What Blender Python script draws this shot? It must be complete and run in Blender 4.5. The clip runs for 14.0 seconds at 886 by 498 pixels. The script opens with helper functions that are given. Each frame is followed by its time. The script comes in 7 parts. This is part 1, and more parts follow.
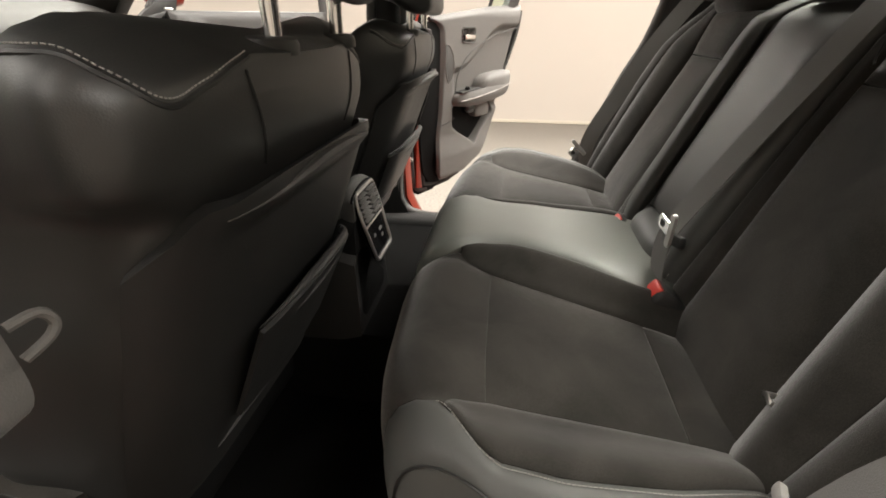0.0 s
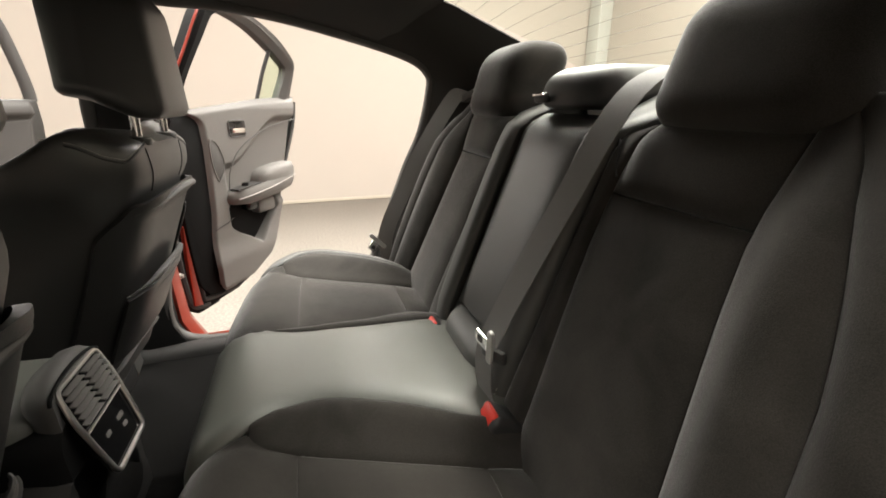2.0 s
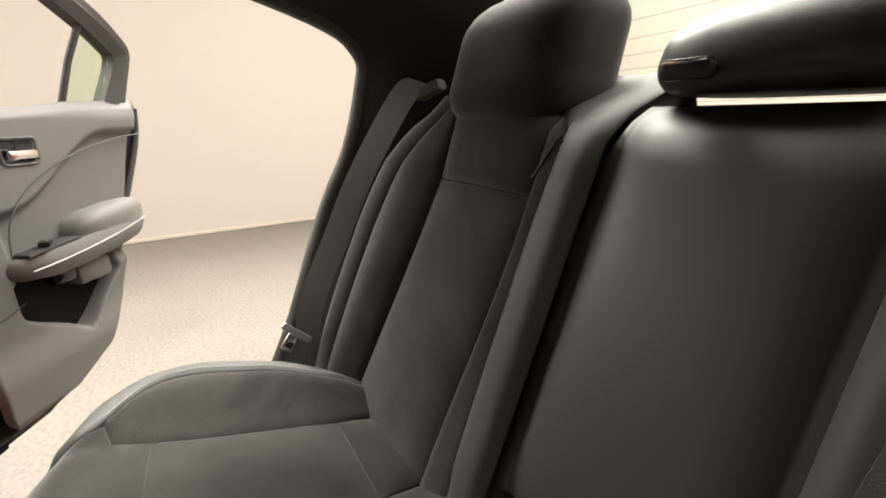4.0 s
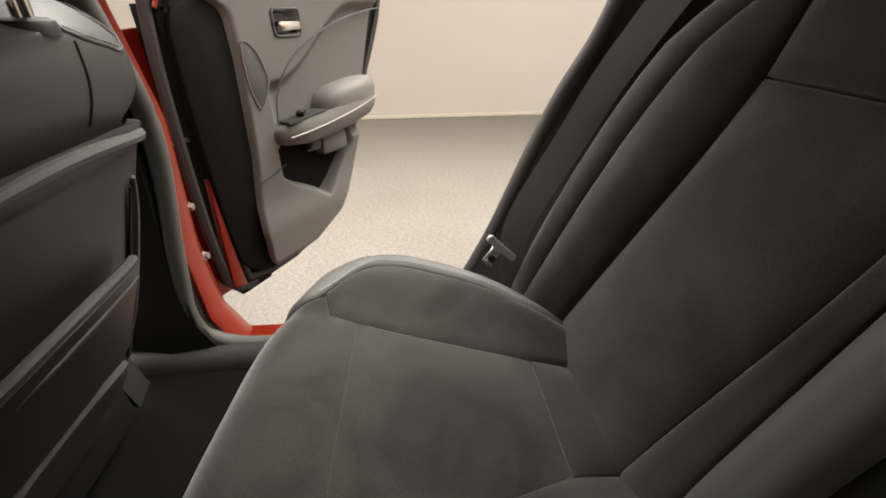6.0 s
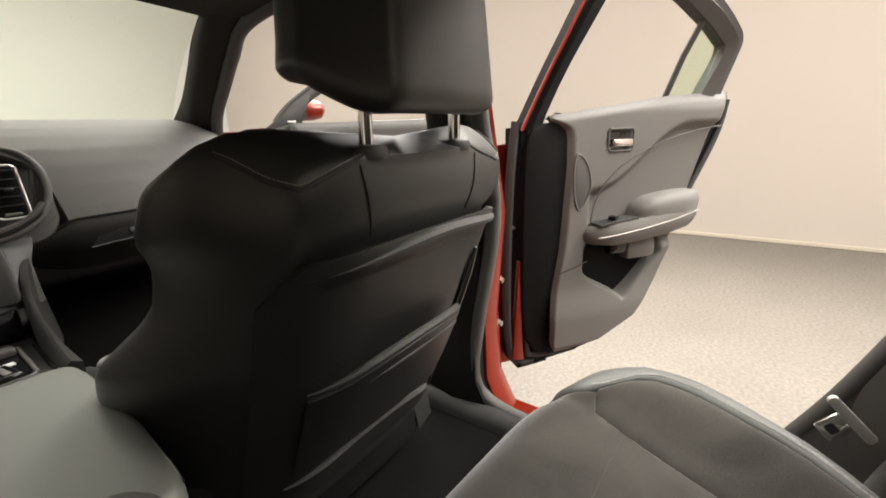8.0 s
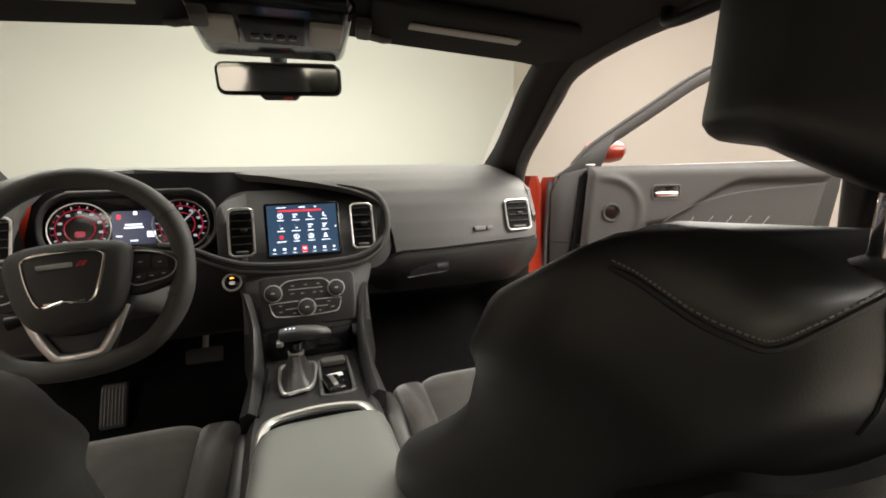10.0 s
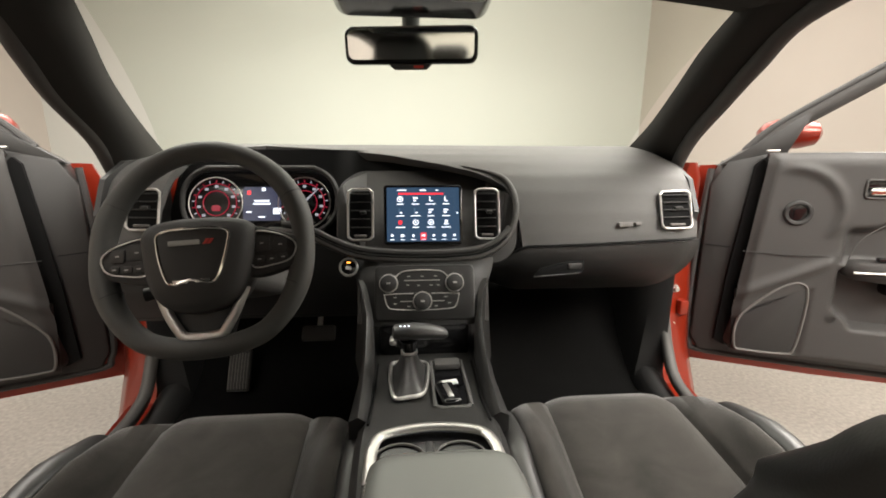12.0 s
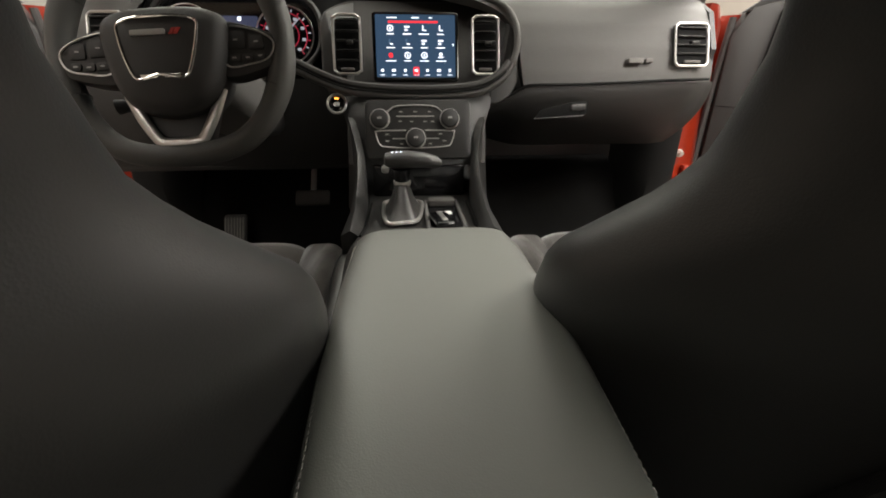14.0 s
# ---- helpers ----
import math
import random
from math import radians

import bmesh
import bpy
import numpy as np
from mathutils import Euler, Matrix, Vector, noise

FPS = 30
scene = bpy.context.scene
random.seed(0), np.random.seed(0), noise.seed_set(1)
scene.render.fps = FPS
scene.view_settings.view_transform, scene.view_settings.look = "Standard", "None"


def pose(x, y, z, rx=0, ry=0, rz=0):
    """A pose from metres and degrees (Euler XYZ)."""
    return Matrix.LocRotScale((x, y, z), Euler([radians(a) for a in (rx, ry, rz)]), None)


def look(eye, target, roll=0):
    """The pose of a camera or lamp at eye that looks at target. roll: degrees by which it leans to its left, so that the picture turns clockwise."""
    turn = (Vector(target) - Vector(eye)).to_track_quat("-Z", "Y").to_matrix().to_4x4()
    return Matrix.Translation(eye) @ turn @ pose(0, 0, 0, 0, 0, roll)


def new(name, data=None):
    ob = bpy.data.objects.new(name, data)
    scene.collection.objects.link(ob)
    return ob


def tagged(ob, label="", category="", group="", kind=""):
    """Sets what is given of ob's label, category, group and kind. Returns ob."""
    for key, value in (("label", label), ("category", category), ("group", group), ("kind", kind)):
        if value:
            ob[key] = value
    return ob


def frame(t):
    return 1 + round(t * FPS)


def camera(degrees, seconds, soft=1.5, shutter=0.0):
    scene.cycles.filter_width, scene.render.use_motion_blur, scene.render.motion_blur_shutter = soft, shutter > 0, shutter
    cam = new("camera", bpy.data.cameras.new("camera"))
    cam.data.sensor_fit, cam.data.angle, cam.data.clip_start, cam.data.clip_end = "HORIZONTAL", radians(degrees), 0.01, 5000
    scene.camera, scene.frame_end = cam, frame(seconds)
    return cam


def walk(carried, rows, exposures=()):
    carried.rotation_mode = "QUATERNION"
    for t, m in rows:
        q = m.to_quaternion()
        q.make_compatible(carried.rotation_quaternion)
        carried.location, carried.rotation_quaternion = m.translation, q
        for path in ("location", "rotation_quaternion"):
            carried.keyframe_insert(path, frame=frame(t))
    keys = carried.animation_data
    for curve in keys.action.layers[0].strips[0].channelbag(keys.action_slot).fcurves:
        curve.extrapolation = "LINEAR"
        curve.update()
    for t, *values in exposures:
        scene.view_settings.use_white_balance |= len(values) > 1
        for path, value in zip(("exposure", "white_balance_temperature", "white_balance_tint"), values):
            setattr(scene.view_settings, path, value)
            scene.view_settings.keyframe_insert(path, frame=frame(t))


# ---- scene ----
cam = camera(93.9, 14.0, 1.8, 0.0)
PATH = [
    (0, (-0.762, -0.264, 1.044), (0.974, 0.016, 0.09), -0.1),
    (0.5, (-0.739, -0.253, 1.046), (1.044, -0.336, 0.143), 0.4),
    (1, (-0.702, -0.266, 1.064), (1.096, -0.579, 0.247), 0.4),
    (1.5, (-0.661, -0.283, 1.082), (1.142, -0.758, 0.357), 0.3),
    (2, (-0.6, -0.298, 1.089), (1.196, -0.885, 0.433), 0.2),
    (2.5, (-0.503, -0.282, 1.077), (1.268, -0.991, 0.476), 0.3),
    (2.7, (-0.457, -0.27, 1.069), (1.302, -1.032, 0.498), 0.3),
    (4.8, (0.015, -0.386, 1.064), (1.573, -1.465, 0.424), -0.4),
    (5, (0.022, -0.376, 1.058), (1.641, -1.316, 0.353), -0.3),
    (5.5, (0.019, -0.357, 1.055), (1.737, -0.886, 0.178), -0.2),
    (6, (0.02, -0.341, 1.044), (1.731, -0.475, 0.018), -0.5),
    (6.5, (0.03, -0.334, 1.041), (1.698, -0.141, -0.045), -1.5),
    (7, (0.018, -0.315, 1.054), (1.693, 0.222, 0.102), -2.8),
    (7.5, (-0.005, -0.327, 1.051), (1.652, 0.51, 0.308), -2.7),
    (8, (-0.022, -0.341, 1.046), (1.527, 0.798, 0.496), -2.3),
    (8.5, (-0.022, -0.336, 1.062), (1.312, 1.095, 0.644), -1.9),
    (9, (0.001, -0.258, 1.084), (1.086, 1.383, 0.723), -1.5),
    (9.2, (0.008, -0.229, 1.089), (0.991, 1.477, 0.74), -1.5),
    (11.3, (-0.023, -0.045, 1.074), (0.239, 1.893, 0.688), -0.3),
    (11.5, (-0.026, -0.03, 1.074), (0.199, 1.911, 0.679), -0.1),
    (12, (-0.027, 0.008, 1.081), (0.125, 1.951, 0.652), 0.2),
    (12.5, (-0.025, 0.045, 1.079), (0.076, 1.986, 0.62), 0.3),
    (13, (-0.023, 0.043, 1.041), (0.055, 1.965, 0.502), 0.3),
    (13.5, (-0.021, 0.013, 0.979), (0.089, 1.891, 0.31), 0.4),
    (14, (-0.019, -0.016, 0.908), (0.130, 1.806, 0.108), 0.2),
]
EXPOSURE = 0.3
WALL_COLOUR, WALL_FRONT_COLOUR, FLOOR_COLOUR = (0.57, 0.52, 0.468), (0.62, 0.63, 0.595), (0.215, 0.196, 0.172)
LAMPS = [((2.5, 1.2, 3.4), (0.2, -0.4, 0.7), 1.8, 3.0, 112, 120), ((2.4, -1.7, 3.4), (0.4, 0.0, 0.8), 1.8, 2.2, 120, 120), ((-2.4, 2.6, 3.45), (-2.4, 2.6, 0.0), 2.6, 4.0, 165, 180),
         ((0.2, 4.2, 3.45), (0.2, 3.8, 0.0), 5.0, 3.0, 115, 180), ((0.2, 3.0, 3.4), (0.2, 8.1, 2.0), 5.0, 1.0, 145, 150),
         ((0.2, -2.7, 3.45), (0.2, -2.5, 0.0), 5.0, 2.2, 230, 180), ((1.6, 0.2, 3.48), (1.6, 0.2, 0.0), 2.5, 5.0, 105, 180)]
walk(cam, [(t, look(e, g, r)) for t, e, g, r in PATH], [(t, EXPOSURE + e) for t, e in ((0.0, 0.22), (1.5, 0.3), (2.5, 0.25), (5.0, -0.05), (6.0, -0.2), (7.0, 0.0), (7.5, 0.1), (8.0, 0.0), (9.0, 0.05), (11.5, 0.12), (12.5, 0.06), (14.0, 0.0))])

# ---- world and added lamps of the photo studio ----
world = bpy.data.worlds.new("world")
scene.world = world
world.use_nodes = True
world.node_tree.nodes["Background"].inputs[0].default_value = (1.0, 0.96, 0.9, 1)
world.node_tree.nodes["Background"].inputs[1].default_value = 0.05
ROOM_X0, ROOM_X1, ROOM_Y0, ROOM_Y1, ROOM_Z = -6.4, 4.45, -4.05, 8.1, 4.4


def lamp(at, aim, sx, sy, watts, spread, colour=(1.0, 0.95, 0.875)):
    """An unseen area lamp, added to brighten the cabin and walls, turned towards aim."""
    data = bpy.data.lights.new("added_lamp", "AREA")
    data.shape, data.size, data.size_y, data.energy, data.color, data.spread = "RECTANGLE", sx, sy, watts, colour, radians(spread)
    ob = new("added_lamp", data)
    ob.matrix_basis = look(at, aim, 0)
    return ob


for row in LAMPS:
    lamp(*row)


# ---- materials ----
def material(name, colour, rough=0.6, metal=0.0, grain=0.0, grain_scale=400.0, stain=0.12, stain_scale=6.0, coat=0.0, sheen=0.0, pores=False, spec=0.5, fine=0.0):
    """Colour with slow stains and a fine grain that also gives the relief."""
    m = bpy.data.materials.new(name)
    m.use_nodes = True
    nt = m.node_tree
    b = nt.nodes["Principled BSDF"]
    co = nt.nodes.new("ShaderNodeTexCoord")
    n1 = nt.nodes.new("ShaderNodeTexNoise")
    n1.inputs["Scale"].default_value, n1.inputs["Detail"].default_value = stain_scale, 6
    nt.links.new(co.outputs["Object"], n1.inputs["Vector"])
    n2 = nt.nodes.new("ShaderNodeTexVoronoi" if pores else "ShaderNodeTexNoise")
    n2.inputs["Scale"].default_value = grain_scale
    nt.links.new(co.outputs["Object"], n2.inputs["Vector"])
    mix = nt.nodes.new("ShaderNodeMix")
    mix.data_type, mix.blend_type = "RGBA", "MIX"
    mix.inputs["A"].default_value = (*[c * (1 - stain) for c in colour], 1)
    mix.inputs["B"].default_value = (*[min(1, c * (1 + stain)) for c in colour], 1)
    if stain > 0.5:
        n1.inputs["Distortion"].default_value = 0.8
        spread = nt.nodes.new("ShaderNodeMapRange")
        spread.inputs["From Min"].default_value, spread.inputs["From Max"].default_value = 0.22, 0.78
        nt.links.new(n1.outputs[0], spread.inputs["Value"])
        nt.links.new(spread.outputs["Result"], mix.inputs["Factor"])
    else:
        nt.links.new(n1.outputs[0], mix.inputs["Factor"])
    out = mix.outputs["Result"]
    if fine:
        mul = nt.nodes.new("ShaderNodeMix")
        mul.data_type, mul.blend_type = "RGBA", "MULTIPLY"
        mul.inputs["Factor"].default_value = fine
        ramp = nt.nodes.new("ShaderNodeValToRGB")
        ramp.color_ramp.elements[0].position, ramp.color_ramp.elements[1].position = 0.3, 0.7
        nt.links.new(n2.outputs[0], ramp.inputs["Fac"])
        nt.links.new(out, mul.inputs["A"])
        nt.links.new(ramp.outputs["Color"], mul.inputs["B"])
        out = mul.outputs["Result"]
    nt.links.new(out, b.inputs["Base Color"])
    rr = nt.nodes.new("ShaderNodeMapRange")
    rr.inputs["To Min"].default_value, rr.inputs["To Max"].default_value = max(0.02, rough - 0.08), min(1, rough + 0.08)
    nt.links.new(n1.outputs[0], rr.inputs["Value"])
    nt.links.new(rr.outputs["Result"], b.inputs["Roughness"])
    b.inputs["Metallic"].default_value = metal
    b.inputs["Coat Weight"].default_value = coat
    b.inputs["Coat Roughness"].default_value = 0.06
    b.inputs["Sheen Weight"].default_value = sheen
    b.inputs["Sheen Roughness"].default_value = 0.4
    b.inputs["Specular IOR Level"].default_value = spec
    if grain:
        bump = nt.nodes.new("ShaderNodeBump")
        bump.inputs["Strength"].default_value, bump.inputs["Distance"].default_value = grain, 0.0006
        nt.links.new(n2.outputs[0], bump.inputs["Height"])
        nt.links.new(bump.outputs["Normal"], b.inputs["Normal"])
    return m


def glowing(name, colour, strength):
    m = bpy.data.materials.new(name)
    m.use_nodes = True
    b = m.node_tree.nodes["Principled BSDF"]
    b.inputs["Base Color"].default_value = (0.01, 0.01, 0.012, 1)
    b.inputs["Roughness"].default_value = 0.25
    b.inputs["Emission Color"].default_value = (*colour, 1)
    b.inputs["Emission Strength"].default_value = strength
    return m


def pane_material(name, tint):
    """Thin tinted glass: clear, with the gloss of its surface."""
    m = bpy.data.materials.new(name)
    m.use_nodes = True
    nt = m.node_tree
    nt.nodes.remove(nt.nodes["Principled BSDF"])
    tr, gl, mx = (nt.nodes.new("ShaderNode" + k) for k in ("BsdfTransparent", "BsdfGlossy", "MixShader"))
    tr.inputs["Color"].default_value = (*tint, 1)
    gl.inputs["Roughness"].default_value = 0.02
    mx.inputs[0].default_value = 0.04
    nt.links.new(tr.outputs[0], mx.inputs[1])
    nt.links.new(gl.outputs[0], mx.inputs[2])
    nt.links.new(mx.outputs[0], nt.nodes["Material Output"].inputs["Surface"])
    return m


SUEDE = material("suede", (0.039, 0.036, 0.032), 0.95, grain=0.5, grain_scale=900, stain=0.51, stain_scale=9, sheen=0.35, spec=0.1, fine=0.35)
LEATHER = material("leather", (0.021, 0.0208, 0.0197), 0.45, grain=0.12, grain_scale=700, stain=0.12, stain_scale=5, pores=True, spec=0.75)
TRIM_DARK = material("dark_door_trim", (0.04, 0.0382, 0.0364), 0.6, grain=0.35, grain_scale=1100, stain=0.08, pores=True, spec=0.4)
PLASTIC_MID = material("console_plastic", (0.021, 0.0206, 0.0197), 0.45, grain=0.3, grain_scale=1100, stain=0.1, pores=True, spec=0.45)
SHELL = material("seat_shell_plastic", (0.02, 0.0197, 0.019), 0.46, grain=0.25, grain_scale=1100, stain=0.1, pores=True, spec=0.4)
# Black leather whose pale green sheen is put into the base colour.
LEATHER_SHEEN = material("leather_sheen", (0.122, 0.128, 0.114), 0.5, grain=0.1, grain_scale=900, stain=0.1, stain_scale=4, pores=True, spec=1.0)
SEAL_GREY = material("grey_door_seal", (0.075, 0.072, 0.068), 0.6, grain=0.2, grain_scale=500)
# Near black, for black parts and for shade put into faces and gaps.
DEEP_BLACK = material("deep_black", (0.006, 0.006, 0.006), 0.8, stain=0.1, spec=0.12)
LEATHER_GLOSS = material("leather_gloss", (0.045, 0.0442, 0.041), 0.52, grain=0.1, grain_scale=900, stain=0.1, stain_scale=4, pores=True, spec=1.0)
LEATHER_PLAIN = material("leather_plain", (0.06, 0.0602, 0.0562), 0.6, grain=0.1, grain_scale=900, stain=0.1, stain_scale=4, pores=True, spec=0.6)
STITCH = material("stitch", (0.3, 0.29, 0.27), 0.8, grain=0.4, grain_scale=1500)
PLASTIC = material("moulded_plastic", (0.062, 0.06, 0.057), 0.62, grain=0.35, grain_scale=1100, stain=0.1, pores=True, spec=0.4)
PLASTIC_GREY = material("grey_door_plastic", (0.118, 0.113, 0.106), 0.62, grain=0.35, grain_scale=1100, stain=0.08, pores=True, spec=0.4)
PLASTIC_DARK = material("dark_plastic", (0.022, 0.022, 0.0215), 0.5, grain=0.25, grain_scale=1000, stain=0.1)
PILLAR_PLASTIC = material("pillar_plastic", (0.011, 0.0108, 0.0104), 0.6, grain=0.3, grain_scale=1000, stain=0.1, spec=0.25)
GLOSS_BLACK = material("gloss_black", (0.006, 0.006, 0.0065), 0.12, stain=0.05)
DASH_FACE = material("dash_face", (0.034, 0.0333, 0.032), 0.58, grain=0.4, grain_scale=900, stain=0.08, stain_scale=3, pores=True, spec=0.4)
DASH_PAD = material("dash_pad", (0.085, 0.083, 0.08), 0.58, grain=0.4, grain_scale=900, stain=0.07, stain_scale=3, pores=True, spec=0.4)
RUBBER = material("rubber_seal", (0.024, 0.023, 0.022), 0.7, grain=0.2, grain_scale=500)
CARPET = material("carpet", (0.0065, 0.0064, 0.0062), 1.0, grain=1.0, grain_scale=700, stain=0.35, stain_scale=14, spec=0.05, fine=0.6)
HEADLINER = material("headliner_cloth", (0.04, 0.039, 0.036), 0.95, grain=0.6, grain_scale=800, stain=0.1, spec=0.1)
WEBBING = material("belt_webbing", (0.125, 0.121, 0.114), 0.7, grain=0.7, grain_scale=650, stain=0.08, sheen=0.1)
RED_PAINT = material("orange_red_paint", (0.235, 0.017, 0.004), 0.34, metal=0.4, stain=0.06, stain_scale=2, coat=0.6, grain=0.05, grain_scale=2500)
RED_BUTTON = material("red_button", (0.62, 0.035, 0.02), 0.45, stain=0.05)
CHROME = material("chrome", (0.75, 0.74, 0.72), 0.12, metal=1.0, stain=0.04)
SATIN = material("satin_silver", (0.52, 0.51, 0.49), 0.34, metal=0.9, stain=0.05, grain=0.1, grain_scale=1800)
SILVER_PAINT = material("silver_paint", (0.42, 0.41, 0.39), 0.38, metal=0.25, stain=0.05)
STEEL = material("zinc_steel", (0.45, 0.43, 0.4), 0.4, metal=0.9, stain=0.15, stain_scale=40)
MIRROR = material("mirror_glass", (0.85, 0.87, 0.86), 0.02, metal=1.0, stain=0.01)
LABEL_GREY = material("label_grey", (0.35, 0.35, 0.33), 0.6)
LABEL_RED = material("label_red", (0.45, 0.03, 0.02), 0.5)
LABEL_WHITE = material("label_white", (0.7, 0.7, 0.68), 0.5)
WALL = material("studio_wall_paint", WALL_COLOUR, 0.7, grain=0.3, grain_scale=160, stain=0.04, stain_scale=1.2)
WALL_FRONT = material("studio_end_wall_paint", WALL_FRONT_COLOUR, 0.75, grain=0.3, grain_scale=160, stain=0.04, stain_scale=1.0)
BASE_PAINT = material("baseboard_paint", (0.6, 0.55, 0.46), 0.5, stain=0.06)
FLAKE = material("flake_floor", FLOOR_COLOUR, 0.5, grain=0.0, grain_scale=160, stain=0.18, stain_scale=2.0, fine=0.34, spec=0.4)
FLAKE.node_tree.nodes["Voronoi Texture" if "Voronoi Texture" in FLAKE.node_tree.nodes else "Noise Texture.001"].inputs["Scale"].default_value = 62
WINDSCREEN = pane_material("windscreen_glass", (0.86, 0.9, 0.845))
TINT = pane_material("tinted_glass", (0.9, 0.96, 0.88))
CLUSTER_BACK = glowing("cluster_navy", (0.035, 0.04, 0.075), 0.9)
SCREEN_BACK = glowing("screen_navy", (0.024, 0.05, 0.09), 1.15)
SCREEN_WHITE = glowing("screen_white", (0.85, 0.9, 1.0), 1.6)
SCREEN_RED = glowing("screen_red", (0.9, 0.03, 0.04), 1.3)
SCREEN_BLUE = glowing("screen_steel_blue", (0.1, 0.17, 0.26), 0.9)
DIAL_RED = glowing("dial_red", (0.75, 0.03, 0.08), 0.3)
DIAL_WHITE = glowing("dial_white", (0.8, 0.8, 0.9), 0.35)
AMBER = glowing("amber_lamp", (1.0, 0.35, 0.05), 2.0)
VISOR_LAMP = material("visor_mirror_cover", (0.5, 0.48, 0.42), 0.5)


# ---- mesh helpers ----
WM = {}


def smooth01(x):
    x = min(1.0, max(0.0, x))
    return x * x * (3 - 2 * x)


def lerp(a, b, t):
    return a + (b - a) * t


def interp(x, xs, ys):
    return float(np.interp(x, xs, ys))


def thing(name, label, category, at=(0, 0, 0), group="", kind=""):
    ob = new(name)
    ob.empty_display_size = 0.05
    ob.matrix_basis = Matrix.Translation(at)
    WM[ob] = Matrix.Translation(at)
    return tagged(ob, label, category, group, kind)


def mesh_of(name, bm, mat, smooth=True, angle=40):
    bmesh.ops.recalc_face_normals(bm, faces=bm.faces)
    me = bpy.data.meshes.new(name)
    for f in bm.faces:
        f.smooth = smooth
    if smooth:
        lim = radians(angle)
        for e in bm.edges:
            if len(e.link_faces) == 2 and e.calc_face_angle(0.0) > lim:
                e.smooth = False
    bm.to_mesh(me)
    bm.free()
    me.materials.append(mat)
    return me


def part(name, bm, mat, parent, label="", smooth=True, angle=40):
    """One mesh of a thing, built in world coordinates."""
    bm.transform(WM[parent].inverted())
    ob = new(name, mesh_of(name, bm, mat, smooth, angle))
    ob.parent = parent
    WM[ob] = WM[parent].copy()
    return tagged(ob, label)


def solid(name, bm, mat, label, category="", kind="structure", smooth=True, angle=40):
    ob = new(name, mesh_of(name, bm, mat, smooth, angle))
    WM[ob] = Matrix.Identity(4)
    return tagged(ob, label, category, "", kind)


def catmull(pts, n, closed=False):
    """n points along a smooth curve through pts, evenly in the parameter."""
    pts = [Vector(p) for p in pts]
    m = len(pts)
    out = []
    spans = m if closed else m - 1
    for i in range(n):
        s = i / n * spans if closed else i / (n - 1) * spans
        k = min(int(s), spans - 1)
        t = s - k
        if closed:
            p0, p1, p2, p3 = (pts[(k + d) % m] for d in (-1, 0, 1, 2))
        else:
            p0, p1, p2, p3 = (pts[min(m - 1, max(0, k + d))] for d in (-1, 0, 1, 2))
        out.append(0.5 * (2 * p1 + (p2 - p0) * t + (2 * p0 - 5 * p1 + 4 * p2 - p3) * t * t + (3 * p1 - 3 * p2 + p3 - p0) * t ** 3))
    return out


def loft(loops, cap=True, closed=True):
    bm = bmesh.new()
    rows = [[bm.verts.new(p) for p in l] for l in loops]
    n = len(rows[0])
    for a, b in zip(rows, rows[1:]):
        for i in range(n if closed else n - 1):
            j = (i + 1) % n
            bm.faces.new((a[i], a[j], b[j], b[i]))
    if cap and closed:
        for r, flip in ((rows[0], True), (rows[-1], False)):
            c = bm.verts.new(sum((v.co for v in r), Vector()) / n)
            for i in range(n):
                bm.faces.new((r[i], r[(i + 1) % n], c) if not flip else (r[(i + 1) % n], r[i], c))
    return bm


def tube(pts, r, sides=8, closed=False, flat=1.0):
    """A round bar along pts; r may be a list. flat squeezes it across."""
    pts = [Vector(p) for p in pts]
    n = len(pts)
    loops = []
    up = Vector((0, 0, 1))
    prev = None
    for i, p in enumerate(pts):
        d = (pts[(i + 1) % n] - pts[i - 1]) if closed else pts[min(n - 1, i + 1)] - pts[max(0, i - 1)]
        d.normalize()
        if prev is None:
            a = up.cross(d)
            if a.length < 0.1:
                a = Vector((1, 0, 0)).cross(d)
        else:
            a = prev - d * prev.dot(d)
        a.normalize()
        prev = a
        b = d.cross(a)
        rr = r[i] if isinstance(r, (list, tuple)) else r
        loops.append([p + a * rr * math.cos(k / sides * math.tau) + b * rr * flat * math.sin(k / sides * math.tau) for k in range(sides)])
    if closed:
        loops.append(loops[0])
        bm = loft(loops, cap=False)
        bmesh.ops.remove_doubles(bm, verts=bm.verts, dist=1e-6)
        return bm
    return loft(loops)


def sheet(f, nu, nv, thick=0.0):
    """The surface f(u, v) over 0..1, given thickness away from its normal."""
    us, vs = [i / nu for i in range(nu + 1)], [j / nv for j in range(nv + 1)]
    top = [[Vector(f(u, v)) for v in vs] for u in us]
    bm = bmesh.new()
    a = [[bm.verts.new(p) for p in row] for row in top]
    for i in range(nu):
        for j in range(nv):
            bm.faces.new((a[i][j], a[i + 1][j], a[i + 1][j + 1], a[i][j + 1]))
    if thick:
        bm.normal_update()
        b = [[bm.verts.new(v.co - v.normal * thick) for v in row] for row in a]
        for i in range(nu):
            for j in range(nv):
                bm.faces.new((b[i][j], b[i][j + 1], b[i + 1][j + 1], b[i + 1][j]))
        ring = [(i, 0) for i in range(nu)] + [(nu, j) for j in range(nv)] + [(i, nv) for i in range(nu, 0, -1)] + [(0, j) for j in range(nv, 0, -1)]
        for k in range(len(ring)):
            (i, j), (p, q) = ring[k], ring[(k + 1) % len(ring)]
            bm.faces.new((a[i][j], b[i][j], b[p][q], a[p][q]))
    return bm


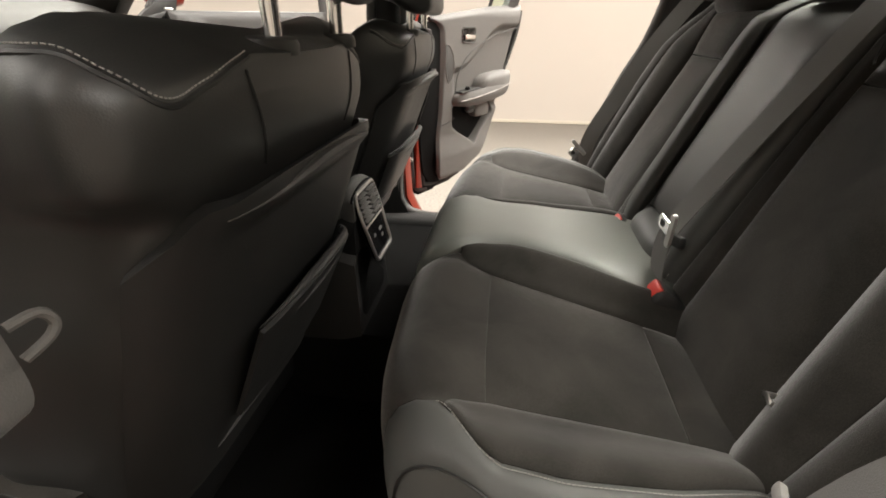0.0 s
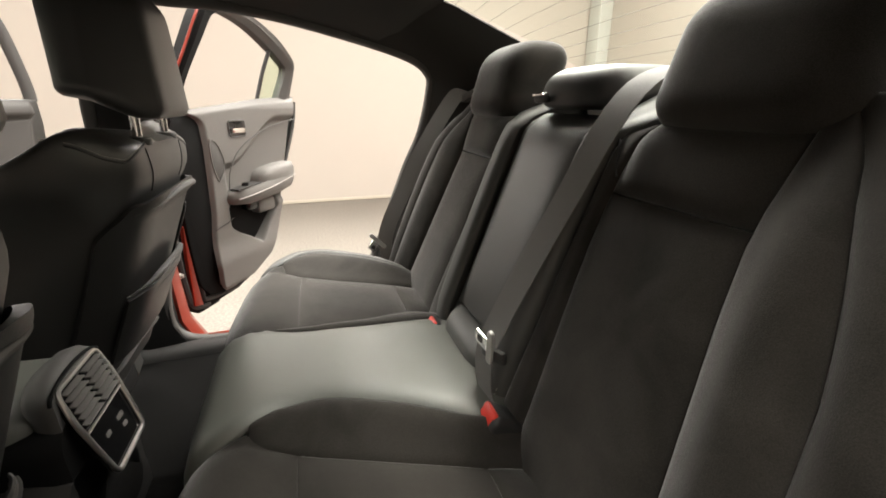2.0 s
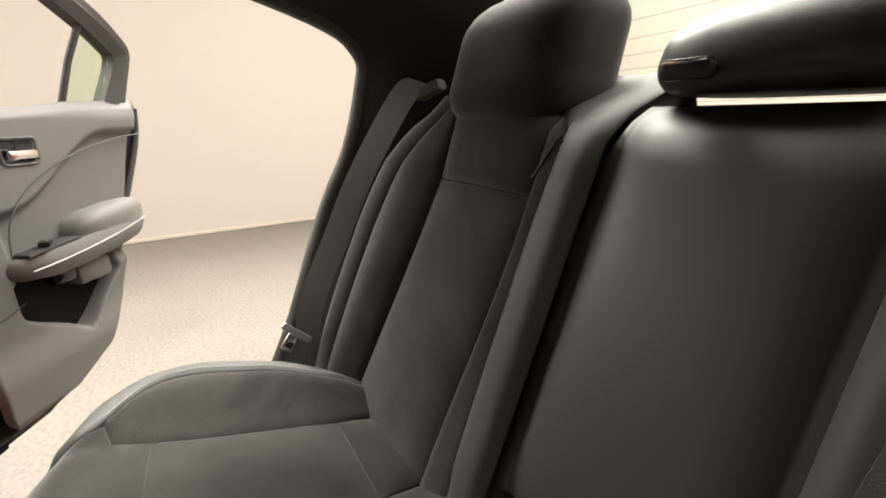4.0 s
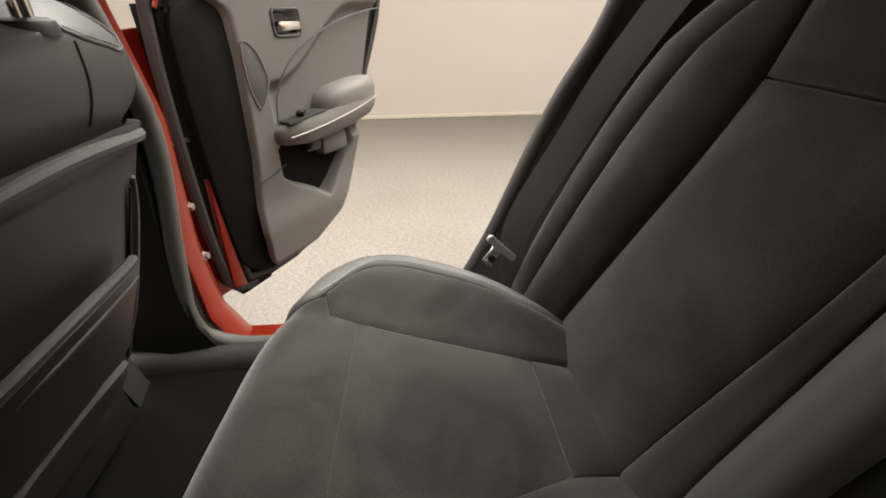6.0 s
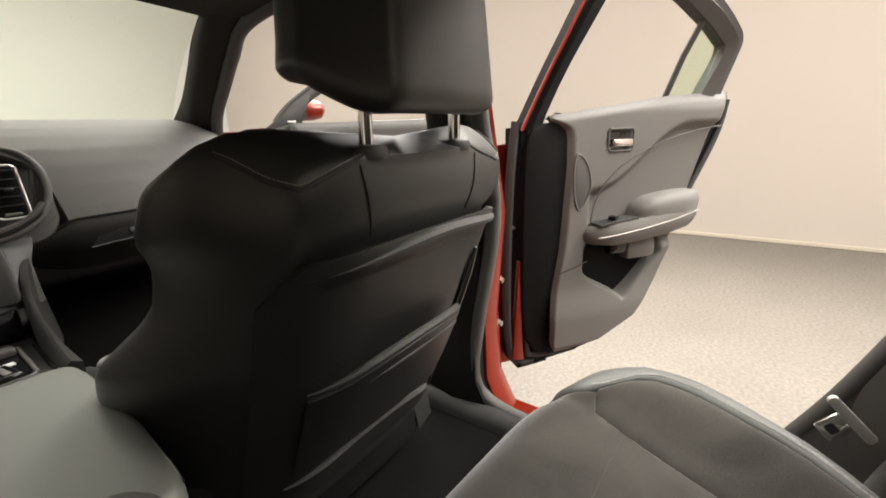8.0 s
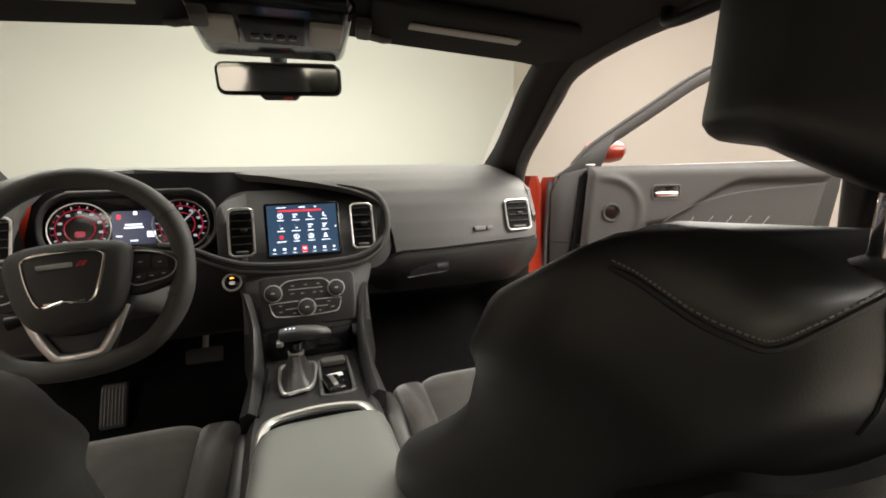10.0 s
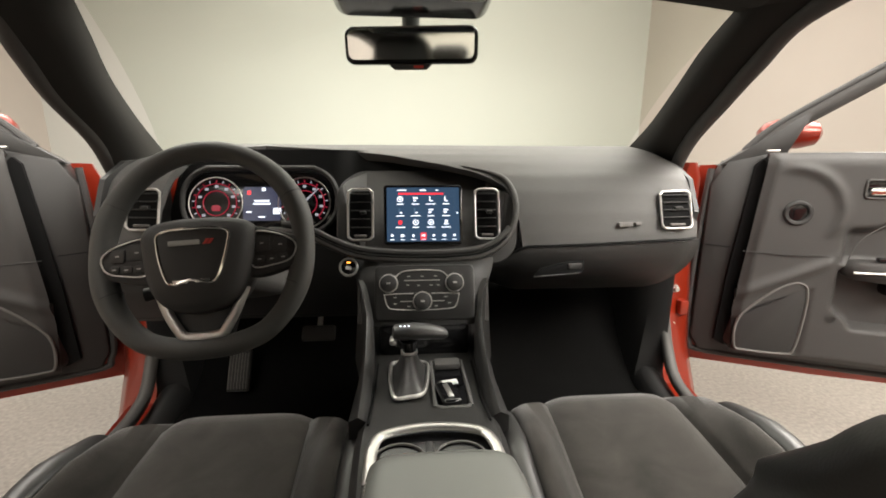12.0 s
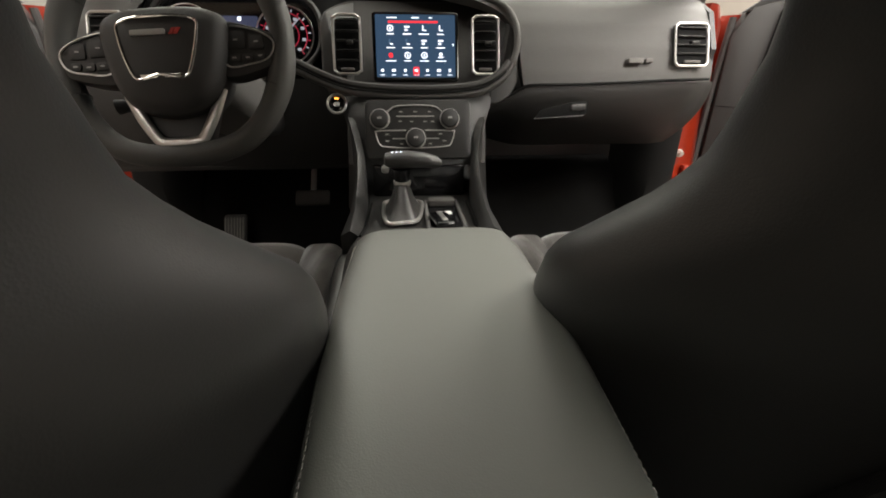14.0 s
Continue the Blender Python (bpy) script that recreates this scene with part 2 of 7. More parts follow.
def pad(S, quad, puff=0.012, depth=0.03, n=14, k=4.0, sign=1, sink=0.0):
    """An upholstered panel on the surface S(a, b): quad holds its corners in a, b; it swells by puff and its edges turn in."""
    bm = bmesh.new()
    ts = [0.5 - 0.5 * math.cos(math.pi * i / n) * (0.35 + 0.65 * abs(math.cos(math.pi * i / n)) ** 0.4) if 0 < i < n else float(i == n) for i in range(n + 1)]
    ts = sorted(ts)
    q = None if callable(quad) else [Vector((*c, 0)) for c in quad]
    rows, low = [], []
    e = 1e-3
    for u in ts:
        row, lrow = [], []
        for v in ts:
            c = quad(u, v) if callable(quad) else q[0].lerp(q[1], u).lerp(q[3].lerp(q[2], u), v)
            p = Vector(S(c.x, c.y))
            nrm = (Vector(S(c.x + e, c.y)) - p).cross(Vector(S(c.x, c.y + e)) - p).normalized() * sign
            h = puff * (1 - abs(2 * u - 1) ** k) * (1 - abs(2 * v - 1) ** k) - sink
            row.append(bm.verts.new(p + nrm * h))
            lrow.append(p - nrm * depth)
        rows.append(row)
        low.append(lrow)
    for i in range(n):
        for j in range(n):
            bm.faces.new((rows[i][j], rows[i + 1][j], rows[i + 1][j + 1], rows[i][j + 1]))
    ring = [(i, 0) for i in range(n)] + [(n, j) for j in range(n)] + [(i, n) for i in range(n, 0, -1)] + [(0, j) for j in range(n, 0, -1)]
    lows = [bm.verts.new(low[i][j]) for i, j in ring]
    for a in range(len(ring)):
        b = (a + 1) % len(ring)
        (i, j), (p, r) = ring[a], ring[b]
        bm.faces.new((rows[i][j], lows[a], lows[b], rows[p][r]))
    return bm


def strip(bs, lefts, rights, sg=1):
    """A quad for pad(): the panel's two long edges by stations bs along it."""
    return lambda u, v: Vector((sg * lerp(interp(lerp(bs[0], bs[-1], v), bs, lefts), interp(lerp(bs[0], bs[-1], v), bs, rights), u), lerp(bs[0], bs[-1], v), 0))


def rbox(c, s, bevel=0.006, m=None, seg=2):
    """A box with rounded edges: centre, full sizes; m turns it about its centre."""
    bm = bmesh.new()
    bmesh.ops.create_cube(bm, size=1.0)
    for v in bm.verts:
        v.co = Vector((v.co.x * s[0], v.co.y * s[1], v.co.z * s[2]))
    if bevel:
        bmesh.ops.bevel(bm, geom=bm.edges[:], offset=min(bevel, min(s) * 0.45), segments=seg, affect="EDGES", profile=0.5)
    if m is not None:
        bm.transform(m.to_4x4())
    bm.transform(Matrix.Translation(c))
    return bm


def slab(outline, place, depth, bevel=0.0, seg=2):
    """A flat plate: the outline's points (a, b), laid by place(a, b, c) with c from 0 to depth; its front rim is rounded."""
    def inset(d):
        n = len(outline)
        out = []
        area = sum(outline[i][0] * outline[(i + 1) % n][1] - outline[(i + 1) % n][0] * outline[i][1] for i in range(n))
        sg = 1 if area > 0 else -1
        for i in range(n):
            p0, p1, p2 = (Vector(outline[(i + k) % n]) for k in (-1, 0, 1))
            d1, d2 = (p1 - p0).normalized(), (p2 - p1).normalized()
            n1, n2 = Vector((-d1.y, d1.x)) * sg, Vector((-d2.y, d2.x)) * sg
            m = n1 + n2
            m = m / max(0.3, m.length_squared) * 2 if m.length > 1e-6 else n1
            out.append(p1 + m * d)
        return out
    loops = [[Vector(place(a, b, 0)) for a, b in outline]]
    if bevel:
        for i in range(seg + 1):
            t = i / seg * math.pi / 2
            loops.append([Vector(place(p.x, p.y, depth - bevel + bevel * math.sin(t))) for p in inset(bevel * (1 - math.cos(t)))])
    else:
        loops.append([Vector(place(a, b, depth)) for a, b in outline])
    bm = bmesh.new()
    rows = [[bm.verts.new(p) for p in l] for l in loops]
    n = len(outline)
    for a, b in zip(rows, rows[1:]):
        for i in range(n):
            j = (i + 1) % n
            bm.faces.new((a[i], a[j], b[j], b[i]))
    for r in (rows[0], rows[-1]):
        f = bm.faces.new(r)
    bmesh.ops.triangulate(bm, faces=[f for f in bm.faces if len(f.verts) > 4])
    return bm


def rounded(w, h, r, n=5, cx=0.0, cy=0.0):
    """The outline of a rounded rectangle."""
    out = []
    for sx, sy, a0 in ((1, 1, 0), (-1, 1, 90), (-1, -1, 180), (1, -1, 270)):
        for i in range(n + 1):
            a = radians(a0 + 90 * i / n)
            out.append((cx + sx * (w / 2 - r) + r * math.cos(a), cy + sy * (h / 2 - r) + r * math.sin(a)))
    return out


def disc(c, axis, r, depth, bevel=0.002, n=24):
    """A short round plug from c along axis."""
    axis = Vector(axis).normalized()
    a = axis.orthogonal().normalized()
    b = axis.cross(a)
    return slab([(r * math.cos(t / n * math.tau), r * math.sin(t / n * math.tau)) for t in range(n)],
                lambda u, v, w: Vector(c) + a * u + b * v + axis * w, depth, bevel)


def on_plane(o, a, b):
    """A placing function for slab(): origin, two directions in the plane; the third is their normal."""
    o, a, b = Vector(o), Vector(a).normalized(), Vector(b).normalized()
    n = a.cross(b)
    return lambda u, v, w: o + a * u + b * v + n * w
from mathutils.bvhtree import BVHTree

# ---- the studio ----
def box_between(a, b, bevel=0.0):
    a, b = Vector(a), Vector(b)
    return rbox((a + b) / 2, [abs(c) for c in b - a], bevel)


def place_of(points):
    return [Vector(p) for p in points]


solid("ground", sheet(lambda u, v: (lerp(ROOM_X0 - 0.2, ROOM_X1 + 0.2, u), lerp(ROOM_Y0 - 0.2, ROOM_Y1 + 0.2, v), 0), 2, 2, 0.1), FLAKE,
      "beige flake-coated concrete studio floor", smooth=False)
solid("wall_east", box_between((ROOM_X1, ROOM_Y0, 0), (ROOM_X1 + 0.15, ROOM_Y1, ROOM_Z)), WALL, "off-white painted studio side wall", smooth=False)
solid("wall_west", box_between((ROOM_X0 - 0.15, ROOM_Y0, 0), (ROOM_X0, ROOM_Y1, ROOM_Z)), WALL, "off-white painted studio side wall", smooth=False)
solid("wall_north", box_between((ROOM_X0 - 0.15, ROOM_Y1, 0), (ROOM_X1 + 0.15, ROOM_Y1 + 0.15, ROOM_Z)), WALL_FRONT, "pale painted studio end wall", smooth=False)
solid("wall_south", box_between((ROOM_X0 - 0.15, ROOM_Y0 - 0.15, 0), (ROOM_X1 + 0.15, ROOM_Y0, ROOM_Z)), WALL, "pale painted studio back wall", smooth=False)
solid("ceiling", box_between((ROOM_X0 - 0.15, ROOM_Y0 - 0.15, ROOM_Z), (ROOM_X1 + 0.15, ROOM_Y1 + 0.15, ROOM_Z + 0.15)), WALL, "white painted studio ceiling", smooth=False)
solid("baseboard", box_between((ROOM_X1 - 0.016, ROOM_Y0 + 0.001, 0.001), (ROOM_X1 - 0.001, ROOM_Y1 - 0.001, 0.035), 0.004), BASE_PAINT, "cream painted baseboard along the side wall")
solid("column", box_between((ROOM_X1 - 0.24, ROOM_Y0 + 0.001, 0.001), (ROOM_X1 - 0.018, ROOM_Y0 + 0.18, ROOM_Z - 0.001), 0.01), WALL_FRONT, "off-white boxed-in wall column")

# ---- the car's shell ----
RAIL = [(0.66, -0.665, 1.18), (0.632, -0.57, 1.23), (0.613, -0.42, 1.265), (0.598, -0.27, 1.295), (0.588, -0.1, 1.315), (0.582, 0.2, 1.33),
        (0.583, 0.42, 1.325), (0.59, 0.66, 1.306), (0.62, 0.79, 1.254), (0.65, 0.905, 1.2), (0.69, 1.06, 1.12), (0.74, 1.18, 1.03)]
RAIL_Y, RAIL_X, RAIL_Z = [p[1] for p in RAIL], [p[0] for p in RAIL], [p[2] for p in RAIL]


def roof_point(u, v, lift=0.0, y0=-0.645, y1=0.735):
    y = lerp(y0, y1, v)
    rx, rz = interp(y, RAIL_Y, RAIL_X) - 0.012, interp(y, RAIL_Y, RAIL_Z) + 0.012
    if y > 0.6:
        k = smooth01((y - 0.6) / 0.135)
        rx, rz = lerp(rx, 0.53, k), lerp(rz, 1.335, k)
    if y < -0.5:
        k = smooth01((-0.5 - y) / 0.145)
        rx, rz = lerp(rx, 0.505, k), lerp(rz, 1.334, k)
    s = 2 * u - 1
    return (s * rx, y, rz + 0.05 * (1 - s * s) * (1 - 0.4 * smooth01((y - 0.5) / 0.25)) + lift * (1.2 - abs(s) ** 3))


solid("headliner", sheet(lambda u, v: roof_point(u, v), 24, 30, 0.012), HEADLINER, "dark grey cloth headliner")
solid("roof", sheet(lambda u, v: roof_point(u, v, 0.07, -0.67, 0.78), 20, 24, 0.002), RED_PAINT, "orange-red painted roof panel", "roof")


def flared(sx, p):
    """A point of the side on either side of the car; the driver's pillar stands a little further out."""
    return (sx * p[0] - (0.065 * smooth01((p[1] - 0.55) / 0.4) * smooth01((p[2] - 0.93) / 0.12) if sx < 0 else 0.0), p[1], p[2])


A_SIDE = [(0.588, 0.64, 1.31), (0.62, 0.79, 1.254), (0.65, 0.905, 1.2), (0.69, 1.06, 1.12), (0.74, 1.18, 1.03), (0.755, 1.22, 0.99)]
A_GLASS = {1: [(0.525, 0.72, 1.338), (0.552, 0.85, 1.295), (0.586, 0.98, 1.238), (0.625, 1.14, 1.17), (0.655, 1.32, 1.1), (0.665, 1.38, 1.07)],
           -1: [(-0.535, 0.72, 1.334), (-0.6, 0.85, 1.295), (-0.66, 0.98, 1.24), (-0.715, 1.14, 1.172), (-0.765, 1.32, 1.1), (-0.775, 1.38, 1.07)]}
C_OPEN = [(0.606, -0.44, 1.268), (0.622, -0.54, 1.243), (0.645, -0.62, 1.212), (0.662, -0.665, 1.178), (0.7, -0.68, 1.12), (0.757, -0.665, 1.0), (0.8, -0.63, 0.9), (0.82, -0.59, 0.79), (0.815, -0.5, 0.57), (0.8, -0.4, 0.42)]
C_BACK = [(0.56, -0.44, 1.295), (0.55, -0.53, 1.315), (0.525, -0.6, 1.334), (0.502, -0.655, 1.334), (0.5, -0.75, 1.299), (0.502, -0.89, 1.245), (0.515, -1.05, 1.18), (0.535, -1.25, 1.11), (0.5, -1.2, 0.95), (0.55, -0.9, 0.6), (0.6, -0.8, 0.4)]
for sx, word in ((1, "right"), (-1, "left")):
    side, glass = catmull([flared(sx, p) for p in A_SIDE], 24), catmull(A_GLASS[sx], 24)

    def a_pillar(u, v, side=side, glass=glass):
        i = min(22, int(v * 23))
        t = v * 23 - i
        a, b = side[i].lerp(side[i + 1], t), glass[i].lerp(glass[i + 1], t)
        bulge = math.sin(math.pi * u) * 0.03
        return a.lerp(b, u) + Vector((-sx * bulge, -bulge * 0.7, 0))
    solid("a_pillar_trim", sheet(a_pillar, 8, 23, 0.012), HEADLINER, "dark cloth-covered windscreen pillar trim")
    copen, cback = catmull([(sx * p[0], p[1], p[2]) for p in C_OPEN], 24), catmull([(sx * p[0], p[1], p[2]) for p in C_BACK], 24)

    def c_pillar(u, v, a=copen, b=cback):
        i = min(22, int(v * 23))
        t = v * 23 - i
        return a[i].lerp(a[i + 1], t).lerp(b[i].lerp(b[i + 1], t), u) + Vector((-sx * math.sin(math.pi * u) * 0.025, 0, 0))
    solid("c_pillar_trim", sheet(c_pillar, 10, 23, 0.012), HEADLINER, "dark moulded rear pillar trim")

REAR_RING = [(0.78, 0.105, 0.86), (0.785, 0.15, 0.6), (0.785, 0.168, 0.46), (0.79, 0.15, 0.385), (0.79, 0.085, 0.35), (0.79, -0.05, 0.345), (0.79, -0.25, 0.36),
             (0.8, -0.4, 0.42), (0.815, -0.5, 0.57), (0.82, -0.59, 0.79), (0.8, -0.63, 0.9), (0.757, -0.665, 1.0), (0.7, -0.68, 1.12), (0.66, -0.665, 1.18),
             (0.632, -0.57, 1.23), (0.598, -0.27, 1.295), (0.588, -0.06, 1.312), (0.605, 0.055, 1.29), (0.69, 0.085, 1.08)]
FRONT_RING = [(0.69, 1.06, 1.12), (0.74, 1.18, 1.03), (0.79, 1.255, 0.9), (0.8, 1.25, 0.65), (0.8, 1.19, 0.47), (0.79, 1.08, 0.39), (0.79, 0.8, 0.37), (0.79, 0.4, 0.36),
              (0.788, 0.31, 0.4), (0.785, 0.275, 0.5), (0.78, 0.24, 0.85), (0.7, 0.2, 1.08), (0.605, 0.16, 1.3), (0.583, 0.42, 1.325), (0.59, 0.66, 1.306), (0.62, 0.79, 1.254), (0.65, 0.905, 1.2)]
for sx in (1, -1):
    for ring in (REAR_RING, FRONT_RING):
        pts = catmull([flared(sx, p) for p in ring], 110, True)
        solid("door_seal", tube(pts, 0.018, 10, True), SEAL_GREY, "grey rubber door seal round the opening")
    # painted pillar between the doors, with its trim on the inside
    b_out, b_in = [], []
    for z, xo, xi, y0, y1 in ((0.32, 0.9, 0.8, 0.08, 0.36), (0.42, 0.895, 0.8, 0.125, 0.33), (0.6, 0.885, 0.8, 0.13, 0.31), (0.86, 0.865, 0.79, 0.1, 0.26), (1.08, 0.79, 0.715, 0.09, 0.21), (1.31, 0.66, 0.6, 0.06, 0.16)):
        b_out.append([(sx * xi, y0 + 0.012, z), (sx * (xi + 0.03), y0 - 0.004, z), (sx * (xo - 0.03), y0 + 0.004, z), (sx * xo, y0 + 0.03, z), (sx * xo, y1 - 0.03, z), (sx * (xo - 0.03), y1, z), (sx * xi, y1 - 0.01, z)])
        b_in.append([(sx * (xi - 0.002), y0 + 0.02, z), (sx * (xi - 0.03), y0 + 0.03, z), (sx * (xi - 0.045), (y0 + y1) / 2, z), (sx * (xi - 0.03), y1 - 0.03, z), (sx * (xi - 0.002), y1 - 0.02, z)])
    solid("b_pillar", loft([place_of(l) for l in b_out]), RED_PAINT, "orange-red painted centre pillar of the car body", smooth=True, angle=50)
    solid("b_pillar_trim", loft([place_of(l) for l in b_in]), PILLAR_PLASTIC, "dark plastic centre pillar trim")
    # sill, front hinge pillar and the rear wheel-arch side
    sill = []
    for y in np.linspace(-0.45, 1.3, 16):
        z = 0.335 + 0.05 * smooth01((-0.28 - y) / 0.15) + 0.04 * smooth01((y - 1.1) / 0.15)
        sill.append([(sx * 0.8, y, 0.2), (sx * 0.9, y, 0.2), (sx * 0.905, y, z - 0.06), (sx * 0.88, y, z - 0.01), (sx * 0.8, y, z)])
    solid("sill_panel", loft([place_of(l) for l in sill]), RED_PAINT, "orange-red painted door sill", angle=50)
    scuff = []
    for y in np.linspace(-0.42, 1.28, 20):
        z = 0.35 + 0.06 * smooth01((-0.28 - y) / 0.15) + 0.05 * smooth01((y - 1.1) / 0.15)
        scuff.append([(sx * 0.715, y, 0.25), (sx * 0.79, y, 0.25), (sx * 0.79, y, z), (sx * 0.775, y, z + 0.012), (sx * 0.75, y, z + 0.008), (sx * 0.732, y, z - 0.015), (sx * 0.722, y, z - 0.05)])
    solid("sill_trim", loft([place_of(l) for l in scuff]), PLASTIC_DARK, "dark ribbed plastic sill trim", angle=50)
    post = []
    for z, xo, y0, y1 in ((0.3, 0.93, 1.16, 1.44), (0.45, 0.93, 1.23, 1.45), (0.8, 0.925, 1.27, 1.46), (1.02, 0.89, 1.22, 1.45), (1.07, 0.86, 1.2, 1.44)):
        post.append([(sx * 0.8, y0, z), (sx * (xo - 0.04), y0 + 0.01, z), (sx * xo, y0 + 0.05, z), (sx * xo, y1, z), (sx * 0.76, y1, z), (sx * 0.77, y0 + 0.06, z)])
    solid("hinge_pillar", loft([place_of(l) for l in post]), RED_PAINT, "orange-red painted front hinge pillar", angle=50)
    kick = []
    for z, xi in ((0.3, 0.72), (0.45, 0.735), (0.6, 0.75), (0.85, 0.755)):
        kick.append([(sx * 0.798, 1.2, z), (sx * xi, 1.24, z), (sx * (xi - 0.02), 1.35, z), (sx * (xi - 0.02), 1.5, z), (sx * 0.798, 1.5, z)])
    solid("kick_panel", loft([place_of(l) for l in kick]), PLASTIC_DARK, "dark plastic footwell side trim")
    arch = []
    for y, xo in ((-0.66, 0.84), (-0.75, 0.86), (-1.0, 0.9), (-1.6, 0.9)):
        arch.append([(sx * 0.79, y - 0.06, 0.3), (sx * xo, y, 0.25), (sx * xo, y, 0.6), (sx * (xo - 0.02), y - 0.12, 0.95), (sx * 0.8, y - 0.18, 1.0), (sx * 0.79, y - 0.12, 0.7)])
    solid("rear_quarter_panel", loft([place_of(l) for l in arch]), RED_PAINT, "orange-red painted rear quarter panel", angle=50)
    # pins and bolts of the rear door's hinges
    for z, y in ((0.68, 0.118), (0.56, 0.121)):
        b = thing("hinge_bolt", "zinc-plated bolt head on the red pillar", "bolt", (sx * 0.848, y + 0.012, z), "hinge bolts")
        part("washer", disc((sx * 0.848, y + 0.01, z), (0, -1, 0), 0.011, 0.004, 0.001, 16), STEEL, b)
        part("bolt_head", disc((sx * 0.848, y + 0.006, z), (0, -1, 0), 0.0075, 0.008, 0.001, 6), STEEL, b)


def carpet(u, v):
    x, y = lerp(-0.73, 0.73, u), lerp(-0.3, 1.55, v)
    z = 0.325 + 0.13 * smooth01((0.17 - abs(x)) / 0.06) + 0.28 * smooth01((y - 1.2) / 0.33)
    return (x, y, z)


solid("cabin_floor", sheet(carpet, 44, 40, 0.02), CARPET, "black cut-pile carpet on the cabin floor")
solid("firewall", sheet(lambda u, v: (lerp(-0.8, 0.8, u), 1.56 - 0.04 * v, lerp(0.3, 1.1, v)), 4, 4, 0.02), PLASTIC_DARK, "black sound-deadened firewall")
solid("underbody", box_between((-0.8, -1.5, 0.2), (0.8, 1.6, 0.235)), PLASTIC_DARK, "black underbody panel", smooth=False)
solid("boot_bulkhead", sheet(lambda u, v: (lerp(-0.68, 0.68, u), -0.82 - 0.1 * v, lerp(0.3, 1.06, v)), 4, 4, 0.02), PLASTIC_DARK, "black panel behind the rear seat")
solid("parcel_shelf", sheet(lambda u, v: (lerp(-0.56, 0.56, u), lerp(-1.48, -0.76, v), 1.045 + 0.015 * v), 12, 10, 0.02), HEADLINER, "dark cloth parcel shelf under the rear window")


def windscreen(u, v):
    s = 2 * u - 1
    head = Vector((s * 0.53, 0.735 - 0.0 * s, 1.337 + 0.03 * (1 - s * s)))
    foot = Vector((s * 0.712 - 0.052, 1.34 + 0.24 * (1 - s * s), 1.085))
    return head.lerp(foot, v) + Vector((0, 0.015, 0.02)) * math.sin(math.pi * v)


ws = thing("windscreen", "pale green tinted laminated windscreen", "windscreen", (0, 1.5, 1.1), kind="structure")
pane = part("pane", sheet(windscreen, 20, 12), WINDSCREEN, ws)
pane.visible_shadow = False


def rear_glass(u, v):
    s = 2 * u - 1
    head = Vector((s * 0.505, -0.64, 1.336 + 0.045 * (1 - s * s)))
    foot = Vector((s * 0.55, -1.36 - 0.12 * (1 - s * s), 1.07))
    return head.lerp(foot, v) + Vector((0, -0.01, 0.02)) * math.sin(math.pi * v)


rg = thing("rear_window", "rear window with fine heating wires", "rear window", (0, -1.35, 1.08), kind="structure")
pane = part("pane", sheet(rear_glass, 20, 12), WINDSCREEN, rg)
pane.visible_shadow = False
for k in range(14):
    v = 0.06 + k * 0.066
    part("heating_wire", tube([Vector(rear_glass(u / 16, v)) + Vector((0, 0, -0.003)) for u in range(17)], 0.0004, 4), PLASTIC, rg)

# ---- rear bench ----
XC = 0.037
XB = 0.015


def eased(xs, ys, soft=0.012):
    """A smooth curve through the stations xs, ys."""
    fx = np.linspace(min(xs), max(xs), 240)
    order = np.argsort(xs)
    fy = np.interp(fx, np.array(xs)[order], np.array(ys)[order])
    w = max(1, int(soft / (fx[1] - fx[0])))
    k = np.hanning(2 * w + 3)
    k /= k.sum()
    fy = np.convolve(np.pad(fy, w + 1, mode="edge"), k, "valid")
    return lambda x: float(np.interp(x, fx, fy))


CUSH_Y = [-0.66, -0.56, -0.485, -0.36, -0.25, -0.2, -0.16, -0.135, -0.118, -0.108, -0.106, -0.112, -0.12]
CUSH_Z = [0.595, 0.615, 0.634, 0.648, 0.66, 0.672, 0.674, 0.662, 0.64, 0.6, 0.54, 0.46, 0.385]
PROFILE = catmull([(0, a, b) for a, b in zip(CUSH_Y, CUSH_Z)], 241)
PROFILE_S = [0.0]
for a, b in zip(PROFILE, PROFILE[1:]):
    PROFILE_S.append(PROFILE_S[-1] + (b - a).length)
PROFILE_YS, PROFILE_ZS = [p.y for p in PROFILE], [p.z for p in PROFILE]
TOP_N = max(range(241), key=lambda i: PROFILE_YS[i])


def at_y(y):
    """The length along the cushion's profile at which its top lies at y."""
    return interp(y, PROFILE_YS[:TOP_N], PROFILE_S[:TOP_N])


# half widths of the bench's seams by depth
INSERT_OUT = {1: eased([-0.66, -0.485, -0.25, -0.19, -0.1], [0.375, 0.388, 0.455, 0.463, 0.46]),
              -1: eased([-0.66, -0.485, -0.25, -0.19, -0.1], [0.43, 0.438, 0.438, 0.452, 0.45])}
INSERT_IN = eased([-0.66, -0.485, -0.25, -0.186, -0.1], [0.245, 0.232, 0.16, 0.138, 0.14], 0.008)
SEAM_OUT = {1: eased([-0.66, -0.55, -0.5, -0.445, -0.41, -0.33, -0.25, -0.215, -0.185, -0.1], [0.43, 0.44, 0.458, 0.503, 0.522, 0.552, 0.56, 0.542, 0.485, 0.463], 0.02),
            -1: eased([-0.66, -0.55, -0.5, -0.436, -0.336, -0.25, -0.216, -0.186, -0.1], [0.48, 0.49, 0.505, 0.522, 0.534, 0.528, 0.508, 0.465, 0.45], 0.016)}
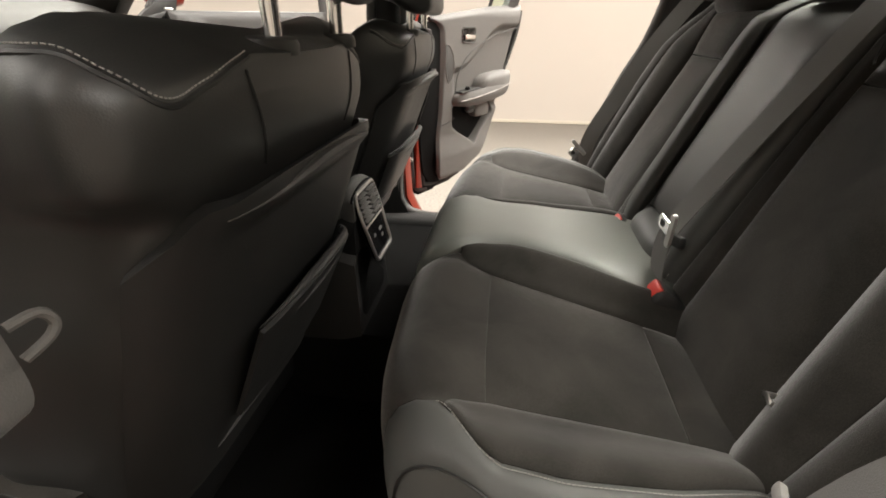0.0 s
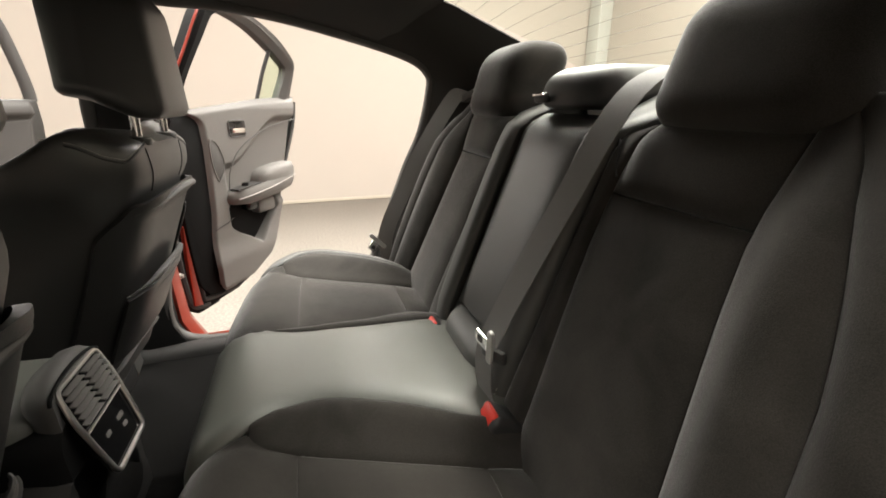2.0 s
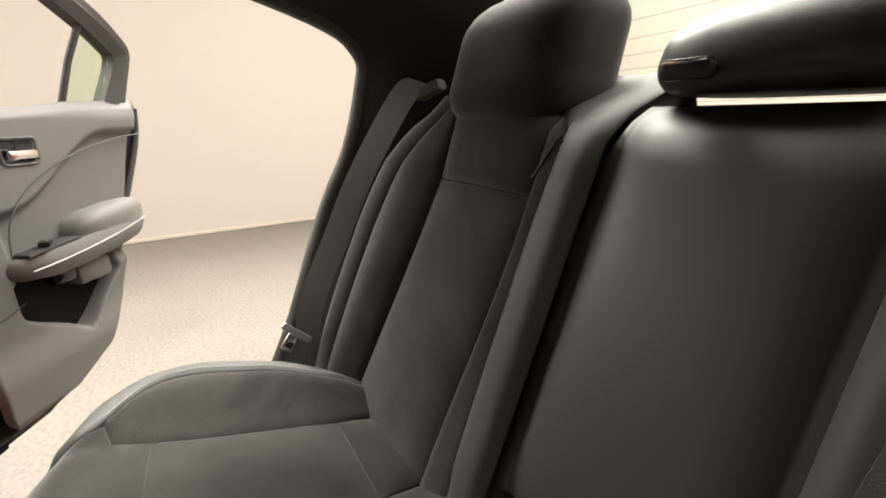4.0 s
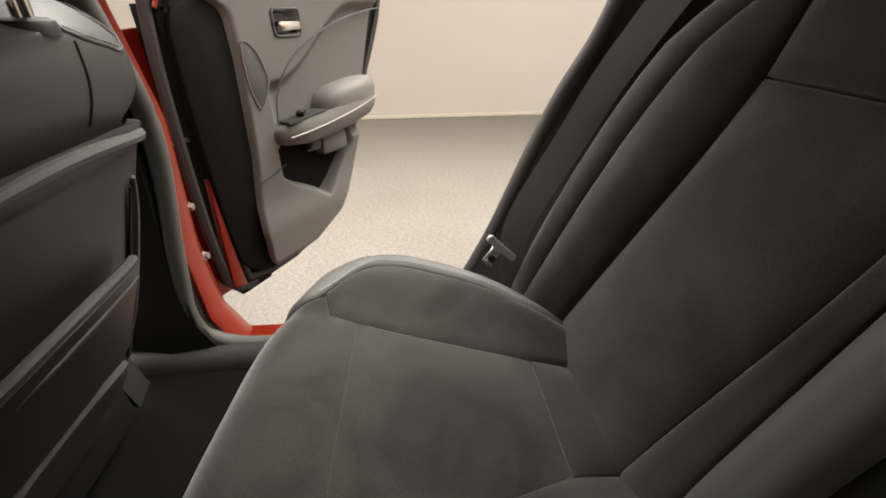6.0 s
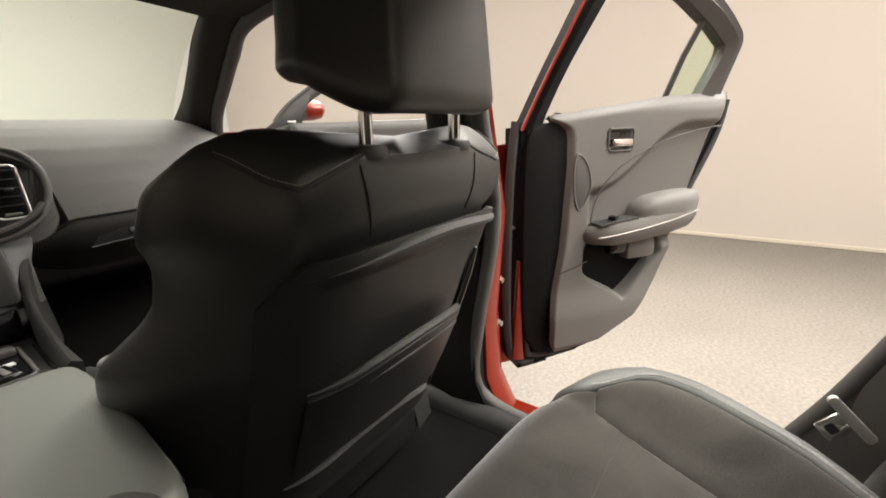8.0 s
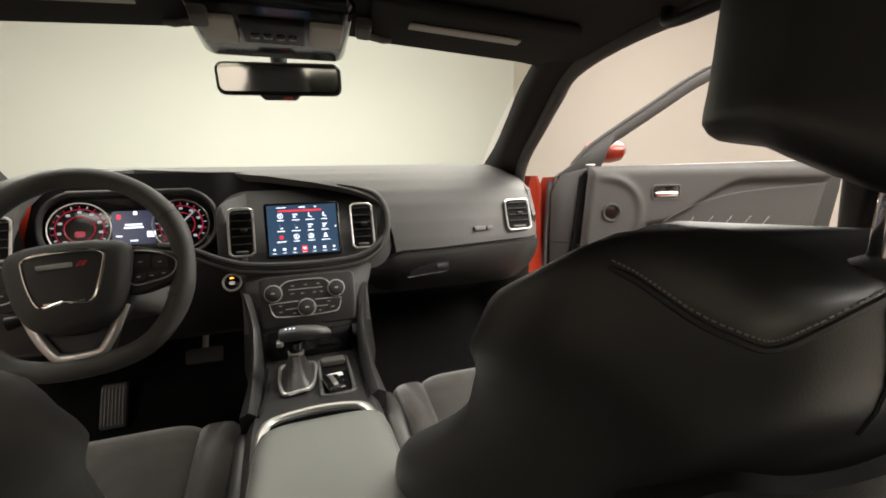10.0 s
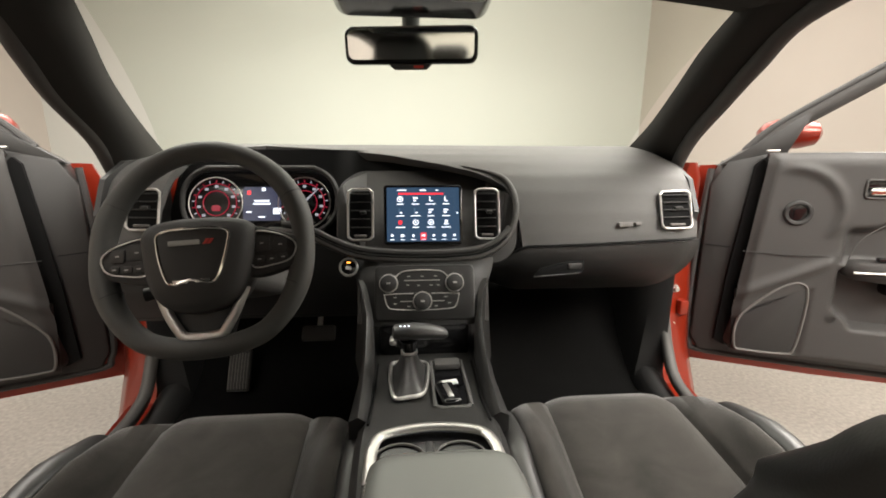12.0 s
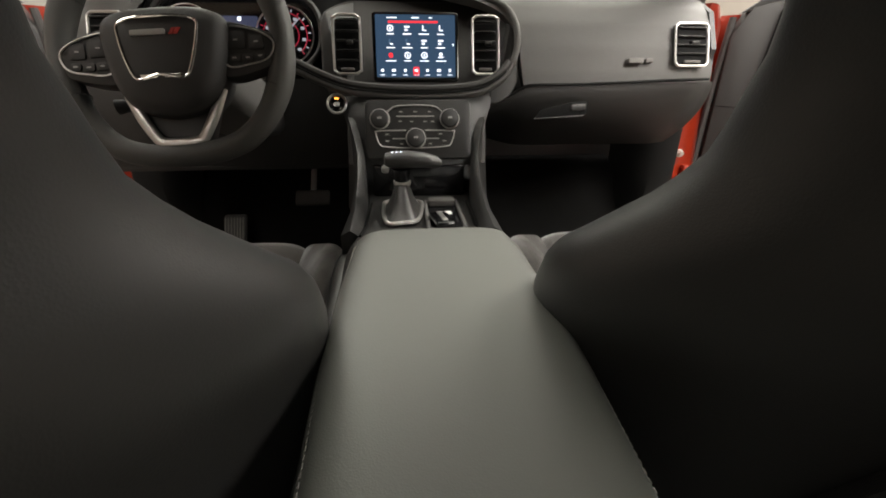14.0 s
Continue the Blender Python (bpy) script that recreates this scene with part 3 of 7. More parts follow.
EDGE_OUT = {1: eased([-0.66, -0.56, -0.51, -0.45, -0.38, -0.33, -0.25, -0.2, -0.15, -0.1], [0.45, 0.458, 0.48, 0.537, 0.574, 0.592, 0.597, 0.59, 0.565, 0.55], 0.03),
            -1: eased([-0.66, -0.5, -0.38, -0.33, -0.25, -0.2, -0.15, -0.1], [0.54, 0.556, 0.57, 0.574, 0.568, 0.556, 0.535, 0.52], 0.03)}
CORNER_PULL = eased([0.0, 0.25, 0.4, 0.47, 0.53, 0.565, 0.59, 0.62, 0.68], [0.0, 0.0, 0.012, 0.028, 0.052, 0.078, 0.105, 0.15, 0.2], 0.04)
PAD_LEFT = eased([-0.66, -0.48, -0.39, -0.34, -0.28, -0.225, -0.186, -0.15, -0.1], [0.19, 0.165, 0.12, 0.104, 0.088, 0.096, 0.125, 0.136, 0.14])
PAD_RIGHT = eased([-0.66, -0.47, -0.37, -0.28, -0.225, -0.18, -0.15, -0.1], [0.16, 0.125, 0.112, 0.108, 0.118, 0.14, 0.15, 0.155])


def cushion_surface(X, s):
    """The bench's top over the width X from its middle and the length s from its back."""
    y, z = interp(s, PROFILE_S, PROFILE_YS), interp(s, PROFILE_S, PROFILE_ZS)
    a, yy, sd = abs(X), min(y, -0.1), 1 if X > 0 else -1
    front = smooth01((s - at_y(-0.33)) / 0.22)
    fall = smooth01((s - at_y(-0.14)) / 0.1)
    xo, xs, xi, xp = INSERT_OUT[sd](yy), SEAM_OUT[sd](yy), INSERT_IN(yy), (PAD_LEFT if X < 0 else PAD_RIGHT)(yy)
    rise = 0.034 * smooth01((a - xo + 0.004) / max(0.03, xs - xo)) * smooth01((y + 0.62) / 0.12) * (1 - 0.75 * front)
    rise += 0.034 * smooth01((xi + 0.004 - a) / max(0.03, xi - xp)) * (1 - 0.6 * front)
    drop = 0.24 * smooth01((a - EDGE_OUT[sd](yy) + 0.022) / 0.085) ** 1.5 * (1 - 0.6 * fall)
    y -= CORNER_PULL(a + (0.03 if sd < 0 else 0.0)) * smooth01((s - at_y(-0.34)) / 0.24)
    return (XB + X, y, z + rise * (1 - fall) - drop)


def zone(y0, y1, left, right, sg):
    """The stretch of the bench between two seams, by depth, as a quad for pad()."""
    s0, s1 = at_y(y0) if y0 is not None else PROFILE_S[-1], at_y(y1) if y1 is not None else PROFILE_S[-1]

    def f(u, v):
        s = lerp(s0, s1, v)
        y = interp(s, PROFILE_S[:TOP_N], PROFILE_YS[:TOP_N])
        return Vector((sg * lerp(left(y), right(y), u), s, 0))
    return f


bench = thing("rear_bench_cushion", "black suede and leather rear bench seat cushion with stitched seams", "rear seat", (XB, -0.3, 0.38))
for sg in (1, -1):
    inner = PAD_RIGHT if sg > 0 else PAD_LEFT
    part("seat_insert", pad(cushion_surface, zone(-0.487, -0.25, INSERT_IN, INSERT_OUT[sg], sg), 0.008, 0.04, 22, 4, 1), SUEDE, bench, "dark grey suede insert", angle=85)
    part("front_roll", pad(cushion_surface, zone(-0.25, None, lambda y: lerp(INSERT_IN(y), inner(y) + 0.003, smooth01((y + 0.21) / 0.03)), lambda y: INSERT_OUT[sg](y) if y < -0.2 else lerp(INSERT_OUT[sg](y), SEAM_OUT[sg](y), smooth01((y + 0.2) / 0.02)), sg), 0.008, 0.04, 34, 9, 1), SUEDE, bench, "dark grey suede front roll", angle=85)
    part("rear_strip", pad(cushion_surface, zone(-0.63, -0.487, INSERT_IN, INSERT_OUT[sg], sg), 0.008, 0.04, 12, 5, 1), SUEDE, bench, angle=85)
    part("outer_bolster", pad(cushion_surface, zone(-0.63, -0.188, INSERT_OUT[sg], SEAM_OUT[sg], sg), 0.006, 0.05, 30, 6, 1), SUEDE, bench, "raised suede side bolster", angle=85)
    part("outer_edge", pad(cushion_surface, zone(-0.63, None, lambda y: SEAM_OUT[sg](y) + 0.001, lambda y: EDGE_OUT[sg](y) + 0.05, sg), 0.006, 0.05, 40, 8, 1), LEATHER_PLAIN, bench, "black leather outer edge", angle=85)
    part("inner_bolster", pad(cushion_surface, zone(-0.63, -0.192, lambda y: inner(y) + 0.001, INSERT_IN, sg), 0.006, 0.04, 30, 6, 1), SUEDE, bench, "suede crescent beside the middle seat", angle=85)
    seam = [Vector(cushion_surface(sg * (SEAM_OUT[sg](y) + 0.009), at_y(y))) for y in np.linspace(-0.56, -0.175, 42)]
    for a, b in zip(seam, seam[1:]):
        for h in (0, 1):
            up = Vector((0, 0, 0.0062))
            part("stitch", tube([a.lerp(b, 0.5 * h + 0.04) + up, a.lerp(b, 0.5 * h + 0.42) + up], 0.0006, 4), STITCH, bench)
    edge = [Vector(cushion_surface(sg * (EDGE_OUT[sg](min(-0.1, interp(lerp(at_y(-0.5), PROFILE_S[-1], k / 40), PROFILE_S[:TOP_N], PROFILE_YS[:TOP_N]))) - 0.004), lerp(at_y(-0.5), PROFILE_S[-1], k / 40))) + Vector((sg * 0.005, 0.006, 0.0045)) for k in range(38)]
    part("piping", tube(edge, 0.0016, 6), LEATHER, bench)
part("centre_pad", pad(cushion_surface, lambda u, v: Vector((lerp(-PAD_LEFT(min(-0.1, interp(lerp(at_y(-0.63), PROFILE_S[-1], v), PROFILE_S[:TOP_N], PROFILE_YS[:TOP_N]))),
     PAD_RIGHT(min(-0.1, interp(lerp(at_y(-0.63), PROFILE_S[-1], v), PROFILE_S[:TOP_N], PROFILE_YS[:TOP_N]))), u), lerp(at_y(-0.63), PROFILE_S[-1], v), 0)), 0.009, 0.04, 38, 9), LEATHER_SHEEN, bench, "smooth black leather middle seat, paler for its sheen", angle=85)
part("base", box_between((XB - 0.6, -0.8, 0.34), (XB + 0.6, -0.2, 0.54), 0.02), PLASTIC_DARK, bench)

# half widths of the backrest's seams by height
BACK_EDGE = eased([0.55, 0.64, 0.8, 0.95, 1.05, 1.1], [0.63, 0.625, 0.61, 0.575, 0.535, 0.505])
BACK_SUEDE = eased([0.55, 0.64, 0.8, 0.9, 0.98, 1.05, 1.1], [0.527, 0.52, 0.508, 0.492, 0.468, 0.434, 0.4])
BACK_OUT = eased([0.55, 0.64, 0.78, 0.9, 0.98, 1.07, 1.1], [0.445, 0.436, 0.41, 0.388, 0.378, 0.388, 0.392])
BACK_IN = eased([0.55, 0.69, 0.83, 0.92, 1.0, 1.06, 1.1], [0.225, 0.213, 0.196, 0.188, 0.189, 0.197, 0.2])


def back_surface(X, z, out=0.0):
    a = abs(X)
    y = -0.545 - 0.38 * (z - 0.62) + out
    y += 0.028 * smooth01((a - BACK_OUT(z)) / 0.06) * smooth01((1.1 - z) / 0.12) - 0.11 * smooth01((a - BACK_SUEDE(z) - 0.03) / 0.12)
    y += 0.016 * smooth01((0.165 - a) / 0.03) * smooth01((z - 0.6) / 0.1)
    y -= 0.02 * smooth01((0.108 - a) / 0.015)
    y -= 0.14 * smooth01((z - 1.03) / 0.12) * smooth01((z - 1.03) / 0.06) * smooth01((0.25 - a) / 0.05)
    y -= 0.14 * smooth01((z - 1.05) / 0.1) * smooth01((a - 0.44) / 0.05)
    return (XC + X, y, z)


def upright(z0, z1, left, right, sg):
    return lambda u, v: Vector((sg * lerp(left(lerp(z0, z1, v)), right(lerp(z0, z1, v)), u), lerp(z0, z1, v), 0))


backrest = thing("rear_seat_back", "black suede and leather rear seat backrest with stitched bolsters", "rear seat", (XC, -0.7, 0.6))
for sg in (1, -1):
    part("back_insert", pad(back_surface, upright(0.57, 0.979, BACK_IN, BACK_OUT, sg), 0.012, 0.05, 20, 6, -1), SUEDE, backrest, "dark grey suede backrest insert", angle=85)
    part("shoulder_panel", pad(back_surface, upright(0.981, 1.07, BACK_IN, BACK_OUT, sg), 0.012, 0.05, 14, 6, -1), SUEDE, backrest, "dark grey suede shoulder panel", angle=85)
    part("suede_bolster", pad(back_surface, upright(0.57, 1.09, BACK_OUT, BACK_SUEDE, sg), 0.012, 0.05, 20, 5, -1), SUEDE, backrest, "dark grey suede side bolster", angle=85)
    part("outer_bolster", pad(back_surface, upright(0.57, 1.1, lambda z: BACK_SUEDE(z) + 0.001, BACK_EDGE, sg), 0.016, 0.06, 22, 4, -1), SUEDE, backrest, "black suede outer bolster", angle=85)
    part("inner_bolster", pad(back_surface, upright(0.57, 1.07, lambda z: 0.158 + 0.036 * smooth01((z - 1.045) / 0.025), BACK_IN, sg), 0.01, 0.05, 18, 5, -1), SUEDE, backrest, "suede inner bolster", angle=85)
    part("inner_edge", pad(back_surface, upright(0.57, 1.115, lambda z: 0.105, lambda z: 0.157 + 0.05 * smooth01((z - 1.045) / 0.025), sg), 0.016, 0.06, 24, 4, -1), LEATHER_PLAIN, backrest, "black leather inner edge with stitching", angle=85)
    pts = [Vector(back_surface(sg * 0.1515, lerp(0.6, 1.06, k / 44))) + Vector((0, 0.0125, 0.004)) for k in range(45)]
    for a, b in zip(pts, pts[1:]):
        part("stitch", tube([a.lerp(b, 0.1), a.lerp(b, 0.7)], 0.0007, 4), STITCH, backrest)
    part("pleat", tube([Vector(back_surface(sg * lerp(0.192, 0.166, k / 10), 1.0 + 0.045 * smooth01(k / 10))) + Vector((0, 0.007, 0.002)) for k in range(11)], 0.0015, 6), PLASTIC_DARK, backrest)
part("centre_panel", pad(back_surface, [(-0.099, 0.7), (0.099, 0.7), (0.1, 1.075), (-0.1, 1.075)], 0.018, 0.06, 18, 7, -1), LEATHER_GLOSS, backrest, "smooth black leather fold-down armrest front", angle=85)
part("centre_foot", pad(back_surface, [(-0.103, 0.58), (0.103, 0.58), (0.1, 0.697), (-0.1, 0.697)], 0.04, 0.05, 14, 6, -1), LEATHER_PLAIN, backrest, angle=85)


def rounded_block(cx, y_of, z0, z1, w, d, taper=0.0, nz=14, ns=28, round_top=0.03, power=3.2):
    """A soft block: rounded cross-sections piled from z0 to z1; y_of(z) is its front face's middle."""
    loops = []
    for i in range(nz + 1):
        t = 0.5 - 0.5 * math.cos(math.pi * i / nz)
        z = lerp(z0, z1, t)
        e = min(z - z0, z1 - z)
        k = 1.0 if e > round_top else math.sqrt(max(0.0, 1 - (1 - e / round_top) ** 2))
        shrink = round_top * (1 - k)
        hw, hd = w / 2 * (1 - taper * t) - shrink, d / 2 - shrink
        loops.append([Vector((cx + hw * math.copysign(abs(math.cos(a)) ** (2 / power), math.cos(a)), y_of(z) - d / 2 + hd * math.copysign(abs(math.sin(a)) ** (2 / power), math.sin(a)), z))
                      for a in [j / ns * math.tau for j in range(ns)]])
    return loft(loops)


for sg in (1, -1):
    hr = thing("rear_headrest", "black suede-fronted fixed headrest of the rear seat", "headrest", (XC + sg * 0.31, -0.78, 1.06), "rear headrests")
    part("cushion", rounded_block(XC + sg * 0.305, lambda z: -0.688 - 0.3 * (z - 1.07), 1.055, 1.222, 0.235, 0.15, 0.06, nz=20, ns=40, round_top=0.05, power=3.6), SUEDE, hr)
hr = thing("centre_headrest", "low black leather centre headrest over the armrest", "headrest", (XC, -0.8, 1.08))
part("cushion", rounded_block(XC, lambda z: -0.70 - 0.3 * (z - 1.08), 1.083, 1.15, 0.215, 0.2, 0.06, round_top=0.028), LEATHER, hr)
part("pull_slot", rbox((XC + 0.045, -0.703, 1.1), (0.04, 0.012, 0.014), 0.004), PLASTIC_DARK, hr)
part("slot_rim", rbox((XC + 0.045, -0.7, 1.107), (0.036, 0.012, 0.004), 0.001), CHROME, hr)


# ---- belts and buckles of the rear seat ----
def ribbon(pts, wide, w=0.047, thick=0.0016):
    """Webbing along pts; wide gives its width's direction."""
    pts = catmull(pts, 40)
    wide = Vector(wide).normalized()

    def f(u, v):
        i = min(38, int(u * 39))
        p = pts[i].lerp(pts[i + 1], u * 39 - i)
        return p + wide * (v - 0.5) * w
    return sheet(f, 39, 4, thick)


def tongue(at, turn, parent):
    m = Matrix.Translation(at) @ turn.to_4x4()
    bm = slab(rounded(0.064, 0.012, 0.005), lambda u, v, w: (u, v, w), 0.006, 0.0015)
    bm.transform(m)
    part("tongue_bar", bm, SILVER_PAINT, parent, "grey plastic belt tongue")
    out = rounded(0.025, 0.03, 0.004, cy=-0.02)
    bm = slab(out, lambda u, v, w: (u, v, w), 0.003, 0.0008)
    bm.transform(m)
    part("tongue_plate", bm, CHROME, parent, "bright steel tongue plate")
    bm = slab(rounded(0.013, 0.011, 0.003, cy=-0.023), lambda u, v, w: (u, v, w - 0.001), 0.005)
    bm.transform(m)
    part("tongue_slot", bm, PLASTIC_DARK, parent)


def axes(x, y):
    """A turn from the wanted directions of the local x and y."""
    x = Vector(x).normalized()
    z = x.cross(Vector(y)).normalized()
    return Matrix((x, z.cross(x), z)).transposed()


def turn_deg(rx, ry, rz):
    return Euler([radians(a) for a in (rx, ry, rz)]).to_matrix()


belt = thing("seat_belt", "grey webbing seat belt hanging beside the rear seat", "seat belt", (0.6, -0.5, 0.62), "rear seat belts")
part("webbing", ribbon([(0.595, -0.772, 1.122), (0.604, -0.728, 1.115), (0.612, -0.633, 0.971), (0.616, -0.578, 0.86), (0.614, -0.52, 0.745), (0.62, -0.508, 0.67), (0.63, -0.53, 0.57)], (0.5, 0.8, 0.33)), WEBBING, belt)
tongue((0.581, -0.478, 0.705), axes((0.05, -0.7, -0.7), (0.2, -0.65, 0.7)), belt)
guide = rbox((0.585, -0.765, 1.115), (0.06, 0.03, 0.022), 0.008, turn_deg(0, 20, 25))
part("belt_guide", guide, PLASTIC_GREY, belt, "grey plastic belt guide")
belt = thing("seat_belt", "grey webbing middle seat belt with a bright tongue", "seat belt", (-0.1, -0.55, 0.62), "rear seat belts")
part("webbing", ribbon([(-0.15, -0.86, 1.115), (-0.145, -0.78, 1.138), (-0.135, -0.7, 1.1), (-0.118, -0.625, 0.95), (-0.105, -0.555, 0.8), (-0.104, -0.528, 0.73), (-0.115, -0.53, 0.66), (-0.13, -0.56, 0.6)], (1, 0.12, 0.05)), WEBBING, belt)
tongue((-0.128, -0.522, 0.757), axes((-0.25, 0.1, 0.95), (-0.95, -0.2, -0.25)), belt)
part("belt_loop", rbox((-0.12, -0.535, 0.74), (0.055, 0.012, 0.02), 0.005, turn_deg(0, 12, 10)), PLASTIC_DARK, belt)
belt = thing("seat_belt", "grey webbing seat belt hanging beside the rear seat", "seat belt", (-0.55, -0.5, 0.62), "rear seat belts")
part("webbing", ribbon([(-0.54, -0.772, 1.118), (-0.54, -0.735, 1.115), (-0.541, -0.638, 0.96), (-0.538, -0.602, 0.885), (-0.535, -0.568, 0.81), (-0.533, -0.532, 0.735), (-0.538, -0.512, 0.68), (-0.55, -0.53, 0.57)], (-0.85, 0.45, 0.25)), WEBBING, belt)
tongue((-0.53, -0.504, 0.7), axes((-0.85, 0.45, 0.25), (0.1, -0.35, 0.9)), belt)

for bx, bz in ((-0.161, 0.668), (0.128, 0.66)):
    bk = thing("belt_buckle", "black belt buckle with a red release button", "belt buckle", (bx, -0.53, bz - 0.05), "rear belt buckles")
    m = turn_deg(-55, 0, 0)
    part("body", rbox((bx, -0.531, bz - 0.017), (0.05, 0.034, 0.06), 0.01, m, 3), PLASTIC_DARK, bk)
    part("release_button", rbox((bx, -0.513, bz), (0.036, 0.024, 0.012), 0.004, m), RED_BUTTON, bk, "red release button")
    part("stalk", rbox((bx, -0.561, bz - 0.05), (0.035, 0.014, 0.05), 0.004, m), PLASTIC_DARK, bk)
part("second_stalk", rbox((0.1, -0.53, 0.648), (0.03, 0.075, 0.012), 0.004, turn_deg(8, 0, 20)), PLASTIC_GREY, bk, "grey plastic stalk lying on the seat")
anchor = thing("child_seat_anchor", "small bright steel child seat anchor in the backrest seam", "anchor", (-0.413, -0.57, 0.7))
part("anchor_bar", tube([(-0.42, -0.56, 0.7), (-0.418, -0.545, 0.705), (-0.408, -0.545, 0.707), (-0.406, -0.56, 0.703)], 0.0035, 8), STEEL, anchor)


belt = thing("seat_belt", "grey webbing front seat belt hanging from the centre pillar", "seat belt", (-0.7, 0.14, 0.5), "front seat belts")
part("webbing", ribbon([(-0.7, 0.06, 1.12), (-0.678, 0.02, 1.03), (-0.655, 0.0, 0.95), (-0.65, 0.0, 0.88), (-0.654, 0.004, 0.842), (-0.67, 0.03, 0.825), (-0.7, 0.1, 0.7), (-0.73, 0.16, 0.5)], (1, 0.1, 0.0)), WEBBING, belt)
part("tongue_hook", tube(catmull([(-0.628, -0.006, 0.902), (-0.614, -0.01, 0.903), (-0.609, -0.011, 0.894), (-0.614, -0.01, 0.886), (-0.628, -0.006, 0.88)], 20), 0.0032, 8), PLASTIC_GREY, belt, "grey belt tongue seen edge on")

def bump(x, a, b, soft):
    """1 between a and b, falling to 0 over soft outside."""
    return smooth01((x - a + soft) / soft) * smooth01((b + soft - x) / soft)


# ---- front seats ----
def build_front_seat(xc, dy, sg, flare, flare_out, hx, spread, deeper):
    """One front seat with its middle at xc; sg is +1 where the door lies at +x."""
    seat = thing("front_seat", "black leather front seat with suede centre and hard plastic back shell", "car seat", (xc, 0.5 + dy, 0.36), "front seats")
    yr = lambda z: -0.013 + 0.4 * (0.92 - z) + dy
    loops = []
    prof = [(0.47, 0.165, 0.215, 0.15), (0.55, 0.178, 0.25, 0.2), (0.66, 0.184, 0.278, 0.245), (0.74, 0.186, 0.292, 0.25), (0.79, 0.187, 0.294, 0.238), (0.82, 0.187, 0.289, 0.218), (0.845, 0.187, 0.272, 0.203), (0.87, 0.187, 0.261, 0.195), (0.9, 0.187, 0.259, 0.197), (0.945, 0.188, 0.26, 0.192), (0.97, 0.188, 0.256, 0.175),
            (1.0, 0.187, 0.252, 0.165), (1.02, 0.181, 0.244, 0.152), (1.034, 0.164, 0.222, 0.13), (1.042, 0.12, 0.165, 0.085)]
    zs = [p[0] for p in prof]
    for z in list(np.linspace(0.47, 0.975, 34)) + [0.99, 1.004, 1.014, 1.023, 1.03, 1.036, 1.04, 1.042]:
        wr, wf, d = (interp(z, zs, [p[i] for p in prof]) for i in (1, 2, 3))
        d += deeper
        pinch = 1 - 0.075 * bump(z, 0.83, 0.91, 0.06)
        inner, outer = max(wr + 0.02, wf * flare * pinch), max(wr + 0.02, wf * flare_out)
        wl, wf = (inner, outer) if sg > 0 else (outer, inner)
        # the door-side shoulder overhangs the shell
        swell = 0.034 * bump(z, 0.955, 1.012, 0.03)
        ar, al = (swell, 0.0) if sg > 0 else (0.0, swell)
        c = [(-wr * 0.78 - al * 0.8, yr(z) + 0.003), (0, yr(z) - 0.004), (wr * 0.78 + ar * 0.8, yr(z) + 0.003), (wr + 0.004 + ar, yr(z) + 0.034), (lerp(wr, wf, 0.75) + ar * 0.4, yr(z) + d * 0.55), (wf, yr(z) + d * 0.85), (wf - 0.025, yr(z) + d),
             (wf * 0.72, yr(z) + d * 0.9), (0, yr(z) + d * 0.62), (-wl * 0.72, yr(z) + d * 0.9), (-wl + 0.025, yr(z) + d), (-wl, yr(z) + d * 0.85), (-lerp(wr, wl, 0.75) - al * 0.4, yr(z) + d * 0.55), (-wr - 0.004 - al, yr(z) + 0.034)]
        top = smooth01((z - 0.99) / 0.06)
        loop = []
        for p in catmull([(a, b, 0) for a, b in c], 72, True):
            rel = smooth01((p.y - yr(z) + 0.004) / 0.045)
            dome = smooth01((p.y - yr(z)) / 0.09)
            lobe = 0.026 * smooth01((abs(p.x) - 0.09) / 0.09) * top * dome - 0.017 * top * (1 - rel) - 0.003 * top * smooth01((0.1 - abs(p.x)) / 0.06)
            shift = 0.05 * smooth01((z - 0.955) / 0.1)
            y = p.y + shift * 0.6
            # the shoulders fall away towards the front
            cap = interp(y - dy - deeper, [-0.06, 0.0, 0.04, 0.075, 0.105, 0.14, 0.16, 0.19, 0.26], [1.09, 1.076, 1.061, 1.025, 1.006, 0.986, 0.968, 0.92, 0.87])
            over = z + lobe - cap
            drop = over if over > 0.03 else (0.0 if over < -0.03 else (over + 0.03) ** 2 / 0.12)
            loop.append(Vector((xc + p.x, y, z + lobe - drop)))
        loops.append(loop)
    body = loft(loops)
    skin = BVHTree.FromBMesh(body)
    part("backrest", body, LEATHER, seat, "black leather backrest with flared bolsters", angle=60)
    # hard shell on the back, wrapping round the sides
    def shell(a, b, out=0.0):
        w = max(0.0, abs(a) - 0.165)
        return (xc + math.copysign(min(abs(a), 0.165) + w * 0.62, a), yr(b) - 0.004 - out + w * 1.15, b)

    def shell_top(a):
        return 0.932 - 0.008 * smooth01((abs(a) - 0.1) / 0.07) - 0.065 * smooth01((abs(a) - 0.17) / 0.06)

    def shell_f(u, v):
        a = lerp(-0.205, 0.205, u)
        z = lerp(0.54, shell_top(a), v)
        lip = 0.009 * smooth01((v - 0.93) / 0.045) - 0.004 * smooth01((v - 0.985) / 0.015)
        fade = smooth01((0.203 - abs(a)) / 0.04)
        p = Vector(shell(a, z, (0.006 + lip) * fade))
        at, nrm = skin.find_nearest(p)[:2]
        nrm = nrm if nrm.dot(at - Vector((xc, 0.08 + dy, z))) > 0 else -nrm
        return p.lerp(at + nrm * 0.0012, smooth01((abs(a) - 0.1) / 0.1))
    hard = sheet(lambda u, v: shell_f(1 - u, v), 44, 70, 0.012)
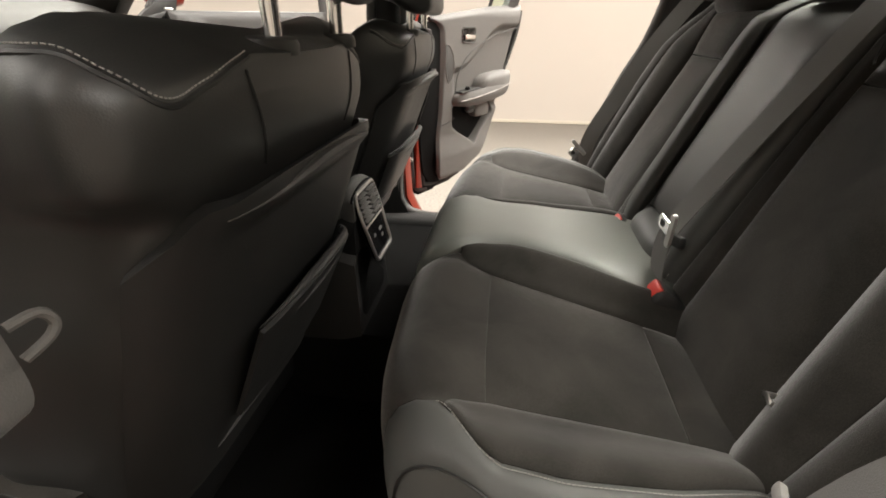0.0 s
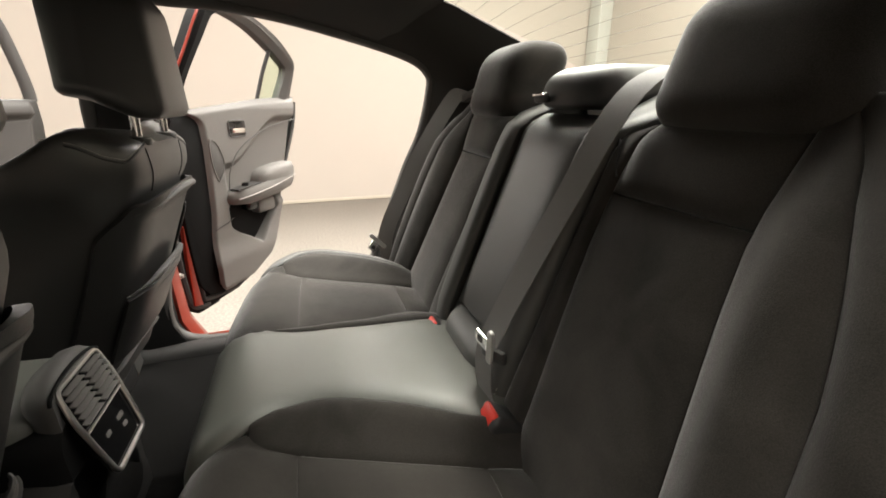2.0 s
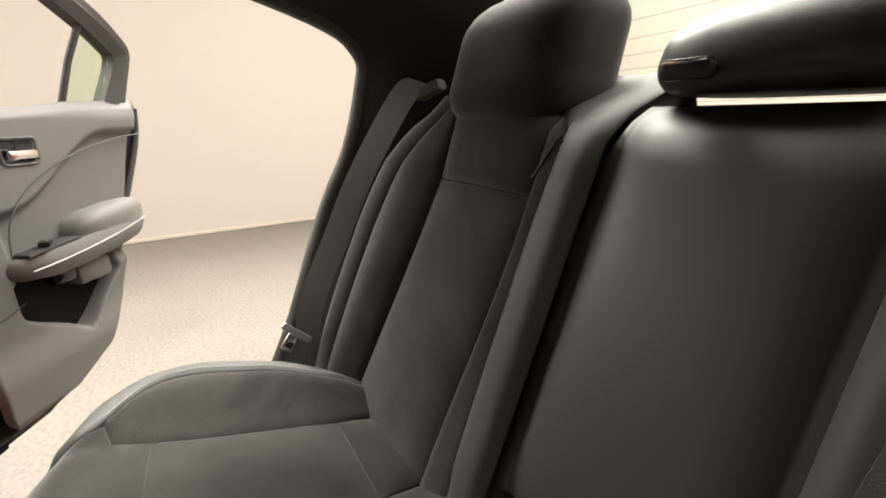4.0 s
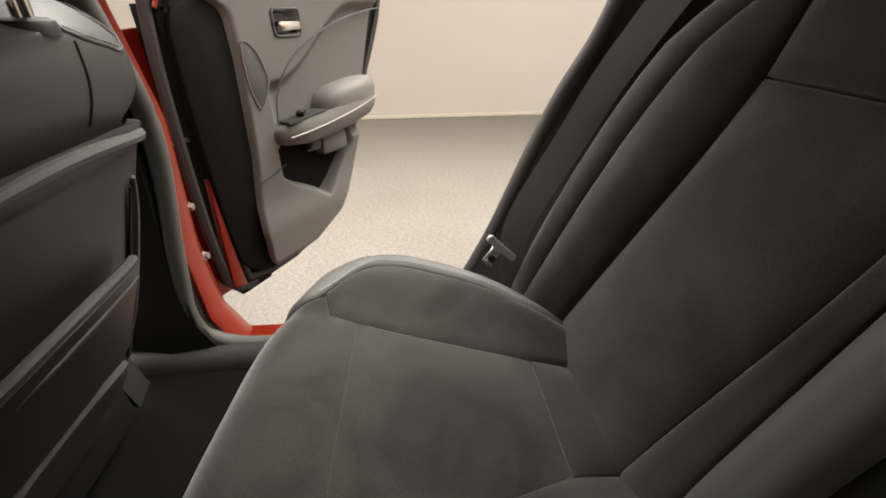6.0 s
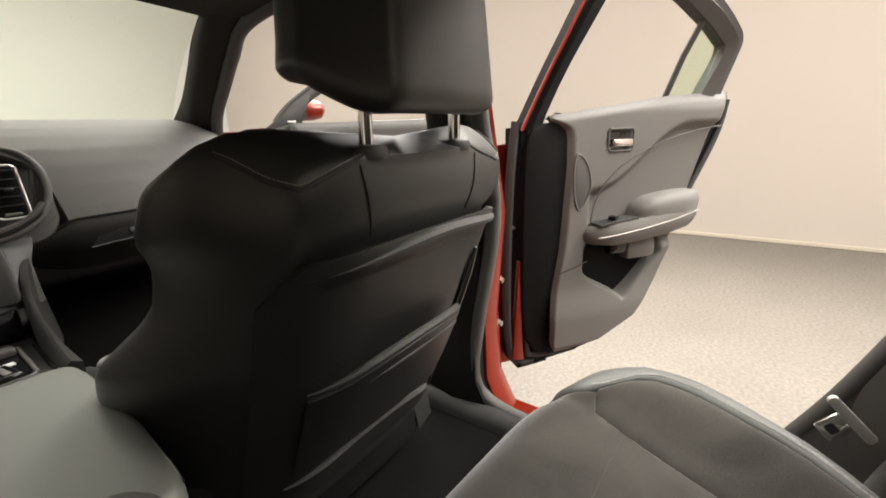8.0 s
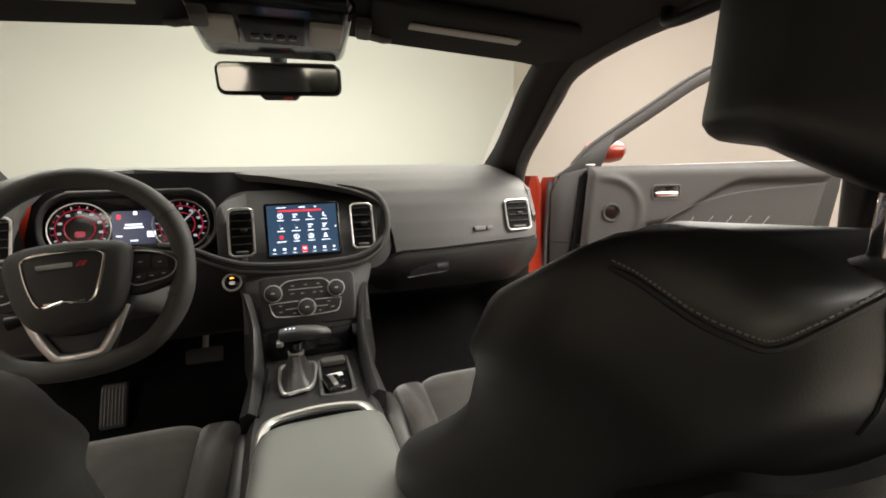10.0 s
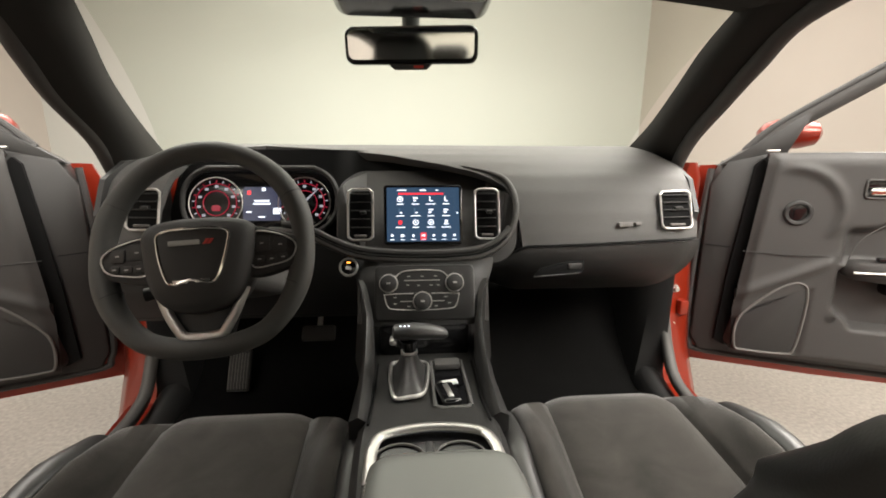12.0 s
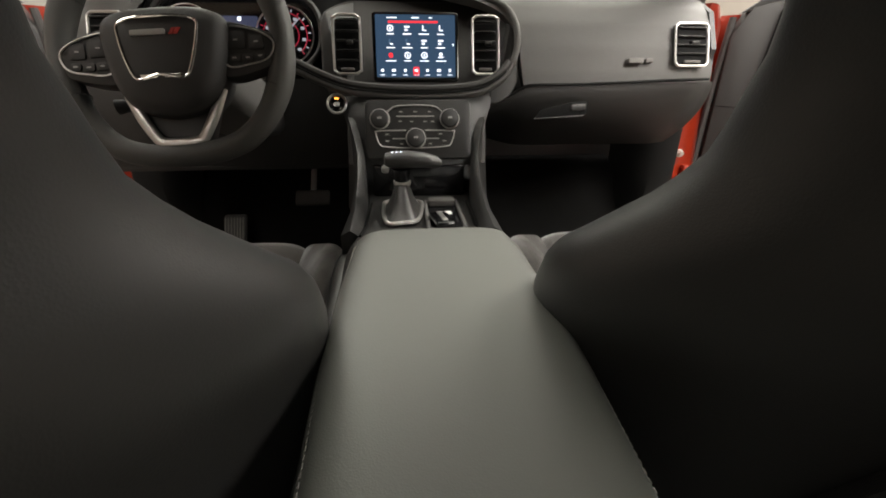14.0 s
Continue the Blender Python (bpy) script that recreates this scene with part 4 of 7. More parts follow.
    face = BVHTree.FromBMesh(hard)
    part("back_shell", hard, SHELL, seat, "dark grey moulded plastic back shell", angle=60)

    def on_shell(a, z, out=0.0):
        """The shell's rear face at a from its middle and height z."""
        for k in range(24):
            at = face.ray_cast(Vector((xc + a, -0.6, z - 0.004 * k)), Vector((0, 1, 0)))[0]
            if at:
                return at + Vector((0, -out, 0))
        return Vector(shell(a, z, out))
    lip = [on_shell(lerp(-0.172, 0.16, k / 40) * sg, 0.004 * k / 40 + 0.912 + 0.013 * math.sin(math.pi * k / 40), 0.0) for k in range(41)]
    for _ in range(4):
        lip[1:-1] = [(p + q * 2 + r) / 4 for p, q, r in zip(lip, lip[1:], lip[2:])]
    # The lip's highlight is put into a lighter plastic than the shell's.
    part("shell_lip", tube(lip, [0.0066 * smooth01((k + 2) / 22) * smooth01((41.5 - k) / (3 if sg > 0 else 20)) + 0.0006 for k in range(41)], 8), PLASTIC, seat, "raised lip of the shell, lighter grey for its highlight")

    def pocket(u, v):
        a = lerp(-0.16, 0.112, u) * sg
        z = lerp(0.635, 0.757 + 0.016 * math.sin(math.pi * u) + 0.012 * u, v)
        return on_shell(a, z, 0.003 + 0.026 * math.sin(math.pi * min(1, 0.02 + u * 0.88)) ** 0.6 * (0.4 + 0.6 * v))
    part("map_pocket", sheet((lambda u, v: pocket(1 - u, v)) if sg > 0 else pocket, 24, 16, 0.006), SHELL, seat, "dark grey plastic map pocket")
    # Rims lighter than the shell: the light on their edges is in the colour.
    part("pocket_rim", tube([pocket(k / 24, 1.0) + Vector((0, -0.001, 0.004)) for k in range(25)], [0.0062 * smooth01((k + 4) / 12) * smooth01((26 - k) / (1 if sg > 0 else 12)) for k in range(25)], 8), DASH_FACE, seat)
    part("rim_groove", tube([pocket(k / 24, 0.92) + Vector((0, -0.002, -0.001)) for k in range(25)], 0.0028, 8), DEEP_BLACK, seat)
    part("pocket_rim", tube([pocket(k / 24, 0.85) + Vector((0, -0.002, -0.002)) for k in range(25)], [0.0058 * smooth01((k + 2) / 14) * smooth01((26 - k) / (1 if sg > 0 else 12)) for k in range(25)], 8), DASH_FACE, seat)
    part("lower_rim", tube([on_shell(lerp(-0.165, 0.125, k / 20) * sg, 0.586 + 0.014 * math.sin(math.pi * k / 20), 0.001) for k in range(21)], [0.0075 * smooth01((k + 3) / 8) * smooth01((22 - k) / (1 if sg > 0 else 10)) for k in range(21)], 8), DASH_FACE, seat)
    if sg > 0:
        # black wedge beside the door-side edge, and the proud strip along it
        def wedge(u, v):
            z = lerp(0.862, 0.585, v)
            return on_shell((lerp(0.127, 0.15, v) + (u - 0.5) * (0.003 + 0.022 * v)), z, 0.0022)
        part("side_slit", sheet(wedge, 4, 24, 0.002), DEEP_BLACK, seat, "black tapering gap in the shell")
        part("edge_strip", tube([on_shell(lerp(0.138, 0.178, k / 16), lerp(0.87, 0.59, k / 16), 0.001) for k in range(17)], [0.0075 * smooth01((k + 3) / 6) for k in range(17)], 8), DASH_FACE, seat, "proud plastic strip along the shell's edge")
    # sewn seam over the shoulders, with its thread
    for side in (-1, 1):
        run = [(0.21, 0.06, 1.03), (0.203, 0.038, 1.028), (0.199, 0.017, 1.02), (0.195, -0.009, 1.01), (0.181, -0.037, 1.001), (0.158, -0.041, 1.008), (0.121, -0.043, 1.02), (0.1, -0.04, 1.03)]
        sp, thread = [], []
        for p in catmull([(xc + side * a, b + dy, c) for a, b, c in run], 60):
            at, nrm = skin.find_nearest(p)[:2]
            out = nrm if nrm.dot(at - Vector((xc, 0.08 + dy, 0.95))) > 0 else -nrm
            sp.append(at + out * 0.0006)
            thread.append(at + out * 0.0016 + Vector((0, 0, 0.0045)))
        for line in (sp, thread):
            for _ in range(6):
                line[1:-1] = [(a + b * 2 + c) / 4 for a, b, c in zip(line, line[1:], line[2:])]
        part("seam", tube(sp, 0.0022, 6), PLASTIC_DARK, seat)
        down = []
        for k in range(12):
            at = skin.find_nearest(Vector((xc + side * lerp(0.108, 0.094, k / 11), -0.06 + dy, lerp(1.018, 0.925, k / 11))))[0]
            down.append(at + Vector((0, -0.0004, 0)))
        part("seam", tube(down, 0.0014, 6), PLASTIC_DARK, seat)
        for k in range(0, 58):
            part("stitch", tube([thread[k].lerp(thread[k + 1], 0.1), thread[k].lerp(thread[k + 1], 0.72)], 0.0006, 4), STITCH, seat)
    # headrest
    hl = []
    for k in range(19):
        t = 0.5 - 0.5 * math.cos(math.pi * k / 18)
        z = lerp(1.064, 1.29, t)
        e = min(1.0, (1.29 - z) / 0.05)
        low = min(1.0, (z - 1.064) / 0.02)
        pull = 0.05 * (1 - math.sqrt(max(0.0, 1 - (1 - e) ** 2))) + 0.02 * (1 - math.sqrt(max(0.0, 1 - (1 - low) ** 2)))
        wr, wf, y0 = 0.09 - 0.016 * t - pull * 0.7, 0.136 - 0.022 * t - pull, -0.07 + dy + 0.012 * t + pull
        d = 0.15 - 0.01 * t - 1.6 * pull
        plan = [(-wr, y0), (-wr * 0.5, y0 - 0.003), (wr * 0.5, y0 - 0.003), (wr, y0), (wr + 0.012, y0 + 0.014), (lerp(wr, wf, 0.9), y0 + d * 0.5), (wf, y0 + d * 0.62), (wf * 0.96, y0 + d * 0.86), (wf * 0.75, y0 + d * 0.97), (0, y0 + d),
                (-wf * 0.75, y0 + d * 0.97), (-wf * 0.96, y0 + d * 0.86), (-wf, y0 + d * 0.62), (-lerp(wr, wf, 0.9), y0 + d * 0.5), (-wr - 0.012, y0 + 0.014)]
        hl.append([Vector((xc + hx + p.x, p.y, z + 0.036 * smooth01((p.y - y0 - 0.01) / 0.09) * (1 - smooth01(t / 0.4)))) for p in catmull([(a, b, 0) for a, b in plan], 60, True)])
    head = part("headrest", loft(hl), LEATHER, seat, "black leather headrest", angle=60)
    for side in (-1, 1):
        px = xc + (hx if hx > 0.02 else 0.0) + side * spread
        part("post", tube([(px, -0.016 + dy, 1.0), (px, -0.02 + dy, 1.1)], 0.0078, 12), CHROME, head, "chrome headrest post")
        part("post_sleeve", disc((px, -0.012 + dy, 1.0215), (0, -0.05, 1), 0.026, 0.014, 0.006), PLASTIC_DARK, head)
    # cushion
    def top(X, s):
        y = interp(s, [0, 0.1, 0.3, 0.42, 0.5, 0.54, 0.57, 0.66], [0.21, 0.31, 0.52, 0.65, 0.735, 0.772, 0.782, 0.765]) + dy * 0.5
        z = interp(s, [0, 0.1, 0.3, 0.42, 0.5, 0.54, 0.57, 0.66], [0.53, 0.535, 0.56, 0.582, 0.592, 0.58, 0.55, 0.46])
        a = abs(X)
        z += 0.045 * smooth01((a - 0.14) / 0.07) * smooth01((0.56 - s) / 0.2) - 0.2 * smooth01((a - 0.225) / 0.06) ** 2
        y -= 0.06 * smooth01((a - 0.1) / 0.2) * smooth01((s - 0.3) / 0.2)
        return (xc + X, y, z)
    part("seat_insert", pad(top, [(-0.145, 0.0), (0.145, 0.0), (0.143, 0.2), (-0.143, 0.2)], 0.012, 0.05, 16, 5), SUEDE, seat, "dark suede seat insert")
    part("thigh_panel", pad(top, [(-0.143, 0.201), (0.143, 0.201), (0.125, 0.64), (-0.125, 0.64)], 0.014, 0.05, 22, 6), SUEDE, seat, "dark suede thigh panel")
    for side in (-1, 1):
        part("seat_bolster", pad(top, [(side * 0.145, 0.0), (side * 0.215, 0.0), (side * 0.205, 0.64), (side * 0.125, 0.64)], 0.016, 0.05, 18, 4, 1), SUEDE, seat, "raised suede seat bolster")
        part("seat_side", pad(top, [(side * 0.216, 0.0), (side * 0.28, 0.0), (side * 0.27, 0.64), (side * 0.206, 0.64)], 0.012, 0.05, 18, 5, 1), LEATHER, seat, "black leather seat side")
    part("seat_base", box_between((xc - 0.22, 0.2 + dy, 0.36), (xc + 0.22, 0.66 + dy, 0.5), 0.02), DEEP_BLACK, seat)
    for side in (-1, 1):
        part("seat_rail", box_between((xc + side * 0.19 - 0.018, 0.27 + dy, 0.325), (xc + side * 0.19 + 0.018, 0.7 + dy, 0.362), 0.006), PLASTIC_DARK, seat, "black seat rail")
    return seat


build_front_seat(0.372, 0.0, 1, 1.0, 0.98, 0.005, 0.081, 0.0)
build_front_seat(-0.352, -0.035, -1, 0.93, 0.78, 0.042, 0.073, 0.004)
bk = thing("belt_buckle", "black front belt buckle with a red release button", "belt buckle", (-0.141, 0.47, 0.52))
part("body", rbox((-0.141, 0.475, 0.562), (0.026, 0.05, 0.075), 0.008, turn_deg(-20, 0, 0)), PLASTIC_DARK, bk)
part("release_button", rbox((-0.141, 0.462, 0.596), (0.02, 0.034, 0.014), 0.004, turn_deg(-20, 0, 0)), RED_BUTTON, bk, "red release button")


# ---- dashboard ----
LIP_X = [-0.78, -0.645, -0.61, -0.585, -0.56, -0.5, -0.41, -0.21, -0.084, 0.047, 0.12, 0.165, 0.2, 0.22, 0.232, 0.24, 0.246, 0.27, 0.32, 0.42, 0.55, 0.78]
LIP_Z = [0.872, 0.872, 0.9, 1.03, 1.075, 1.102, 1.111, 1.1, 1.088, 1.066, 1.05, 1.035, 1.014, 0.985, 0.94, 0.89, 0.85, 0.842, 0.854, 0.866, 0.873, 0.878]
PAD_Z = [0.86, 0.9, 0.95, 1.0, 1.04, 1.07, 1.09, 1.105, 1.115]
PAD_Y = [0.972, 0.975, 0.985, 1.003, 1.025, 1.055, 1.09, 1.14, 1.2]
PAD_XS = sorted(list(np.linspace(-0.75, 0.705, 61)) + list(np.linspace(-0.65, -0.55, 22)) + list(np.linspace(0.19, 0.25, 26)))


def dash_face(x, z):
    return interp(z, PAD_Z, PAD_Y) + 0.05 * smooth01((abs(x) - 0.6) / 0.2)


def dash_pad(u, v):
    x = PAD_XS[min(len(PAD_XS) - 1, round(u * (len(PAD_XS) - 1)))]
    zb = interp(x, LIP_X, LIP_Z)
    back = min(1.57, 1.33 + 0.24 * (1 - (x / 0.72) ** 2))
    if v < 0.6:
        k = smooth01(v / 0.6) * 0.3 + (v / 0.6) * 0.7
        z = lerp(zb, 1.115, k)
        y = dash_face(x, z)
    else:
        k = (v - 0.6) / 0.4
        z = 1.115 + 0.006 * math.sin(math.pi * k) - 0.03 * k * k
        y = lerp(1.2 + 0.05 * smooth01((abs(x) - 0.6) / 0.2), back, k)
    edge = smooth01((abs(x) - 0.6) / 0.14)
    return (x, y, z - 0.03 * edge * smooth01((z - 0.98) / 0.12))


dash = thing("dashboard", "dark grey soft-touch dashboard with a sweeping hood", "dashboard", (0, 1.1, 0.85))
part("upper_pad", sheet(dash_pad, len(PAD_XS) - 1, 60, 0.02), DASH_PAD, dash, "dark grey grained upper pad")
for sg in (1, -1):
    part("end_cap", slab([(1.02, 0.86), (1.0, 0.95), (1.04, 1.03), (1.12, 1.07), (1.3, 1.085), (1.3, 0.74), (1.1, 0.76)], on_plane((0.69 if sg > 0 else -0.735, 0, 0), (0, 1, 0), (0, 0, 1)), 0.012 * sg, 0.0), PLASTIC_DARK, dash, smooth=False)


def recess(u, v):
    x, z = lerp(-0.6, 0.245, u), lerp(0.83, 1.1, v)
    zb = interp(x, LIP_X, LIP_Z)
    z = min(z, zb + 0.004)
    return (x, 1.07 + 0.287 * (z - 0.95) - 0.028 * smooth01((-0.15 - x) / 0.06), z)


# The shade under the hood is put into this panel's colour.
part("hood_recess", sheet(recess, 60, 30, 0.01), DEEP_BLACK, dash, "panel under the hood, blackened for the hood's shade")
SCREEN_UP = Vector((0, 0.276, 0.961))
scr = on_plane((0.002, 0.983, 0.95), (1, 0, 0), SCREEN_UP)
bezel_out = [(p[0], p[1]) for p in rounded(0.432, 0.226, 0.066, 12, 0.012, -0.007)]
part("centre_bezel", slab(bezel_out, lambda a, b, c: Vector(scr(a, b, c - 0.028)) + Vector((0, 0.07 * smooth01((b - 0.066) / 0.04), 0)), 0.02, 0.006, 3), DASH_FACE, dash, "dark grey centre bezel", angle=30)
ring = catmull([(-0.36, 1.0, 0.914), (-0.3, 0.978, 0.912), (-0.25, 0.956, 0.902), (-0.2, 0.944, 0.88), (-0.147, 0.938, 0.862), (-0.08, 0.935, 0.854), (0.0, 0.934, 0.851), (0.08, 0.935, 0.853), (0.14, 0.938, 0.861), (0.187, 0.947, 0.886), (0.214, 0.962, 0.922), (0.224, 0.978, 0.962), (0.22, 0.997, 1.0), (0.202, 1.016, 1.03), (0.166, 1.03, 1.047), (0.1, 1.046, 1.062)], 100)
part("bezel_rim", tube(ring, [0.0075] * 88 + [0.0075 - 0.0005 * k for k in range(12)], 10), PLASTIC, dash, "dark grey rim sweeping round the centre bezel")
part("rim_groove", tube([p + Vector((0, -0.005, 0.0075)) for p in ring[8:62]], 0.0018, 6), DEEP_BLACK, dash)
part("rim_lip", tube([p + Vector((0, 0.004, 0.0165)) for p in ring[4:64]], 0.0075, 8), DASH_FACE, dash, "inner lip under the screen")


def knee(u, v):
    x = lerp(-0.74, -0.14, u)
    return (x, lerp(0.985, 1.06, v) - 0.03 * math.sin(math.pi * v) - 0.02 * math.exp(-((x + 0.37) / 0.14) ** 2) * (1 - v), lerp(0.885, 0.67, v))


part("knee_panel", sheet(lambda u, v: knee(1 - u, v), 30, 14, 0.02), PLASTIC_DARK, dash, "dark grey knee panel under the wheel")


def stack(u, v):
    x = lerp(-0.15, 0.15, u)
    z = lerp(0.85, 0.715, v)
    s = abs(x) / 0.15
    return (x * (1 + 0.12 * smooth01((z - 0.79) / 0.06)), interp(z, [0.715, 0.77, 0.81, 0.85], [0.868, 0.882, 0.9, 0.931]) + 0.03 * s ** 4, z)


part("stack_panel", sheet(lambda u, v: stack(1 - u, v), 30, 20, 0.015), PLASTIC_DARK, dash, "black centre stack panel")
ctl = on_plane((-0.004, 0.889, 0.79), (1, 0, 0), (0, 0.33, 0.944))
part("control_plate", slab(rounded(0.222, 0.122, 0.012, 4, 0.006, -0.002), lambda a, b, c: ctl(a, b, c - 0.004), 0.0075, 0.003), SHELL, dash, "black climate control plate")


def glove(u, v):
    x = lerp(0.165, 0.71, u)
    z = lerp(0.868, 0.715, v)
    z += 0.03 * smooth01((0.3 - x) / 0.15) * (v - 0.2) * 0.6
    left = smooth01((0.26 - x) / 0.1)
    return (x, 0.968 + 0.15 * v ** 1.6 + 0.07 * left * (0.3 + v) + 0.03 * smooth01((x - 0.64) / 0.08) - 0.012 * math.sin(math.pi * v), z - 0.035 * left * (1 - v) * 1.2 + 0.012 * smooth01((x - 0.3) / 0.4) * (1 - v))


# Darker than the upper pad: the downward face's shade is in the colour.
part("glove_box", sheet(lambda u, v: glove(1 - u, v), 40, 20, 0.02), PLASTIC_MID, dash, "glove box lid in a darker grey for its shade")
part("under_dash", sheet(lambda u, v: (lerp(0.72, 0.14, u), lerp(1.15, 1.5, v), 0.735 - 0.05 * v), 4, 4, 0.01), PLASTIC_DARK, dash)
part("under_dash", sheet(lambda u, v: (lerp(-0.14, -0.74, u), lerp(1.05, 1.5, v), 0.68), 4, 4, 0.01), PLASTIC_DARK, dash)
gl = on_plane((0.33, 0.953, 0.825), (1, 0.02, 0.03), (0, 0.1, 1))
part("glove_latch", slab([(-0.062, -0.02), (-0.05, -0.002), (0.02, 0.012), (0.062, 0.013), (0.062, -0.014), (0.052, -0.017)], lambda a, b, c: gl(a, b, c - 0.004), 0.006, 0.002), DEEP_BLACK, dash, "black recessed glove box latch")
part("latch_lever", slab(rounded(0.034, 0.014, 0.005, 4, 0.038, 0.0), lambda a, b, c: gl(a, b, c + 0.002), 0.004, 0.0015), SHELL, dash)
part("latch_edge", tube([Vector(gl(-0.064 + 0.118 * k / 12, -0.0215 + 0.0035 * k / 12, 0.002)) for k in range(13)], 0.0013, 5), DASH_PAD, dash)
seam = [Vector(glove(k / 40 * 0.9 + 0.06, 0.0)) + Vector((0, -0.004, 0.006)) for k in range(41)]
# The shadow line at the lid's upper seam, laid on as a black tube.
part("glove_seam", tube(seam, 0.0035, 6), DEEP_BLACK, dash, "black tube for the shadow line over the glove box lid")
bd = on_plane((0.508, 0.9685, 0.925), (1, 0.03, 0.02), (0, 0.25, 0.97))
part("badge", slab(rounded(0.035, 0.011, 0.002, 3, -0.012), lambda a, b, c: bd(a, b, c - 0.012), 0.0125, 0.001), PLASTIC_GREY, dash, "small red and grey badge bar")
part("badge", slab(rounded(0.016, 0.009, 0.002, 3, 0.02), lambda a, b, c: bd(a, b, c - 0.012), 0.0125, 0.001), PLASTIC_GREY, dash)


def vent(cx, cz, w, h, y_of, yaw=0.0, sink=0.014):
    """A louvred air vent with a bright rim, set in the dashboard."""
    v = thing("air_vent", "black louvred air vent with a bright silver rim", "air vent", (cx, y_of, cz), "dashboard air vents")
    r = Matrix.Rotation(radians(yaw), 3, "Z")
    pl = on_plane((cx, y_of, cz), r @ Vector((1, 0, 0)), r @ SCREEN_UP)
    rim = [Vector(pl(p.x, p.y, 0.003)) for p in catmull([(*q, 0) for q in rounded(w, h, 0.013, 3)], 60, True)]
    part("rim", tube(rim, 0.0028, 8, True), SATIN, v, "bright silver rim")
    part("duct", slab(rounded(w - 0.004, h - 0.004, 0.012), lambda a, b, c: pl(a, b, c - sink), 0.005), DEEP_BLACK, v, "black duct")
    n = max(4, round(h / 0.0185))
    for i in range(n):
        b = -h / 2 + h * (i + 0.5) / n
        if b < -h / 2 + 0.014:
            continue
        part("louvre", rbox(pl(0, b, 0.004 - sink * 0.43), (w - 0.01, 0.011, 0.0026), 0.001, r @ Matrix.Rotation(radians(-6), 3, "X")), SHELL, v)
    part("tab", rbox(pl(0.006, 0.004, 0.004), (w * 0.26, 0.012, 0.008), 0.003, r), PLASTIC_MID, v, "slider tab")
    part("thumbwheel", rbox(pl(0, -h / 2 + 0.009, 0.004), (w * 0.5, 0.007, 0.006), 0.002, r), PLASTIC_GREY, v, "ribbed thumbwheel")


vent(-0.143, 0.952, 0.056, 0.118, 0.972)
vent(0.152, 0.952, 0.056, 0.118, 0.972)
vent(0.628, 0.957, 0.084, 0.092, 0.985, 6, 0.005)
vent(-0.626, 0.965, 0.074, 0.092, 0.985, -6, 0.005)

# ---- touch screen ----
screen = thing("touch_screen", "lit touch screen with rows of white icons on navy", "screen", (0, 0.98, 0.89))
part("frame", slab(rounded(0.186, 0.142, 0.008), lambda a, b, c: scr(a, b, c - 0.01), 0.011, 0.003), GLOSS_BLACK, screen)
part("display", slab(rounded(0.171, 0.128, 0.003), lambda a, b, c: scr(a, b, c), 0.003), SCREEN_BACK, screen, "lit navy display", smooth=False)


def mark(a, b, w, h, mat, name="icon", r=None):
    w, h = (w * 0.86, h * 0.62) if name == "text_bar" else (w * 0.82, h * 0.82)
    part(name, slab(rounded(w, h, min(w, h) * 0.3 if r is None else r, 3), lambda p, q, c: scr(p + a, q + b, c + 0.003), 0.001), mat, screen, smooth=False)


def ring_mark(a, b, r, mat):
    part("icon", tube([Vector(scr(a + r * math.cos(k / 16 * math.tau), b + r * math.sin(k / 16 * math.tau), 0.0038)) for k in range(16)], 0.0011, 5, True), mat, screen)


mark(-0.005, 0.049, 0.13, 0.0045, SCREEN_RED, "red_bar", 0.001)
mark(-0.05, 0.0575, 0.026, 0.003, SCREEN_WHITE, "text_bar")
mark(0.0, 0.0575, 0.018, 0.004, SCREEN_WHITE, "text_bar")
mark(0.033, 0.0575, 0.008, 0.003, SCREEN_WHITE, "text_bar")
part("sky_band", slab(rounded(0.168, 0.011, 0.001), lambda p, q, c: scr(p, q + 0.0575, c + 0.0014), 0.001), SCREEN_BLUE, screen, smooth=False)
for row, b in enumerate((0.033, 0.005, -0.022)):
    for col, a in enumerate((-0.054, -0.018, 0.018, 0.054)):
        k = row * 4 + col
        if k in (0, 9, 10):
            ring_mark(a, b + 0.003, 0.006, SCREEN_WHITE)
            mark(a, b + 0.003, 0.004, 0.006, SCREEN_WHITE)
        elif k == 8:
            mark(a, b + 0.003, 0.011, 0.012, SCREEN_RED, "icon", 0.004)
        elif k in (2, 3, 4, 5):
            mark(a - 0.002, b + 0.004, 0.003, 0.013, SCREEN_BLUE if k > 3 else SCREEN_WHITE)
            mark(a + 0.002, b - 0.001, 0.008, 0.003, SCREEN_WHITE)
        elif k == 11:
            mark(a, b + 0.005, 0.009, 0.01, SCREEN_WHITE, "icon", 0.004)
            mark(a, b - 0.001, 0.014, 0.003, SCREEN_WHITE)
        else:
            mark(a, b + 0.006, 0.014, 0.004, SCREEN_WHITE)
            mark(a - 0.002, b, 0.008, 0.005, SCREEN_WHITE)
        mark(a, b - 0.0085, 0.018 + 0.004 * ((k * 7) % 3), 0.003, SCREEN_WHITE, "text_bar")
mark(0.081, 0.003, 0.003, 0.006, SCREEN_WHITE)
part("dock", slab(rounded(0.168, 0.02, 0.002), lambda p, q, c: scr(p, q - 0.053, c + 0.0014), 0.001), SCREEN_BLUE, screen, "paler icon dock", smooth=False)
mark(0.0, -0.052, 0.016, 0.021, SCREEN_RED, "icon", 0.002)
